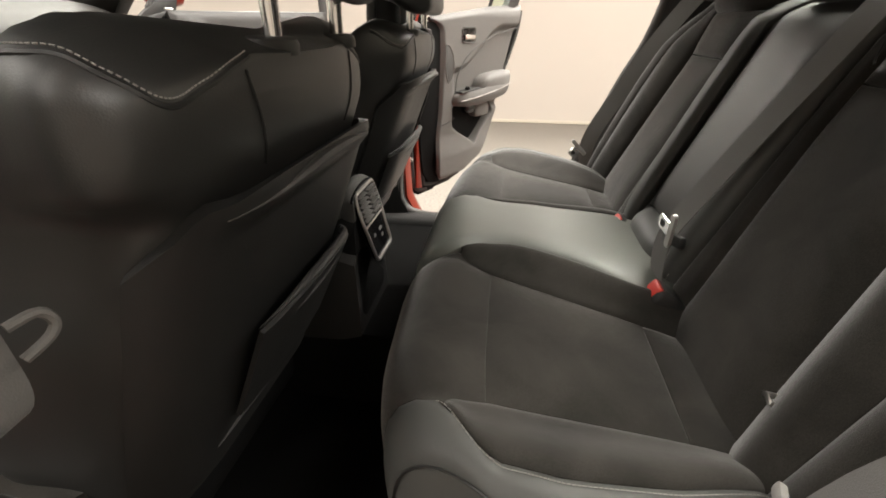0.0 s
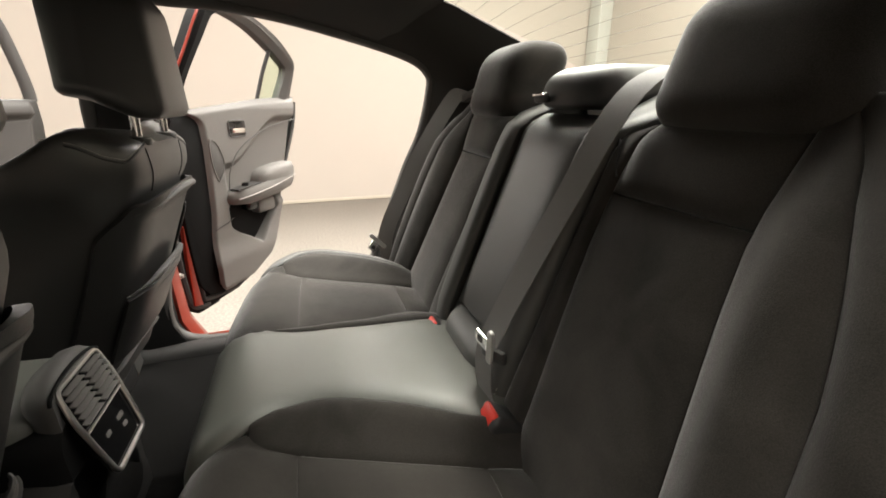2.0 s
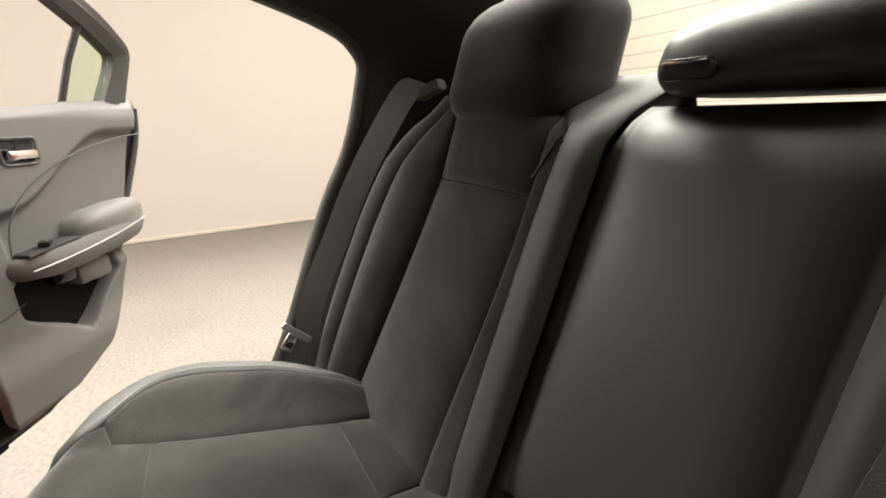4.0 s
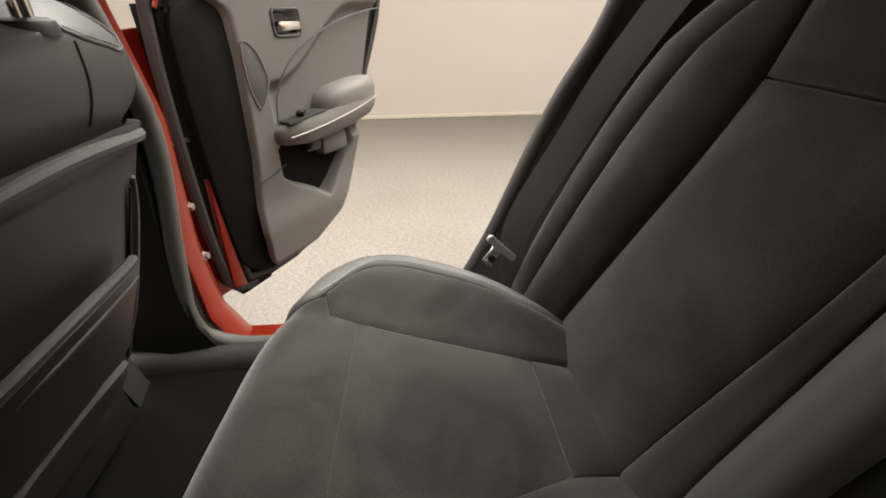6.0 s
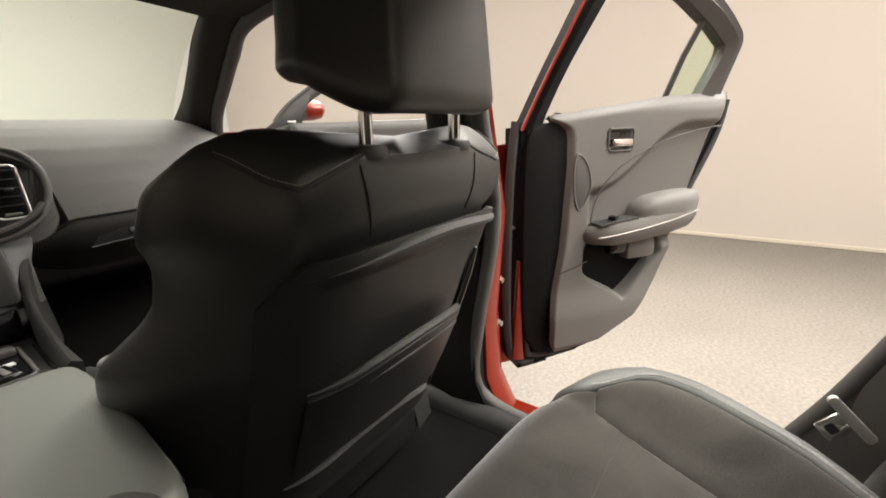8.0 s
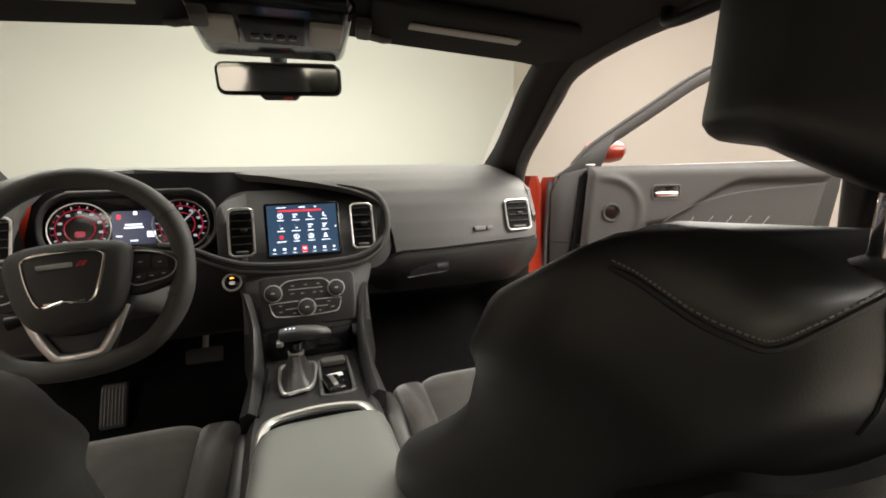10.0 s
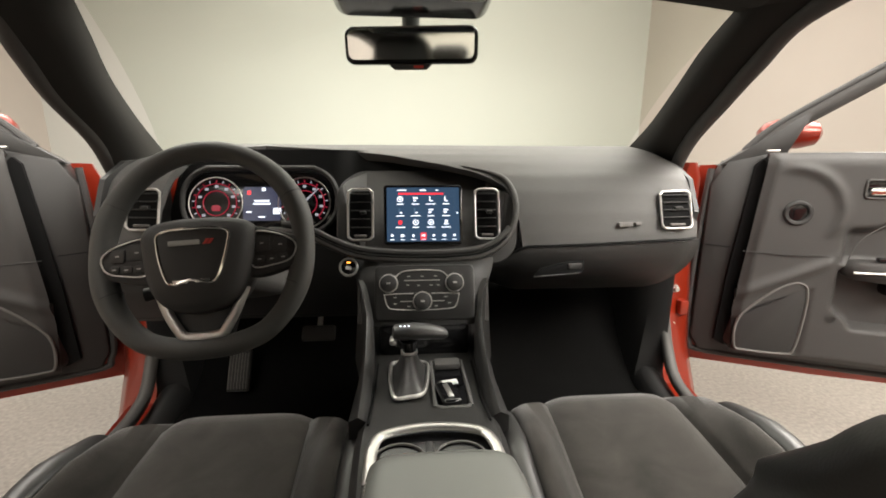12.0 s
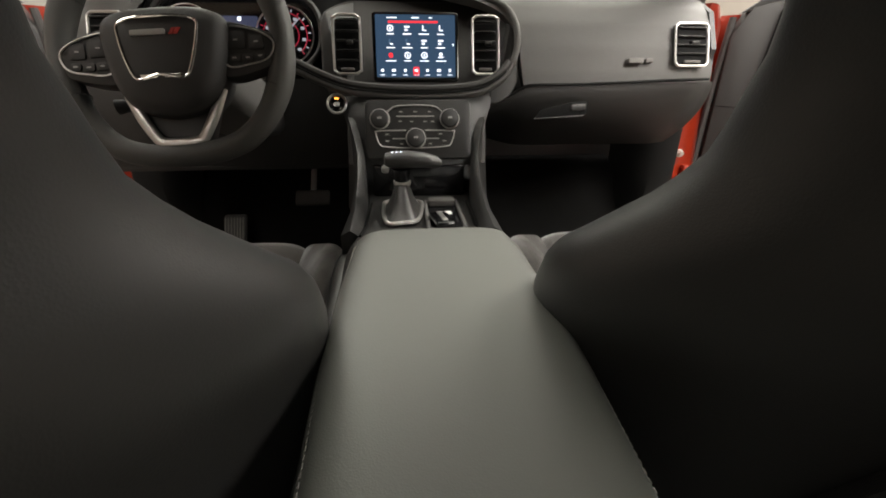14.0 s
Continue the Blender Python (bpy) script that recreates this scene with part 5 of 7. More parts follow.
for k, a in enumerate((-0.073, -0.049, -0.024, 0.0, 0.024, 0.049, 0.073)):
    mark(a, -0.05, 0.007 + 0.003 * (k % 2), 0.007, SCREEN_WHITE, "icon", 0.002)
    mark(a, -0.0595, 0.012, 0.0022, SCREEN_WHITE, "text_bar")

# ---- climate controls ----
hv = thing("climate_controls", "black climate and audio controls with three ribbed dials and silver outlines", "controls", (0, 0.89, 0.75))
for a, b, r in ((-0.074, 0.019, 0.0185), (0.072, 0.019, 0.0185), (0.0, -0.021, 0.019)):
    c = ctl(a, b, 0.002)
    n = Vector(ctl(0, 0, 1)) - Vector(ctl(0, 0, 0))
    d = part("dial", disc(c, n, r, 0.016, 0.004, 28), PLASTIC_DARK, hv, "black ribbed dial")
    part("dial_ring", tube([Vector(ctl(a + r * 1.06 * math.cos(k / 28 * math.tau), b + r * 1.06 * math.sin(k / 28 * math.tau), 0.006)) for k in range(28)], 0.0016, 6, True), SILVER_PAINT, d, "silver ring")
    part("dial_mark", slab(rounded(0.009, 0.004, 0.001), lambda p, q, w, a=a, b=b: ctl(a + p, b + q, w + 0.0178), 0.001), LABEL_GREY, d)
top_line = catmull([(-0.062, 0.03, 0), (-0.045, 0.044, 0), (-0.02, 0.0475, 0), (0.02, 0.0475, 0), (0.044, 0.044, 0), (0.06, 0.03, 0)], 30)
part("outline", tube([Vector(ctl(p.x, p.y, 0.004)) for p in top_line], 0.0014, 6), SILVER_PAINT, hv, "silver outline")
low = catmull([(-0.02, -0.004, 0), (-0.078, -0.005, 0), (-0.083, -0.01, 0), (-0.076, -0.032, 0), (-0.06, -0.038, 0), (0.0, -0.0405, 0), (0.06, -0.038, 0), (0.074, -0.032, 0), (0.081, -0.01, 0), (0.076, -0.005, 0), (0.02, -0.004, 0)], 60)
part("outline", tube([Vector(ctl(p.x, p.y, 0.004)) for p in low], 0.0014, 6), SILVER_PAINT, hv, "silver outline")
for a, b, w in ((0.0, 0.025, 0.08), (-0.035, -0.021, 0.028), (0.035, -0.021, 0.028)):
    part("trim_line", slab(rounded(w, 0.0022, 0.001, 2), lambda p, q, c, a=a, b=b: ctl(p + a, q + b, c + 0.003), 0.002), SILVER_PAINT, hv)
for a, b in ((-0.03, 0.034), (0.0, 0.034), (0.03, 0.034), (-0.032, 0.015), (-0.008, 0.014), (0.02, 0.014), (0.036, 0.014), (-0.06, -0.012), (-0.06, -0.026), (-0.03, -0.032), (0.03, -0.032), (0.052, -0.012), (0.06, -0.026)):
    part("key", slab(rounded(0.013, 0.006, 0.001, 2), lambda p, q, c, a=a, b=b: ctl(p + a, q + b, c + 0.003), 0.0012), PLASTIC_DARK, hv)
    part("key_mark", slab(rounded(0.007, 0.0022, 0.0006, 2), lambda p, q, c, a=a, b=b: ctl(p + a, q + b, c + 0.0044), 0.0006), LABEL_GREY, hv)
sb = thing("start_button", "round black start button with a silver ring and amber lamp", "button", (-0.17, 0.94, 0.837))
part("ring", tube([Vector((-0.17 + 0.0195 * math.cos(k / 28 * math.tau), 0.934 + 0.3 * 0.0195 * math.sin(k / 28 * math.tau), 0.837 + 0.95 * 0.0195 * math.sin(k / 28 * math.tau))) for k in range(28)], 0.0028, 8, True), SATIN, sb, "silver ring")
part("cap", disc((-0.17, 0.946, 0.833), (0, -0.95, 0.3), 0.019, 0.014, 0.004), GLOSS_BLACK, sb)
sp = on_plane((-0.17, 0.933, 0.837), (1, 0, 0), (0, 0.3, 0.95))
part("lamp", slab(rounded(0.009, 0.004, 0.001, 2, 0, 0.011), lambda a, b, c: sp(a, b, c), 0.002), AMBER, sb, "amber lamp")
part("symbol", slab(rounded(0.012, 0.008, 0.002, 2, 0, -0.001), lambda a, b, c: sp(a, b, c), 0.002), LABEL_WHITE, sb)

# ---- instrument cluster ----
cl = thing("instrument_cluster", "instrument cluster with two red-lit dials and a lit middle display", "instruments", (-0.385, 1.05, 0.9))
cp = on_plane((-0.385, 1.043, 0.972), (1, 0, 0), SCREEN_UP)
part("face", slab(rounded(0.352, 0.15, 0.066, 8, 0.0, 0.005), lambda a, b, c: cp(a, b, c - 0.006), 0.008, 0.002), GLOSS_BLACK, cl)
hood = [Vector(cp(p.x, p.y, 0.012)) for p in catmull([(*q, 0) for q in rounded(0.36, 0.158, 0.07, 8, 0.0, 0.005)], 70, True)]
part("surround", tube(hood, 0.006, 8, True), PLASTIC_DARK, cl, "black cluster surround")
for a in (-0.107, 0.1):
    part("dial_ring", tube([Vector(cp(a + 0.062 * math.cos(k / 40 * math.tau), 0.062 * math.sin(k / 40 * math.tau), 0.006)) for k in range(40)], 0.0015, 6, True), SATIN, cl, "silver dial ring")
    for k in range(17):
        t = radians(225 - k * 270 / 16)
        part("dial_tick", tube([Vector(cp(a + r * math.cos(t), r * math.sin(t), 0.004)) for r in (0.05, 0.056)], 0.0013, 4), DIAL_WHITE if k % 2 else DIAL_RED, cl)
        if k % 2 == 0:
            part("dial_figure", slab(rounded(0.008, 0.006, 0.001, 2), lambda p, q, c, t=t, a=a: cp(a + 0.041 * math.cos(t) + p, 0.041 * math.sin(t) + q, c + 0.002), 0.0012), DIAL_WHITE, cl, smooth=False)
    part("dial_arc", tube([Vector(cp(a + 0.0475 * math.cos(radians(225 - k * 9)), 0.0475 * math.sin(radians(225 - k * 9)), 0.004)) for k in range(31)], 0.0012, 4), DIAL_RED, cl, "red lit arc")
    part("dial_core", tube([Vector(cp(a + 0.03 * math.cos(k / 30 * math.tau), 0.03 * math.sin(k / 30 * math.tau), 0.004)) for k in range(30)], 0.0012, 5, True), DIAL_RED, cl)
    part("dial_hub", slab(rounded(0.02, 0.014, 0.005), lambda p, q, c, a=a: cp(a + p, q - 0.012, c + 0.003), 0.002), DIAL_RED, cl)
part("needle", tube([Vector(cp(0.1, 0.0, 0.01)), Vector(cp(0.135, 0.035, 0.01))], [0.003, 0.0008], 5), DIAL_WHITE, cl)
part("middle_display", slab(rounded(0.088, 0.082, 0.006), lambda a, b, c: cp(a, b - 0.002, c + 0.003), 0.002), CLUSTER_BACK, cl, "lit navy middle display", smooth=False)
for a, b, w, h, m in ((0.0, 0.005, 0.035, 0.004, SCREEN_WHITE), (0.0, -0.002, 0.04, 0.004, SCREEN_WHITE), (-0.03, 0.025, 0.008, 0.01, SCREEN_RED), (0.004, 0.033, 0.008, 0.008, SCREEN_WHITE), (0.0, -0.034, 0.016, 0.003, SCREEN_WHITE), (-0.03, -0.022, 0.012, 0.003, SCREEN_WHITE), (0.036, -0.02, 0.018, 0.014, SCREEN_WHITE)):
    part("display_mark", slab(rounded(w, h, 0.001, 2), lambda p, q, c, a=a, b=b: cp(p + a, q + b, c + 0.005), 0.001), m, cl, smooth=False)

# ---- steering wheel ----
WHEEL = pose(-0.365, 0.702, 0.936, 68, 0, 0) @ Matrix.Rotation(radians(4), 4, "Z")
wheel = thing("steering_wheel", "flat-bottomed black leather steering wheel with silver trim", "steering wheel", (-0.366, 0.74, 0.93))


def wpart(name, bm, mat, label="", parent=None, angle=40, smooth=True):
    bm.transform(WHEEL)
    return part(name, bm, mat, parent or wheel, label, smooth, angle)


rim_pts = []
for k in range(96):
    t = k / 96 * math.tau
    x, y = 0.159 * math.copysign(abs(math.cos(t)) ** (0.8 if math.sin(t) < 0 else 1.0), math.cos(t)), 0.167 * math.sin(t)
    if y < -0.145:
        y = -0.145 - (-0.145 - y) * 0.8
    rim_pts.append((x, y, 0.0))
rim = wpart("rim", tube(rim_pts, [0.0172 + 0.002 * math.exp(-((abs(math.sin(k / 96 * math.tau)) - 0.35) / 0.25) ** 2) for k in range(96)], 14, True), LEATHER_PLAIN, "black leather rim")
for t in (152, 28, 205, -25):
    a = radians(t)
    c = Vector((0.159 * math.cos(a), 0.167 * math.sin(a), 0))
    r = Vector((math.cos(a), math.sin(a), 0))
    wpart("rim_seam", tube([c + r * 0.0188 * math.cos(q) + Vector((0, 0, 0.0188 * math.sin(q))) for q in [k / 16 * math.tau for k in range(16)]], 0.0009, 5, True), PLASTIC_DARK, "", rim)
hub_out = catmull([(-0.078, 0.05, 0), (0.0, 0.062, 0), (0.078, 0.05, 0), (0.084, 0.0, 0), (0.06, -0.07, 0), (0.0, -0.092, 0), (-0.06, -0.07, 0), (-0.084, 0.0, 0)], 56, True)
loops = []
for s, z in ((0.96, -0.03), (1.0, 0.0), (1.0, 0.018), (0.95, 0.03), (0.82, 0.038), (0.5, 0.043), (0.15, 0.0445)):
    loops.append([Vector((p.x * s, p.y * s - 0.017, z)) for p in hub_out])
hub = wpart("airbag_cover", loft(loops), DASH_FACE, "dark grey airbag cover")
shield = catmull([(-0.058, 0.033, 0), (0.0, 0.037, 0), (0.058, 0.033, 0), (0.062, 0.01, 0), (0.048, -0.035, 0), (0.034, -0.048, 0), (0.0, -0.043, 0), (-0.034, -0.048, 0), (-0.048, -0.035, 0), (-0.062, 0.01, 0)], 70, True)
wpart("shield_trim", tube([(p.x * 0.84, p.y - 0.015, 0.0455 - 1.3 * (p.x ** 2 + p.y ** 2)) for p in shield], 0.0026, 8, True), CHROME, "bright shield-shaped trim")
wpart("shield_trim", slab([(-0.034, -0.044), (0.034, -0.044), (0.03, -0.05), (0.008, -0.05), (0.0, -0.046), (-0.008, -0.05), (-0.03, -0.05)], lambda a, b, c: (a * 0.84, b - 0.013, c + 0.038), 0.006, 0.001), CHROME, "bright shield-shaped trim")
wpart("emblem_bar", slab(rounded(0.052, 0.008, 0.002, 3, -0.012, 0.012), lambda a, b, c: (a * 0.9, b - 0.012, c + 0.0435), 0.0025, 0.0005), LABEL_GREY, "plain grey emblem bar")
for k in (0, 1):
    wpart("emblem_slash", slab([(0.019 + k * 0.007, 0.008), (0.024 + k * 0.007, 0.008), (0.03 + k * 0.007, 0.016), (0.025 + k * 0.007, 0.016)], lambda a, b, c: (a * 0.9, b - 0.012, c + 0.0435), 0.0025), LABEL_RED, "red slash")
for sg in (-1, 1):
    spoke = catmull([(sg * 0.07, 0.035, 0), (sg * 0.12, 0.03, 0), (sg * 0.165, 0.008, 0), (sg * 0.168, -0.012, 0), (sg * 0.13, -0.035, 0), (sg * 0.07, -0.04, 0)], 40, True)
    lo = []
    for s, z in ((0.97, -0.012), (1.0, 0.0), (1.0, 0.008), (0.96, 0.013), (0.85, 0.015)):
        lo.append([Vector((sg * 0.118 + (p.x - sg * 0.118) * s, p.y * s - 0.013, z)) for p in spoke])
    sk = wpart("spoke", loft(lo), DASH_FACE, "dark grey spoke with control keys")
    frame_c = catmull([(sg * 0.08, 0.026, 0), (sg * 0.118, 0.024, 0), (sg * 0.148, 0.006, 0), (sg * 0.142, -0.018, 0), (sg * 0.115, -0.027, 0), (sg * 0.08, -0.026, 0)], 44, True)
    wpart("key_frame", tube([(p.x, p.y - 0.013, 0.0165) for p in frame_c], 0.0014, 6, True), SATIN, "silver key frame", sk)
    for cx, cy, w, h in ((0.096, 0.009, 0.028, 0.026), (0.125, 0.005, 0.022, 0.022), (0.092, -0.017, 0.018, 0.012), (0.111, -0.0175, 0.017, 0.012), (0.129, -0.016, 0.015, 0.012)):
        wpart("key", slab(rounded(w, h, 0.004, 3, sg * cx, cy), lambda a, b, c: (a, b - 0.013, c + 0.0135), 0.004, 0.0015), DASH_FACE, "", sk)
        wpart("key_mark", slab(rounded(0.006, 0.0022, 0.0006, 2, sg * cx, cy), lambda a, b, c: (a, b - 0.013, c + 0.0176), 0.0006), LABEL_GREY, "", sk)
low_out = [(-0.064, -0.07), (0.064, -0.07), (0.052, -0.11), (0.038, -0.157), (-0.038, -0.157), (-0.052, -0.11)]
wpart("lower_spoke", slab(low_out, lambda a, b, c: (a, b, c - 0.012), 0.014, 0.003), PLASTIC_DARK, "black lower spoke")
for sg in (-1, 1):
    wpart("lower_trim", tube(catmull([(sg * 0.066, -0.07, 0.008), (sg * 0.052, -0.105, 0.008), (sg * 0.037, -0.132, 0.007), (sg * 0.028, -0.1425, 0.006), (sg * 0.012, -0.145, 0.006), (0, -0.145, 0.006)], 30), 0.0085, 10, flat=0.5), SATIN, "satin silver spoke trim")
col = thing("steering_column", "dark grey plastic steering column cover with stalks", "steering column", (-0.366, 0.9, 0.85))
part("shroud", loft([[WHEEL @ Vector((p.x * s, p.y * s - dyy, z)) for p in catmull([(*q, 0) for q in rounded(0.13, 0.1, 0.03, 3)], 32, True)] for s, dyy, z in ((0.8, 0.015, -0.035), (1.0, 0.02, -0.07), (1.05, 0.02, -0.2), (1.05, 0.0, -0.34))]), PLASTIC, col, "dark grey shroud")
part("stalk", tube([WHEEL @ Vector((-0.06, 0.0, -0.07)), WHEEL @ Vector((-0.12, 0.012, -0.06)), WHEEL @ Vector((-0.17, 0.02, -0.05))], [0.008, 0.008, 0.011], 10), PLASTIC_DARK, col, "indicator stalk")
part("stalk", tube([WHEEL @ Vector((-0.05, -0.045, -0.075)), WHEEL @ Vector((-0.1, -0.06, -0.06)), WHEEL @ Vector((-0.125, -0.064, -0.055))], [0.007, 0.008, 0.012], 10), PLASTIC_DARK, col, "cruise stalk")
ls = thing("light_switch", "round dark headlamp switch beside the wheel", "switch", (-0.56, 0.98, 0.83))
part("dial", disc((-0.565, 0.985, 0.835), (0, -0.97, 0.2), 0.02, 0.014, 0.004), PLASTIC_DARK, ls)
part("plate", rbox((-0.545, 0.985, 0.835), (0.1, 0.012, 0.05), 0.008), PLASTIC, ls)

# ---- pedals ----
pd = thing("brake_pedal", "black rubber-faced brake pedal", "pedal", (-0.32, 1.32, 0.5))
part("pedal_pad", rbox((-0.325, 1.27, 0.532), (0.105, 0.02, 0.05), 0.008, turn_deg(-35, 0, 0)), RUBBER, pd)
part("pedal_arm", tube([(-0.325, 1.28, 0.535), (-0.325, 1.38, 0.66), (-0.325, 1.42, 0.8)], 0.009, 8), STEEL, pd)
pd = thing("dead_pedal", "ribbed black rubber foot rest pedal", "pedal", (-0.575, 1.27, 0.37))
part("pedal_pad", rbox((-0.575, 1.255, 0.42), (0.07, 0.018, 0.13), 0.008, turn_deg(-28, 0, 0)), RUBBER, pd)
for k in range(7):
    part("rib", rbox((-0.575 - 0.027 + k * 0.009, 1.244, 0.424), (0.004, 0.006, 0.11), 0.0015, turn_deg(-28, 0, 0)), PLASTIC_GREY, pd)

# ---- centre console ----
con = thing("centre_console", "dark grey moulded centre console between the front seats", "console", (0, 0.5, 0.36))
CON_Y = [0.02, 0.06, 0.3, 0.44, 0.5, 0.56, 0.62, 0.7, 0.84, 0.9, 0.96]
CON_Z = [0.64, 0.655, 0.66, 0.658, 0.66, 0.664, 0.655, 0.64, 0.642, 0.66, 0.7]
CON_W = [0.098, 0.104, 0.108, 0.112, 0.116, 0.118, 0.118, 0.116, 0.118, 0.122, 0.13]
loops = []
for y in np.linspace(0.02, 0.96, 42):
    z, w = interp(y, CON_Y, CON_Z), interp(y, CON_Y, CON_W)
    loops.append([Vector((x, y, zz)) for x, zz in ((-w - 0.01, 0.36), (-w, z - 0.12), (-w, z - 0.015), (-w + 0.012, z), (0, z + 0.0), (w - 0.012, z), (w, z - 0.015), (w, z - 0.12), (w + 0.01, 0.36))])
part("console_body", loft(loops), PLASTIC_MID, con, "dark grey console body", angle=35)
for sg in (1, -1):
    wing = [[Vector((sg * (w - 0.014), y, z)), Vector((sg * w, y - 0.004, z + 0.012 * (y < 0.87))), Vector((sg * (w + 0.016 * (0.91 - y) / 0.29), y, z + 0.002)), Vector((sg * (w + 0.018), y + 0.01, z - 0.2)), Vector((sg * (w - 0.016), y + 0.012, z - 0.2))]
            for y, z, w in ((0.62, 0.655, 0.118), (0.72, 0.662, 0.12), (0.8, 0.69, 0.122), (0.86, 0.735, 0.125), (0.89, 0.775, 0.134), (0.92, 0.81, 0.146))]
    part("side_wing", loft(wing), PLASTIC_MID, con, "dark grey side wing", angle=50)
part("cubby", box_between((-0.1, 0.865, 0.645), (0.1, 1.02, 0.72), 0.01), GLOSS_BLACK, con, "black storage cubby")
LID_X = 0.008
LID_Y, LID_W = [0.045, 0.1, 0.2, 0.32, 0.4, 0.435, 0.455], [0.08, 0.087, 0.093, 0.0955, 0.0945, 0.091, 0.086]
lid_loops = []
for y in np.linspace(0.045, 0.455, 44):
    e = min((y - 0.045) / 0.04, (0.455 - y) / 0.022, 1.0)
    k = math.sqrt(max(0.0, 1 - (1 - e) ** 2))
    hw, zt, zb = interp(y, LID_Y, LID_W) - 0.022 * (1 - k), 0.736 - 0.022 * (1 - k) + 0.004 * math.sin(math.pi * (y - 0.045) / 0.413), 0.66
    lid_loops.append([Vector((LID_X + hw * math.copysign(abs(math.cos(t)) ** 0.36, math.cos(t)), y, lerp(zb, zt, 0.5) + (zt - zb) / 2 * math.copysign(abs(math.sin(t)) ** 0.5, math.sin(t)))) for t in [j / 60 * math.tau for j in range(60)]])
lid = part("armrest_lid", loft(lid_loops), LEATHER_SHEEN, con, "padded black leather armrest lid with side stitching, paler for its sheen", angle=60)
for sg in (1, -1):
    pts = [Vector((LID_X + sg * (interp(y, LID_Y, LID_W) - 0.0015), y, 0.7185)) for y in np.linspace(0.075, 0.41, 66)]
    part("seam", tube(pts, 0.0014, 5), PLASTIC_DARK, lid)
    for a, b in zip(pts, pts[1:]):
        up = Vector((-sg * 0.0032, 0, 0.0085))
        part("stitch", tube([a + up, a.lerp(b, 0.6) + up], 0.0009, 4), STITCH, lid)
trim = catmull([(-0.086, 0.465, 0.67), (-0.087, 0.49, 0.673), (-0.086, 0.53, 0.675), (-0.07, 0.56, 0.675), (0.0, 0.574, 0.675), (0.07, 0.562, 0.675), (0.09, 0.532, 0.675), (0.093, 0.49, 0.673), (0.093, 0.465, 0.67)], 50)
part("cup_trim", tube(trim, 0.0088, 12, flat=0.6), SATIN, con, "satin silver cup holder trim")
part("cup_well", slab([(p.x, p.y) for p in trim], lambda a, b, c: (a, b, 0.644 + c), 0.022), GLOSS_BLACK, con, "black cup holder well")
for cx in (-0.048, 0.04):
    part("cup_ring", tube([(cx + 0.038 * math.cos(k / 30 * math.tau), 0.51 + 0.036 * math.sin(k / 30 * math.tau), 0.668) for k in range(30)], 0.002, 6, True), PLASTIC_GREY, con, "silver cup ring")
part("cup_divider", rbox((-0.004, 0.515, 0.67), (0.012, 0.05, 0.014), 0.004), PLASTIC_DARK, con)
for sg in (1, -1):
    part("panel_gap", tube([(sg * 0.099 - 0.001, 0.6, 0.664), (sg * 0.1 - 0.001, 0.7, 0.642), (sg * 0.101, 0.84, 0.6435)], 0.0022, 6), DEEP_BLACK, con, "black gap beside the top panel")
sh = thing("gear_selector", "black T-handled gear selector with a silver-ringed boot", "gear lever", (-0.034, 0.765, 0.642))
ringp = catmull([(-0.07, 0.832, 0.648), (-0.034, 0.836, 0.648), (0.002, 0.826, 0.648), (0.002, 0.77, 0.648), (-0.008, 0.712, 0.648), (-0.034, 0.7, 0.648), (-0.06, 0.698, 0.648), (-0.07, 0.74, 0.648), (-0.073, 0.79, 0.648)], 60, True)
part("boot_ring", tube(ringp, 0.0042, 8, True), SATIN, sh, "satin silver boot ring")
part("boot", loft([[Vector((-0.035 + (p.x + 0.035) * s, 0.768 + (p.y - 0.768) * s, z)) for p in ringp] for s, z in ((0.97, 0.644), (0.8, 0.652), (0.55, 0.672), (0.38, 0.695), (0.33, 0.705))]), LEATHER, sh, "black leather boot")
part("collar", disc((-0.034, 0.768, 0.703), (0, -0.05, 1), 0.0165, 0.007, 0.001), SATIN, sh, "silver collar")
part("stem", tube([(-0.034, 0.768, 0.708), (-0.034, 0.764, 0.735)], [0.014, 0.018], 14), GLOSS_BLACK, sh)
kl = []
for x, ry, rz, dz, dyy in ((-0.066, 0.008, 0.007, 0.0, 0.0), (-0.063, 0.017, 0.013, 0.0, 0.0), (-0.045, 0.021, 0.016, 0.0, 0.0), (-0.02, 0.021, 0.016, 0.001, 0.0), (0.01, 0.018, 0.014, -0.001, 0.0), (0.034, 0.014, 0.011, -0.005, 0.0), (0.042, 0.006, 0.005, -0.007, 0.0)):
    kl.append([Vector((x, 0.764 + dyy + ry * math.cos(t), 0.75 + dz + rz * math.sin(t))) for t in [j / 20 * math.tau for j in range(20)]])
part("handle", loft(kl), LEATHER, sh, "black leather T handle")
part("release_key", rbox((-0.064, 0.757, 0.735), (0.014, 0.024, 0.012), 0.004), SATIN, sh, "silver release key")
for k in range(3):
    part("indicator", rbox((-0.05 + k * 0.008, 0.752, 0.7668), (0.004, 0.004, 0.0016), 0.0004), SCREEN_WHITE, sh, "lit gear letter bar")
tray = thing("console_tray", "black recessed console tray with a raised rim", "tray", (0.045, 0.75, 0.64))
part("tray_floor", slab(rounded(0.058, 0.165, 0.012, 4, 0.045, 0.752), lambda a, b, c: (a, b, c + 0.6405), 0.004), GLOSS_BLACK, tray, "glossy black floor")
part("tray_rim", tube([(p.x, p.y, 0.646) for p in catmull([(*q, 0) for q in rounded(0.066, 0.175, 0.014, 4, 0.045, 0.752)], 50, True)], 0.004, 8, True), DASH_PAD, tray)
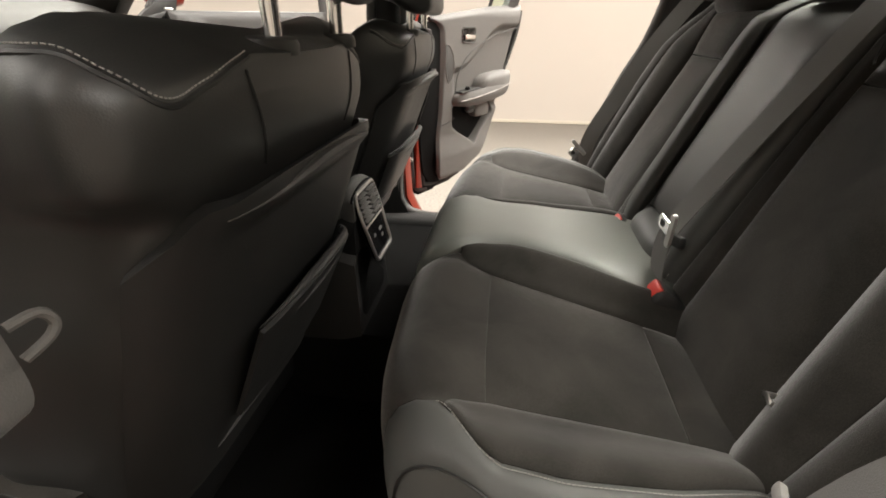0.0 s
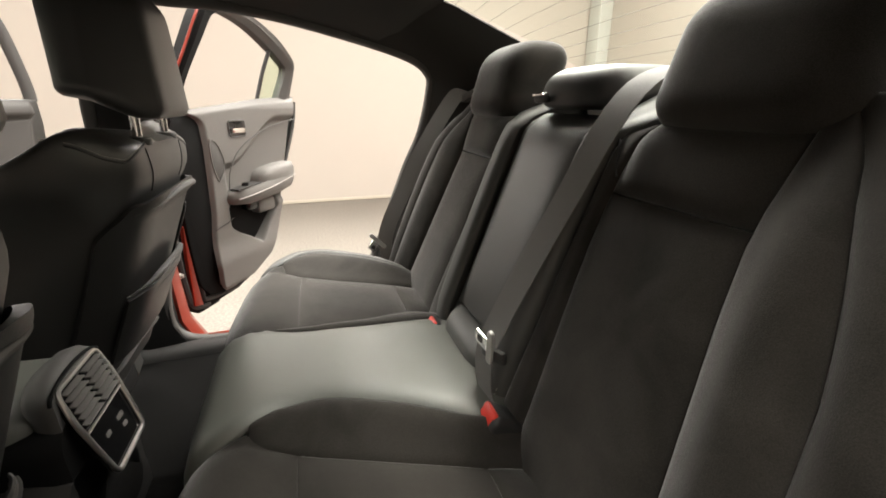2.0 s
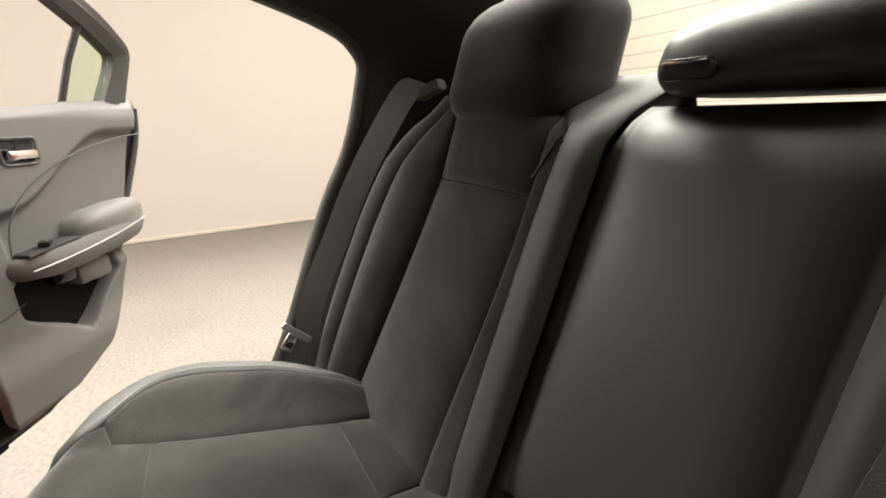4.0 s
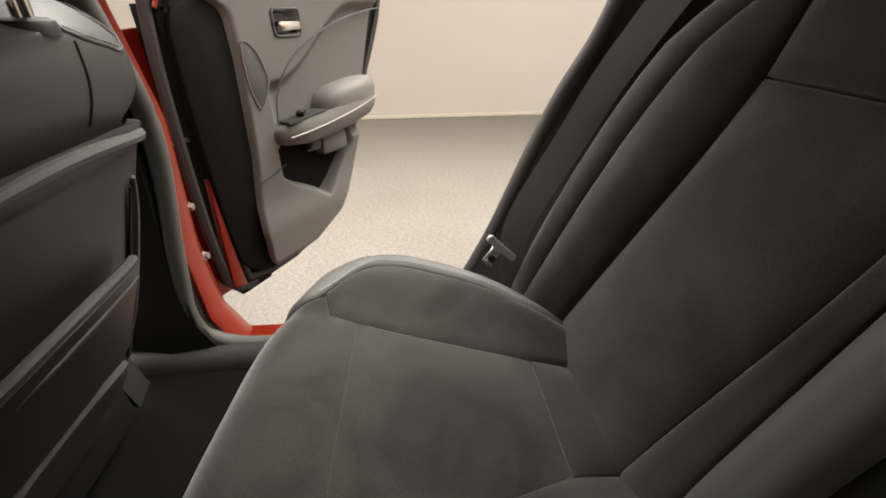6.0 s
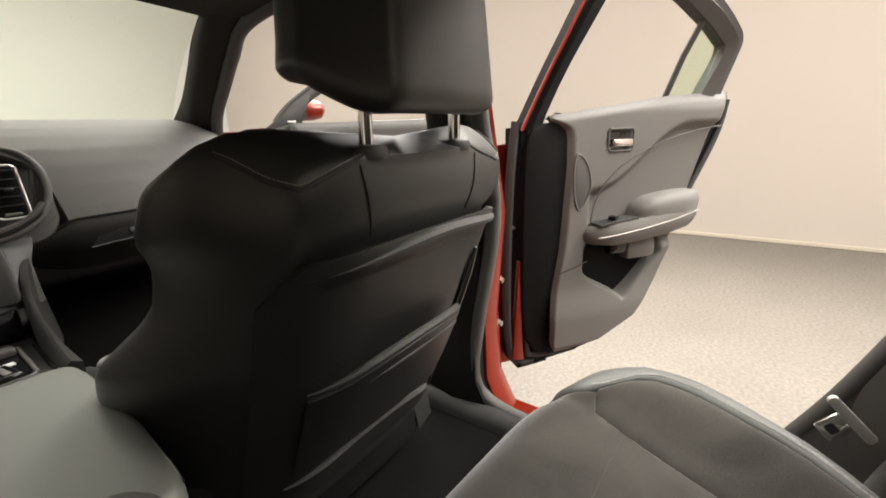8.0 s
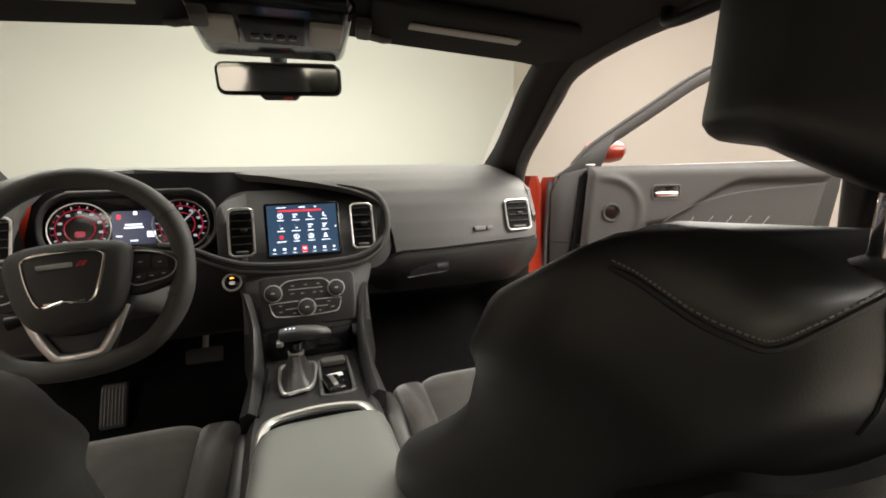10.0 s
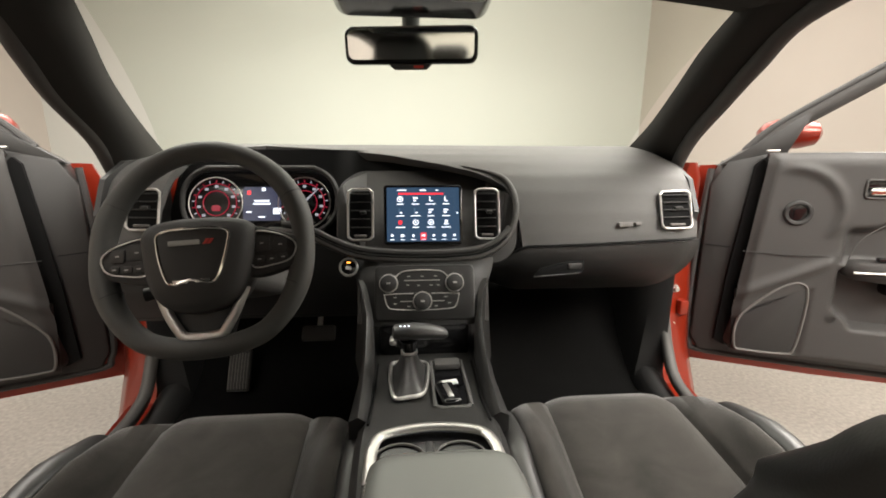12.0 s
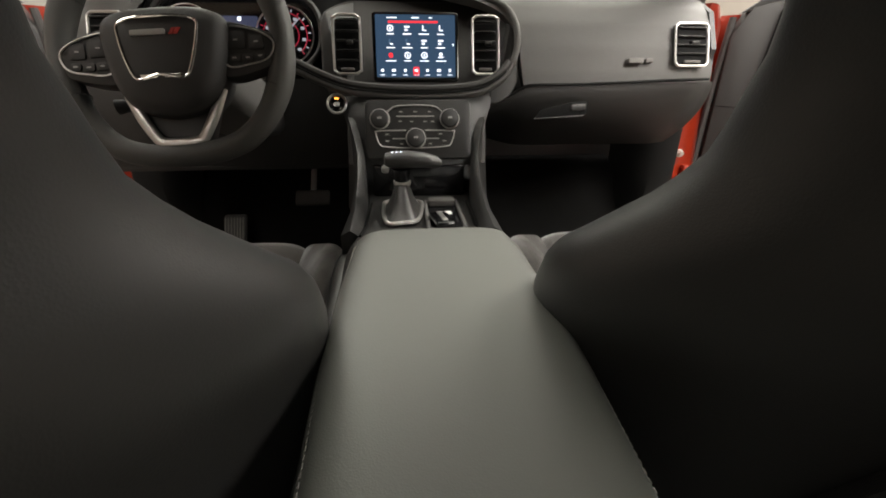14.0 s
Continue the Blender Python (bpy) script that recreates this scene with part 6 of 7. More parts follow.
part("tray_shelf", rbox((0.045, 0.815, 0.652), (0.054, 0.03, 0.014), 0.004), PLASTIC, tray)
fob = thing("key_fob", "black and silver key fob lying in the tray", "key fob", (0.038, 0.7, 0.645))
part("fob_body", rbox((0.038, 0.7, 0.652), (0.036, 0.066, 0.013), 0.006, turn_deg(0, 0, 12), 3), GLOSS_BLACK, fob)
part("fob_stripe", rbox((0.038, 0.7, 0.6592), (0.01, 0.045, 0.003), 0.001, turn_deg(0, 0, 12)), SATIN, fob, "silver stripe")
part("fob_ring", tube([(0.034 + 0.012 * math.cos(k / 16 * math.tau), 0.742 + 0.009 * math.sin(k / 16 * math.tau), 0.649) for k in range(16)], 0.002, 6, True), CHROME, fob)
part("fob_tag", rbox((0.045, 0.742, 0.651), (0.03, 0.016, 0.003), 0.001, turn_deg(0, 0, 10)), LABEL_WHITE, fob, "white paper tag")

# ---- rear air vent on the console ----
rv = thing("rear_air_vent", "console-end air vent with silver rim and control plate", "air vent", (0, 0.02, 0.58))
rvp = on_plane((-0.003, 0.012, 0.686), (1, 0, 0), (0, 0.24, 0.97))
part("housing", loft([[Vector((x * s, y, z)) for x, z in rounded(0.18, 0.23, 0.03, 4, 0.0, 0.595)] for s, y in ((1.0, 0.08), (0.98, 0.035), (0.9, 0.02))]), DEEP_BLACK, rv, "black housing")
part("hood", loft([[Vector((-0.003 + hw * math.copysign(abs(math.cos(t)) ** 0.7, math.cos(t)), y, z + h * math.sin(t))) for t in [j / 24 * math.pi for j in range(25)]] + [Vector((-0.003 - hw, y, z - 0.09)), Vector((-0.003 + hw, y, z - 0.09))] for hw, y, z, h in ((0.05, 0.06, 0.735, 0.028), (0.06, 0.048, 0.738, 0.034), (0.065, 0.036, 0.74, 0.034), (0.066, 0.028, 0.742, 0.026), (0.064, 0.021, 0.742, 0.016))]), DASH_PAD, rv, "grey moulded hood over the vent", angle=60)
part("hood_groove", tube([Vector((-0.003 + 0.066 * math.cos(t), 0.023, 0.745 + 0.02 * math.sin(t))) for t in [j / 24 * math.pi for j in range(25)]], 0.0025, 6), DEEP_BLACK, rv)
outl = []
corners = [(-0.053, 0.07), (0.053, 0.07), (0.058, 0.022), (0.049, -0.076), (-0.049, -0.076), (-0.058, 0.022)]
for k, c in enumerate(corners):
    before, at, after = Vector(corners[k - 1]), Vector(c), Vector(corners[(k + 1) % 6])
    a, b = at + (before - at).normalized() * 0.012, at + (after - at).normalized() * 0.012
    outl += [tuple(a.lerp(at, t).lerp(at.lerp(b, t), t)) for t in (0, 0.25, 0.5, 0.75, 1)]
part("rim", tube([Vector(rvp(a, b, 0.008)) for a, b in outl], 0.0035, 8, True), SATIN, rv, "satin silver rim")
part("plate", slab(outl, lambda a, b, c: rvp(a, b, c), 0.006), GLOSS_BLACK, rv, "gloss black plate")
part("vent_divider", tube([Vector(rvp(-0.052, -0.001, 0.008)), Vector(rvp(0.052, -0.001, 0.008))], 0.0022, 6), SATIN, rv)
for cx in (-0.026, 0.026):
    for k in range(6):
        part("louvre", rbox(rvp(cx, 0.06 - k * 0.0098, 0.0105), (0.045, 0.009, 0.0022), 0.0008, turn_deg(5, 0, 0)), PLASTIC_GREY, rv)
    part("vent_opening", slab(rounded(0.046, 0.058, 0.004, 3, cx, 0.035), lambda a, b, c: rvp(a, b, c + 0.006), 0.0008), DEEP_BLACK, rv, "black vent opening")
for cx, cz, w in ((-0.02, -0.03, 0.012), (0.018, -0.03, 0.018), (0.018, -0.045, 0.012)):
    part("control_mark", slab(rounded(w, 0.007, 0.002, 2, cx, cz), lambda a, b, c: rvp(a, b, c + 0.006), 0.0012), PLASTIC_GREY, rv)

# ---- roof fittings ----
mi = thing("interior_mirror", "black-framed interior mirror on the windscreen", "mirror", (-0.02, 0.96, 1.3))
mp = on_plane((-0.023, 0.9, 1.3), (0.99, -0.14, 0.0), (-0.02, -0.14, 0.98))
part("shell", slab(rounded(0.268, 0.07, 0.018, 5), lambda a, b, c: mp(a, b, c - 0.03), 0.03, 0.006, 3), GLOSS_BLACK, mi, "black mirror shell")
part("chin", slab([(-0.045, -0.034), (0.045, -0.034), (0.032, -0.045), (-0.032, -0.045)], lambda a, b, c: mp(a - 0.003, b, c - 0.02), 0.02, 0.003), PLASTIC_DARK, mi)
part("glass", slab(rounded(0.252, 0.056, 0.013, 5), lambda a, b, c: mp(a, b + 0.002, c), 0.0015), MIRROR, mi, "mirror glass", smooth=False)
part("lamp_bar", slab(rounded(0.02, 0.005, 0.001, 2, 0.015, -0.04), lambda a, b, c: mp(a, b, c), 0.002), LABEL_RED, mi)
part("stem", tube([(-0.022, 0.93, 1.31), (-0.022, 0.945, 1.34), (-0.022, 0.93, 1.37)], 0.018, 10), PLASTIC_DARK, mi)
oc = thing("overhead_console", "dark overhead console with two pale reading lamps", "overhead console", (-0.02, 0.66, 1.36))
part("body", rbox((-0.02, 0.69, 1.352), (0.262, 0.24, 0.05), 0.022, turn_deg(-6, 0, 0), 4), GLOSS_BLACK, oc)
for cx in (-0.105, 0.065):
    part("reading_lamp", rbox((cx, 0.665, 1.326), (0.055, 0.09, 0.012), 0.005, turn_deg(-6, 0, 0)), VISOR_LAMP, oc, "pale reading lamp lens")
part("switch_plate", rbox((-0.02, 0.665, 1.3262), (0.1, 0.08, 0.01), 0.004, turn_deg(-6, 0, 0)), PLASTIC_DARK, oc)
for k in range(4):
    part("switch", rbox((-0.05 + k * 0.02, 0.67, 1.3205), (0.014, 0.02, 0.006), 0.002, turn_deg(-6, 0, 0)), GLOSS_BLACK, oc)
for sg in (1, -1):
    vi = thing("sun_visor", "dark cloth sun visor folded against the headliner", "sun visor", (sg * 0.32, 0.6, 1.33), "sun visors")
    vm = turn_deg(-4, sg * 5, -sg * 6)
    part("visor_panel", rbox((sg * 0.315, 0.6, 1.332), (0.36, 0.16, 0.02), 0.009, vm, 3), HEADLINER, vi)
    part("mirror_cover", rbox((sg * 0.295, 0.575, 1.3215), (0.2, 0.022, 0.004), 0.002, vm), VISOR_LAMP, vi, "pale vanity mirror strip")
    part("clip", rbox((sg * 0.125, 0.62, 1.33), (0.026, 0.05, 0.022), 0.006, vm), PLASTIC_GREY, vi, "grey visor clip")
    part("pivot_arm", tube([(sg * 0.135, 0.645, 1.328), (sg * 0.165, 0.66, 1.326), (sg * 0.18, 0.665, 1.33)], 0.006, 8), PLASTIC_GREY, vi)
    gh = thing("grab_handle", "dark plastic grab handle on the roof rail", "grab handle", (sg * 0.56, 0.3, 1.32), "grab handles")
    part("grip", tube(catmull([(sg * 0.56, 0.2, 1.335), (sg * 0.545, 0.22, 1.305), (sg * 0.54, 0.3, 1.297), (sg * 0.545, 0.38, 1.302), (sg * 0.56, 0.4, 1.332)], 30), 0.009, 10), PLASTIC_DARK, gh)


# ---- doors ----
def door_frame(o, d, nrm):
    """Maps (s, z, out): along the door from its hinge, height, and towards the cabin."""
    o, d, nrm = Vector((*o, 0)), Vector((*d, 0)).normalized(), Vector((*nrm, 0)).normalized()
    return lambda s, z, out=0.0: o + d * s + nrm * out + Vector((0, 0, z))


def field(D, left, right, z0, z1, relief, ns, nz, thick=0.025, top=None, flip=False):
    def f(u, v):
        u = 1 - u if flip else u
        zt = z1
        z = lerp(z0, zt, v)
        s = lerp(left(z), right(z), u)
        if top is not None:
            z = lerp(z0, top(s), v)
            s = lerp(left(z), right(z), u)
        e = min(u, 1 - u, v, 1 - v)
        edge = -0.014 * (1 - smooth01(e / 0.03))
        return D(s, z, relief(s, z) + edge)
    return sheet(f, ns, nz, thick)


def rear_door(o, d, nrm):
    D = door_frame(o, d, nrm)
    door = thing("rear_door", "open rear car door with grey inner trim and orange-red paint", "car door", D(0.35, 0.42), kind="")
    # edges of the inner trim by height
    left = eased([0.42, 0.45, 0.537, 0.63, 0.72, 0.842, 0.945, 1.02, 1.04, 1.052, 1.06, 1.13], [0.15, 0.13, 0.128, 0.145, 0.16, 0.168, 0.174, 0.172, 0.162, 0.14, 0.118, 0.118], 0.008)
    right = lambda z: interp(z, [0.43, 0.445, 0.5, 0.6, 0.72, 0.85, 0.95, 1.12], [0.2, 0.29, 0.41, 0.495, 0.555, 0.605, 0.64, 0.705])

    def relief(s, z):
        r = 0.012 * smooth01((1.12 - z) / 0.05)
        # scooped field behind the armrest
        scoop = bump(s, 0.26, 0.8, 0.03) * bump(z, 0.72, 0.86 + 0.16 * smooth01((s - 0.26) / 0.3), 0.03)
        r -= 0.022 * scoop
        # map pocket under the armrest
        cut = 0.245 + 0.14 * smooth01((0.66 - z) / 0.12)
        r -= 0.055 * bump(s, cut, 0.47 + 0.1 * (z - 0.55), 0.018) * bump(z, 0.555 + 0.14 * smooth01((s - 0.33) / 0.2), 0.715, 0.015)
        # lower lip of the pocket
        r += 0.018 * smooth01((0.62 - z) / 0.1)
        # recess of the inner handle
        r -= 0.02 * bump(s, 0.288, 0.35, 0.006) * bump(z, 0.985, 1.025, 0.006)
        return r
    part("trim_panel", field(D, left, right, 0.425, 1.124, relief, 90, 130, 0.03, lambda s: interp(s, [0.11, 0.312, 0.482, 0.68], [1.07, 1.092, 1.112, 1.122])), PLASTIC_GREY, door, "grey moulded inner trim", angle=60)
    # load-bearing frame and outer skin
    body = [(0.045, 0.4), (0.06, 0.37), (0.25, 0.385), (0.4, 0.45), (0.52, 0.62), (0.62, 0.82), (0.71, 1.0), (0.73, 1.115), (0.14, 1.05), (0.055, 1.04)]
    part("inner_frame", slab(body, lambda a, b, c: D(a, b, c - 0.1), 0.075, 0.012), DEEP_BLACK, door, "black inner door frame", angle=30)
    # The hinge face's shade is given by a black colour, not by lighting.
    part("hinge_face", slab([(0.04, 0.4), (0.055, 0.366), (0.15, 0.372), (0.15, 1.052), (0.05, 1.045)], lambda a, b, c: D(a, b, c - 0.104), 0.082, 0.012), DEEP_BLACK, door, "hinge face coloured black for its shade", angle=30)
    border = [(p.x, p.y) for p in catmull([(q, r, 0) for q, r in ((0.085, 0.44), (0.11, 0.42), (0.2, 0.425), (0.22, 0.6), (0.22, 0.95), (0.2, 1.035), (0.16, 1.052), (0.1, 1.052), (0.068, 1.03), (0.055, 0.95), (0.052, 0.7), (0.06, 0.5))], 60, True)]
    part("edge_panel", slab(border, lambda a, b, c: D(a, b, c - 0.034), 0.03, 0.008), DEEP_BLACK, door, "black plastic panel between paint and trim", angle=40)
    part("edge_seal", tube(catmull([D(0.04, 1.06, -0.028), D(0.026, 0.92, -0.028), D(0.018, 0.7, -0.028), D(0.02, 0.5, -0.028), D(0.04, 0.405, -0.028), D(0.1, 0.385, -0.028)], 40), 0.012, 8), RUBBER, door, "dark rubber edge seal")
    skin = [(-0.01, 0.37), (0.02, 0.345), (0.26, 0.355), (0.42, 0.42), (0.55, 0.6), (0.65, 0.8), (0.735, 1.0), (0.74, 1.07), (0.0, 1.0)]
    part("outer_skin", slab(skin, lambda a, b, c: D(a, b, -0.105 - c), 0.03, 0.015), RED_PAINT, door, "orange-red painted outer skin", angle=30)
    part("edge_strip", slab([(0.03, 0.41), (0.066, 0.4), (0.054, 0.55), (0.05, 0.7), (0.045, 0.7), (0.036, 0.55)], lambda a, b, c: D(a, b, c - 0.026), 0.014, 0.003), RED_PAINT, door, "painted edge of the door frame")
    part("weather_strip", tube([D(s, z, -0.02) for s, z in [(p.x, p.y) for p in catmull([(0.075, 1.04, 0), (0.07, 0.7, 0), (0.075, 0.45, 0), (0.1, 0.41, 0), (0.25, 0.41, 0), (0.38, 0.47, 0), (0.5, 0.64, 0), (0.6, 0.83, 0), (0.69, 1.0, 0), (0.715, 1.1, 0)], 70)]], 0.009, 8), RUBBER, door, "rubber weather strip")
    # window frame
    lean = lambda z: -0.012 + 0.05 * smooth01((z - 1.05) / 0.34)
    outer = catmull([(0.045, 1.04, 0), (0.075, 1.1, 0), (0.125, 1.21, 0), (0.192, 1.35, 0), (0.235, 1.4, 0), (0.3, 1.414, 0), (0.43, 1.402, 0), (0.572, 1.348, 0), (0.664, 1.288, 0), (0.697, 1.253, 0), (0.696, 1.21, 0), (0.675, 1.11, 0)], 90)
    inner = catmull([(0.105, 1.04, 0), (0.13, 1.1, 0), (0.183, 1.215, 0), (0.255, 1.345, 0), (0.285, 1.375, 0), (0.322, 1.384, 0), (0.43, 1.355, 0), (0.552, 1.295, 0), (0.624, 1.251, 0), (0.646, 1.231, 0), (0.639, 1.19, 0), (0.605, 1.11, 0)], 90)
    ribs = []
    for a, b in zip(inner, outer):
        q = a.lerp(b, 0.55)
        r = a.lerp(b, 0.7)
        ribs.append([D(a.x, a.y, lean(a.y) - 0.006), D(q.x, q.y, lean(q.y) + 0.006), D(r.x, r.y, lean(r.y) - 0.004), D(b.x, b.y, lean(b.y) - 0.002), D(b.x, b.y, lean(b.y) - 0.04), D(a.x, a.y, lean(a.y) - 0.04)])
    part("front_frame", loft(ribs[:36]), DEEP_BLACK, door, "black window frame upright", angle=30)
    part("window_frame", loft(ribs[35:]), PLASTIC, door, "dark grey window frame", angle=30)
    part("frame_paint", tube([D(p.x + 0.003, p.y - 0.002, lean(p.y) - 0.001) for p in outer[:34]], 0.0042, 8), RED_PAINT, door, "thin painted line of the window frame")
    part("divider", tube([D(0.487, 1.09, lean(1.09) - 0.018), D(0.523, 1.21, lean(1.21) - 0.018), D(0.557, 1.295, lean(1.295) - 0.018)], 0.008, 8), RUBBER, door, "black window divider")
    pane = part("quarter_glass", slab([(0.49, 1.1), (0.562, 1.293), (0.648, 1.241), (0.612, 1.1)], lambda a, b, c: D(a, b, lean(b) + c - 0.025), 0.004), TINT, door, "green tinted quarter glass", smooth=False)
    pane.visible_shadow = False
    # armrest with switch plate
    loops = []
    for s, z0, z1, out in ((0.225, 0.745, 0.765, 0.012), (0.24, 0.735, 0.782, 0.04), (0.3, 0.728, 0.79, 0.058), (0.38, 0.732, 0.797, 0.064), (0.48, 0.742, 0.81, 0.062), (0.56, 0.755, 0.822, 0.052), (0.598, 0.765, 0.825, 0.03), (0.607, 0.775, 0.82, 0.012)):
        loops.append([D(s, lerp(z0, z1, b), a) for a, b in ((-0.02, 0.0), (out * 0.7, 0.0), (out, 0.35), (out, 0.7), (out * 0.85, 1.0), (-0.02, 1.0))])
    arm = part("armrest", loft(loops), PLASTIC_GREY, door, "grey padded armrest", angle=50)
    loops = []
    for s, zt, out in ((0.375, 0.8, 0.03), (0.39, 0.832, 0.052), (0.43, 0.848, 0.06), (0.52, 0.858, 0.06), (0.58, 0.858, 0.048), (0.605, 0.845, 0.02)):
        loops.append([D(s, z, a) for a, z in ((-0.03, 0.79), (out * 0.9, 0.79), (out, lerp(0.8, zt, 0.6)), (out * 0.75, zt), (-0.03, zt))])
    part("armrest_pad", loft(loops), PLASTIC_GREY, arm, "soft grey armrest pad", angle=60)
    part("switch_plate", slab([(0.25, 0.0), (0.36, 0.0), (0.37, 0.045), (0.25, 0.04)], lambda a, b, c: D(a, 0.786 + 0.1 * (a - 0.25) + c, b + 0.008), 0.006, 0.002), PLASTIC_DARK, arm, "black switch plate")
    part("window_switch", rbox(D(0.305, 0.803, 0.03), (0.028, 0.022, 0.012), 0.003), GLOSS_BLACK, arm)
    part("switch_rim", rbox(D(0.308, 0.809, 0.035), (0.014, 0.008, 0.004), 0.001), CHROME, arm, "bright switch lip")
    part("silver_strip", tube([D(lerp(0.245, 0.588, k / 16), 0.757 + 0.045 * (k / 16) ** 1.2, 0.062 * math.sin(math.pi * min(1, 0.22 + k / 16 * 0.62)) ** 0.5 + 0.002) for k in range(17)], 0.0019, 8), SILVER_PAINT, arm, "satin silver strip")
    part("pull_cup", rbox(D(0.42, 0.7, -0.002), (0.1, 0.05, 0.06), 0.015, Matrix.Rotation(math.atan2(d[1], d[0]), 3, "Z")), PLASTIC_GREY, arm)
    # Solid black block: the shadow under the armrest, given by its colour.
    part("pull_shadow_cup", rbox(D(0.345, 0.712, 0.0), (0.06, 0.04, 0.04), 0.012, Matrix.Rotation(math.atan2(d[1], d[0]), 3, "Z")), GLOSS_BLACK, arm, "black block in place of the pull cup")
    # inner handle and grille
    rot = Matrix.Rotation(math.atan2(d[1], d[0]), 3, "Z")
    part("handle_frame", tube([D(p.x, p.y, 0.013) for p in catmull([(*q, 0) for q in rounded(0.078, 0.056, 0.01, 3, 0.325, 1.005)], 40, True)], 0.003, 6, True), PLASTIC, door)
    part("door_handle", rbox(D(0.33, 0.998, 0.014), (0.062, 0.012, 0.02), 0.005, rot), CHROME, door, "bright chrome inner handle")
    part("handle_well", rbox(D(0.312, 1.012, -0.004), (0.04, 0.01, 0.03), 0.003, rot), GLOSS_BLACK, door)
    gr = [(p.x, p.y) for p in catmull([(0.192, 0.97, 0), (0.222, 0.955, 0), (0.24, 0.9, 0), (0.23, 0.86, 0), (0.205, 0.83, 0), (0.188, 0.89, 0)], 36, True)]
    part("speaker_grille", slab(gr, lambda a, b, c: D(a, b, c + 0.004), 0.009, 0.002), PLASTIC, door, "dark speaker grille")
    part("grille_rim", tube([D(a, b, 0.013) for a, b in gr], 0.0025, 6, True), PLASTIC_GREY, door)
    part("lower_seam", tube([D(0.15, 0.66, 0.016), D(0.2, 0.672, 0.018), D(0.24, 0.685, 0.016)], 0.0015, 5), PLASTIC_DARK, door)
    arcpts = [D(p.x, p.y, 0.0135) for p in catmull([(0.243, 0.78, 0), (0.262, 0.86, 0), (0.33, 0.935, 0), (0.45, 0.99, 0), (0.58, 1.02, 0), (0.67, 1.03, 0)], 40)]
    part("style_line", tube(arcpts, 0.0018, 6), PLASTIC, door)
    part("check_strap", tube([D(-0.03, 0.79, -0.03), D(0.02, 0.79, -0.04), D(0.08, 0.785, -0.05)], 0.01, 8, flat=0.5), STEEL, door, "steel check strap")
    return door


rear_door((0.9, 0.136), (0.81, -0.59), (-0.59, -0.81))


def front_door(sg):
    o, d, nrm = (sg * 1.047 - 0.018, 1.224), (sg * 0.92, -0.39), (-sg * 0.39, -0.92)
    D = door_frame(o, d, nrm)
    door = thing("front_door", "open front car door with grey inner trim and orange-red paint", "car door", D(0.35, 0.42), "", "")
    tagged(door, group="front doors")
    left = lambda z: interp(z, [0.44, 0.6, 1.09], [0.012, 0.0, 0.035])
    right = lambda z: interp(z, [0.44, 0.6, 1.0, 1.11], [0.82, 0.86, 0.93, 0.93])

    def relief(s, z):
        r = 0.008 * smooth01((1.1 - z) / 0.04)
        r -= 0.03 * bump(s, 0.275, 1.2, 0.03) * bump(z, 0.795, 0.86 + 0.16 * smooth01((s - 0.28) / 0.35), 0.03)
        r -= 0.045 * bump(s, 0.27 + 0.05 * smooth01((0.64 - z) / 0.06), 0.8, 0.02) * bump(z, 0.585, 0.745, 0.02)
        r += 0.012 * math.exp(-((z - 0.66 - 0.55 * (s - 0.02)) / 0.018) ** 2) * bump(s, 0.0, 0.22, 0.03)
        r -= 0.008 * bump(s, 0.02, 0.19, 0.012) * bump(z, 0.47, 0.56 + 0.7 * max(0.0, s - 0.02), 0.012)
        r += 0.01 * math.exp(-((math.hypot(s - 0.1, (z - 0.92) * 1.0) - 0.135) / 0.014) ** 2) * smooth01((s - 0.05) / 0.08) * smooth01((z - 0.84) / 0.05)
        r -= 0.022 * bump(s, 0.285, 0.345, 0.006) * bump(z, 0.985, 1.012, 0.006)
        return r
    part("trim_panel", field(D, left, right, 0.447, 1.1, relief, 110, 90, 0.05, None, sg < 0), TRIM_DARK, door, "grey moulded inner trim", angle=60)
    body = [(-0.1, 0.47), (-0.07, 0.42), (0.3, 0.415), (0.85, 0.42), (0.95, 0.6), (1.0, 1.0), (1.0, 1.11), (0.05, 1.1), (-0.06, 1.075), (-0.1, 1.0)]
    part("inner_frame", slab(body, lambda a, b, c: D(a, b, c - 0.12), 0.07, 0.012), PLASTIC_MID, door, "dark grey inner door frame", angle=30)
    # Black strip put in for the shade on the trim panel's step.
    part("step_shade", slab([(-0.03, 0.47), (0.0, 0.455), (0.04, 0.455), (0.04, 1.07), (0.03, 1.08), (0.012, 1.06), (-0.02, 0.7)], lambda a, b, c: D(a, b, c - 0.055), 0.02), DEEP_BLACK, door, "black strip for the shaded step beside the trim")
    part("frame_seam", tube([D(-0.098, 0.8, -0.049), D(-0.02, 0.795, -0.049)], 0.0012, 5), DEEP_BLACK, door)
    part("weather_strip", tube([D(p.x, p.y, -0.07) for p in catmull([(-0.1, 1.05, 0), (-0.112, 0.8, 0), (-0.11, 0.52, 0), (-0.095, 0.44, 0), (-0.06, 0.412, 0), (0.2, 0.405, 0), (0.6, 0.405, 0), (0.84, 0.41, 0)], 60)], 0.01, 8), RUBBER, door, "rubber weather strip")
    skin = [(-0.16, 0.4), (-0.13, 0.352), (0.3, 0.348), (0.88, 0.36), (0.98, 0.6), (1.03, 1.0), (1.03, 1.11), (-0.12, 1.06), (-0.16, 0.95)]
    part("outer_skin", slab(skin, lambda a, b, c: D(a, b, -0.125 - c), 0.03, 0.012), RED_PAINT, door, "orange-red painted outer skin", angle=30)
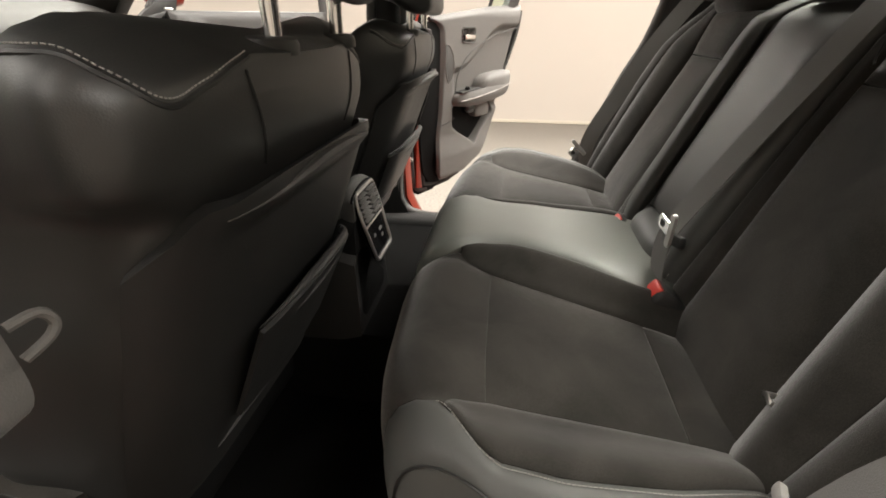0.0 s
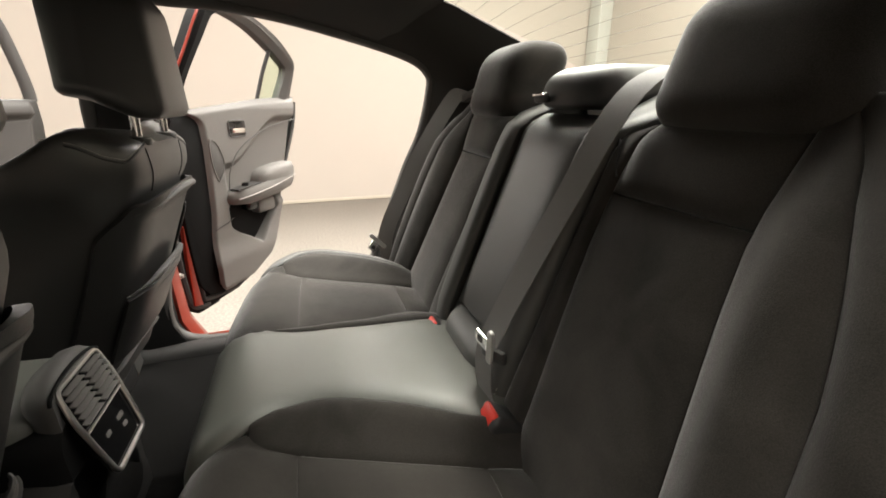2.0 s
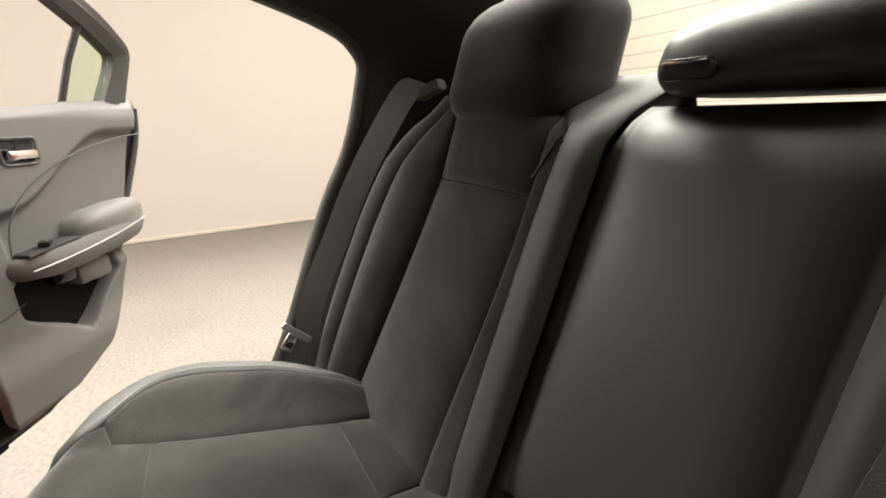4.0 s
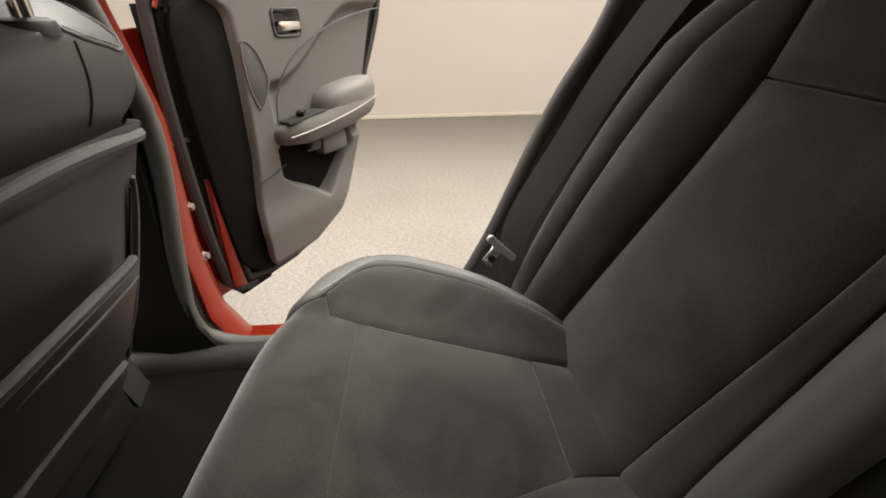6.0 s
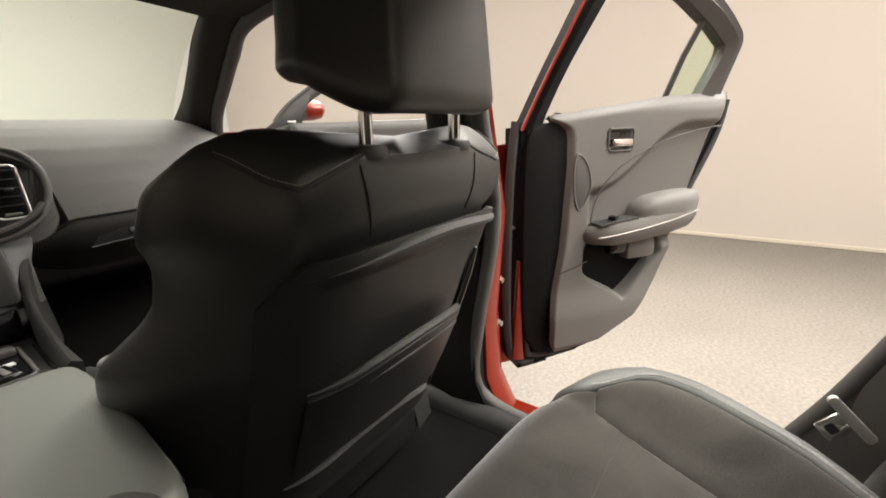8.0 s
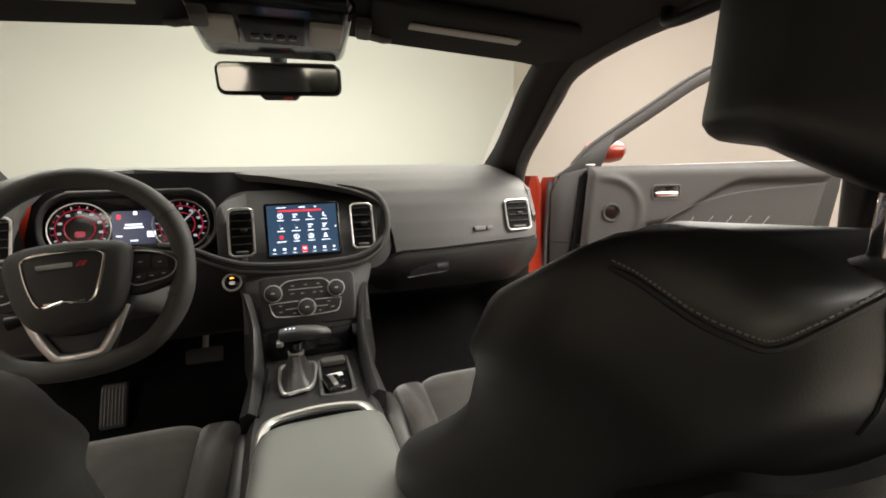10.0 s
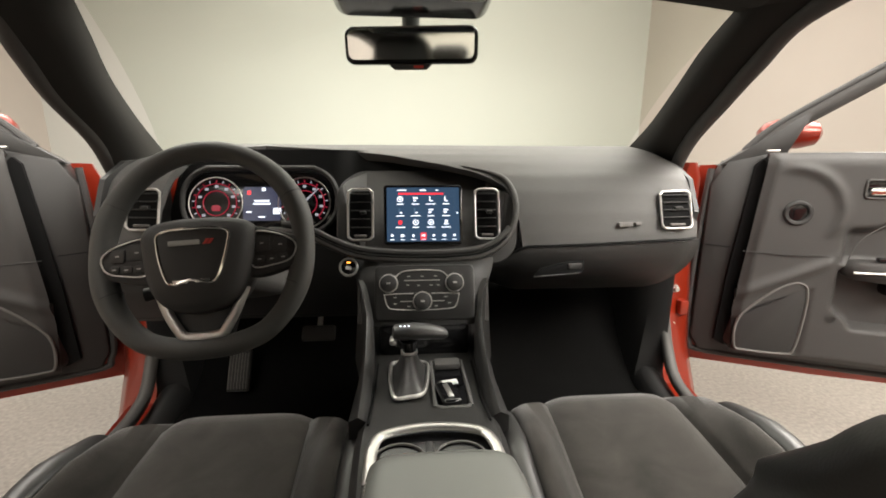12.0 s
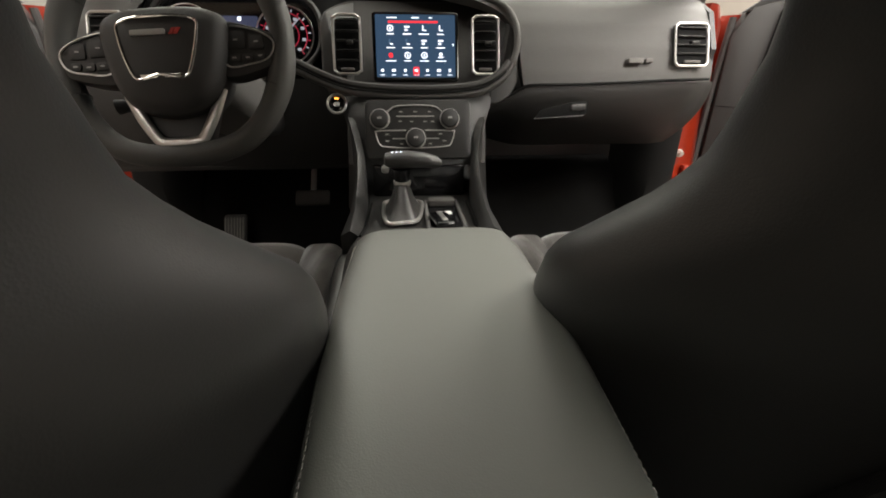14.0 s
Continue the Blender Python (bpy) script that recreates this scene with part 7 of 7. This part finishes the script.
    frame_pts = catmull([(0.0, 1.095, 0), (0.05, 1.15, 0), (0.115, 1.2, 0), (0.28, 1.31, 0), (0.44, 1.415, 0), (0.56, 1.462, 0), (0.74, 1.47, 0), (0.9, 1.44, 0), (0.945, 1.41, 0), (0.985, 1.2, 0), (0.99, 1.1, 0)], 80)
    part("window_frame", tube([D(p.x, p.y, -0.075) for p in frame_pts], 0.019, 10, flat=1.5), TRIM_DARK, door, "dark grey window frame")
    part("frame_seal", tube([D(p.x - 0.004, p.y + 0.02, -0.065) for p in frame_pts], 0.008, 8), RUBBER, door)
    part("sail_panel", slab([(-0.085, 1.06), (0.095, 1.095), (0.145, 1.215), (0.12, 1.21), (0.04, 1.15)], lambda a, b, c: D(a, b, c - 0.085), 0.03, 0.004), PLASTIC_MID, door, "dark mirror sail panel")
    part("lock_button", rbox(D(0.045, 1.105, -0.02), (0.035, 0.012, 0.008), 0.003, Matrix.Rotation(math.atan2(d[1], d[0]), 3, "Z")), SATIN, door, "small bright lip")
    rot = Matrix.Rotation(math.atan2(d[1], d[0]), 3, "Z")
    c = D(0.125, 0.922, 0.003)
    n = D(0, 0, 1) - D(0, 0, 0)
    part("tweeter_ring", tube([D(0.125 + 0.031 * math.cos(k / 32 * math.tau), 0.922 + 0.031 * math.sin(k / 32 * math.tau), 0.01) for k in range(32)], 0.0065, 8, True), PLASTIC_DARK, door, "dark speaker ring")
    part("tweeter_cone", disc(c, n, 0.028, 0.007, 0.001), GLOSS_BLACK, door, "black speaker cone")
    part("crossing_seam", tube([D(0.0, 0.795, 0.008), D(0.12, 0.79, 0.012), D(0.25, 0.795, 0.009)], 0.0016, 5), PLASTIC_DARK, door)
    spk = [(p.x, p.y) for p in catmull([(0.018, 0.475, 0), (0.015, 0.56, 0), (0.06, 0.63, 0), (0.13, 0.695, 0), (0.175, 0.7, 0), (0.19, 0.66, 0), (0.188, 0.56, 0), (0.178, 0.478, 0), (0.15, 0.465, 0), (0.05, 0.463, 0)], 50, True)]
    part("speaker_grille", slab(spk, lambda a, b, q: D(a, b, q), 0.008, 0.002), PLASTIC_DARK, door, "dark speaker grille")
    part("grille_rim", tube([D(a, b, 0.008) for a, b in spk], 0.004, 6, True), PLASTIC_GREY, door)
    loops = []
    for s, z0, z1, out in ((0.262, 0.745, 0.765, 0.01), (0.28, 0.732, 0.785, 0.04), (0.36, 0.728, 0.79, 0.058), (0.5, 0.73, 0.8, 0.066), (0.7, 0.74, 0.815, 0.066), (0.8, 0.76, 0.82, 0.05), (0.83, 0.775, 0.815, 0.01)):
        loops.append([D(s, lerp(z0, z1, b), a) for a, b in ((-0.03, 0.0), (out * 0.7, 0.0), (out, 0.35), (out, 0.7), (out * 0.85, 1.0), (-0.03, 1.0))])
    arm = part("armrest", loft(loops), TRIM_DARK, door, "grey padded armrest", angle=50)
    part("silver_strip", tube([D(lerp(0.268, 0.8, k / 16), 0.758 + 0.03 * (k / 16), 0.064 * math.sin(math.pi * min(1, 0.14 + k / 16 * 0.7)) ** 0.4 + 0.003) for k in range(17)], 0.0036, 8), SATIN, arm, "satin silver strip")
    for k in range(3):
        part("window_switch", rbox(D(0.34 + k * 0.055, 0.797, 0.03), (0.03, 0.02, 0.012), 0.003, rot), GLOSS_BLACK, arm, "black window switch")
    part("pull_cup", rbox(D(0.4, 0.705, 0.0), (0.07, 0.06, 0.04), 0.015, rot), GLOSS_BLACK, arm, "black block in place of the pull cup")
    part("handle_frame", tube([D(p.x, p.y, 0.01) for p in catmull([(*q, 0) for q in rounded(0.1, 0.052, 0.01, 3, 0.325, 0.998)], 40, True)], 0.003, 6, True), PLASTIC, door)
    part("door_handle", rbox(D(0.325, 0.99, 0.012), (0.085, 0.014, 0.02), 0.006, rot), CHROME, door, "bright chrome inner handle")
    part("handle_well", rbox(D(0.305, 1.006, -0.008), (0.055, 0.012, 0.028), 0.004, rot), GLOSS_BLACK, door)
    arcpts = [D(p.x, p.y, 0.01) for p in catmull([(0.268, 0.79, 0), (0.29, 0.85, 0), (0.36, 0.91, 0), (0.48, 0.965, 0), (0.65, 1.0, 0), (0.9, 1.02, 0)], 40)]
    part("style_line", tube(arcpts, 0.0018, 6), PLASTIC, door)
    for k in range(5):
        part("stitch_line", tube([D(0.4 + k * 0.07, 0.83, -0.018), D(0.45 + k * 0.07, 0.9, -0.018)], 0.001, 4), STITCH, door)
    part("pocket_plug", disc(D(0.255, 0.6, 0.0), n, 0.018, 0.008, 0.002), PLASTIC_DARK, door)
    # exterior mirror
    wm = thing("wing_mirror", "orange-red painted wing mirror on the front door", "wing mirror", D(0.2, 1.1, -0.2), "wing mirrors")
    lo = []
    for k, (sx, w) in enumerate(((0.0, 0.3), (0.02, 0.75), (0.06, 1.0), (0.14, 1.0), (0.19, 0.8), (0.21, 0.35))):
        lo.append([D(0.075 + sx * 0.85, 1.166 + 0.05 * w * math.sin(t), -0.26 + 0.06 * w * math.cos(t)) for t in [j / 20 * math.tau for j in range(20)]])
    part("housing", loft(lo), RED_PAINT, wm)
    part("foot", tube([D(0.07, 1.12, -0.12), D(0.16, 1.15, -0.25)], 0.025, 10), PLASTIC_DARK, wm)
    return door


front_door(1)
front_door(-1)
for sg in (1, -1):
    for z in (0.66, 0.54):
        b = thing("hinge_bolt", "zinc-plated bolt head on the red hinge pillar", "bolt", (sg * 0.845, 1.25, z), "hinge bolts")
        part("washer", disc((sg * 0.845, 1.262, z), (0, -1, 0), 0.013, 0.005, 0.001, 16), STEEL, b)
        part("bolt_head", disc((sg * 0.845, 1.258, z), (0, -1, 0), 0.009, 0.012, 0.001, 6), STEEL, b)
    hg = thing("door_hinge", "orange-red painted door hinge arm", "hinge", (sg * 0.88, 1.25, 0.6), "door hinges")
    part("hinge_arm", rbox((sg * 0.87, 1.255, 0.6), (0.03, 0.04, 0.05), 0.006), RED_PAINT, hg)


# ---- the rest of the car body, closing it at both ends ----
def body_end(stations):
    loops = []
    for y, hw, z0, z1, crown in stations:
        half = [(hw * 0.92, z0), (hw, z0 + 0.12), (hw * 1.01, lerp(z0, z1, 0.6)), (hw * 0.97, z1 - 0.05), (hw * 0.86, z1), (hw * 0.45, z1 + crown * 0.75), (0.0, z1 + crown)]
        loops.append([Vector((x, y, z)) for x, z in half] + [Vector((-x, y, z)) for x, z in half[-2::-1]])
    return loft(loops)


solid("bonnet_and_wings", body_end([(1.59, 0.92, 0.3, 0.97, 0.05), (1.8, 0.93, 0.3, 0.95, 0.05), (2.1, 0.92, 0.3, 0.92, 0.04), (2.35, 0.89, 0.28, 0.86, 0.03), (2.48, 0.82, 0.28, 0.78, 0.02), (2.53, 0.74, 0.32, 0.68, 0.01)]),
      RED_PAINT, "orange-red painted bonnet and front wings", "car body", angle=50)
solid("boot_and_bumper", body_end([(-1.56, 0.9, 0.3, 0.98, 0.04), (-1.8, 0.9, 0.3, 0.99, 0.04), (-2.05, 0.87, 0.3, 0.98, 0.03), (-2.15, 0.82, 0.32, 0.9, 0.02), (-2.2, 0.74, 0.4, 0.75, 0.01)]),
      RED_PAINT, "orange-red painted boot lid and rear bumper", "car body", angle=50)


def turned(profile, at, n=40):
    """A ring about the x axis from (radius, x) pairs."""
    return loft([[Vector((at[0] + x, at[1] + r * math.cos(k / n * math.tau), at[2] + r * math.sin(k / n * math.tau))) for k in range(n)] for r, x in profile])


for sx in (1, -1):
    for wy in (1.95, -1.1):
        at = (sx * 0.85, wy, 0.345)
        wh = thing("car_wheel", "black tyre on a dark alloy rim standing on the studio floor", "wheel", (at[0], at[1], 0.0), "car wheels")
        part("tyre", turned([(0.24, -0.1), (0.32, -0.112), (0.343, -0.09), (0.345, 0.0), (0.343, 0.09), (0.32, 0.112), (0.24, 0.1)], at), RUBBER, wh)
        part("rim", turned([(0.235, -0.09), (0.24, 0.09), (0.22, 0.1), (0.2, 0.085), (0.06, 0.075), (0.05, 0.09), (0.01, 0.09)] if sx > 0 else [(0.235, 0.09), (0.24, -0.09), (0.22, -0.1), (0.2, -0.085), (0.06, -0.075), (0.05, -0.09), (0.01, -0.09)], at), SATIN, wh, "satin alloy rim")
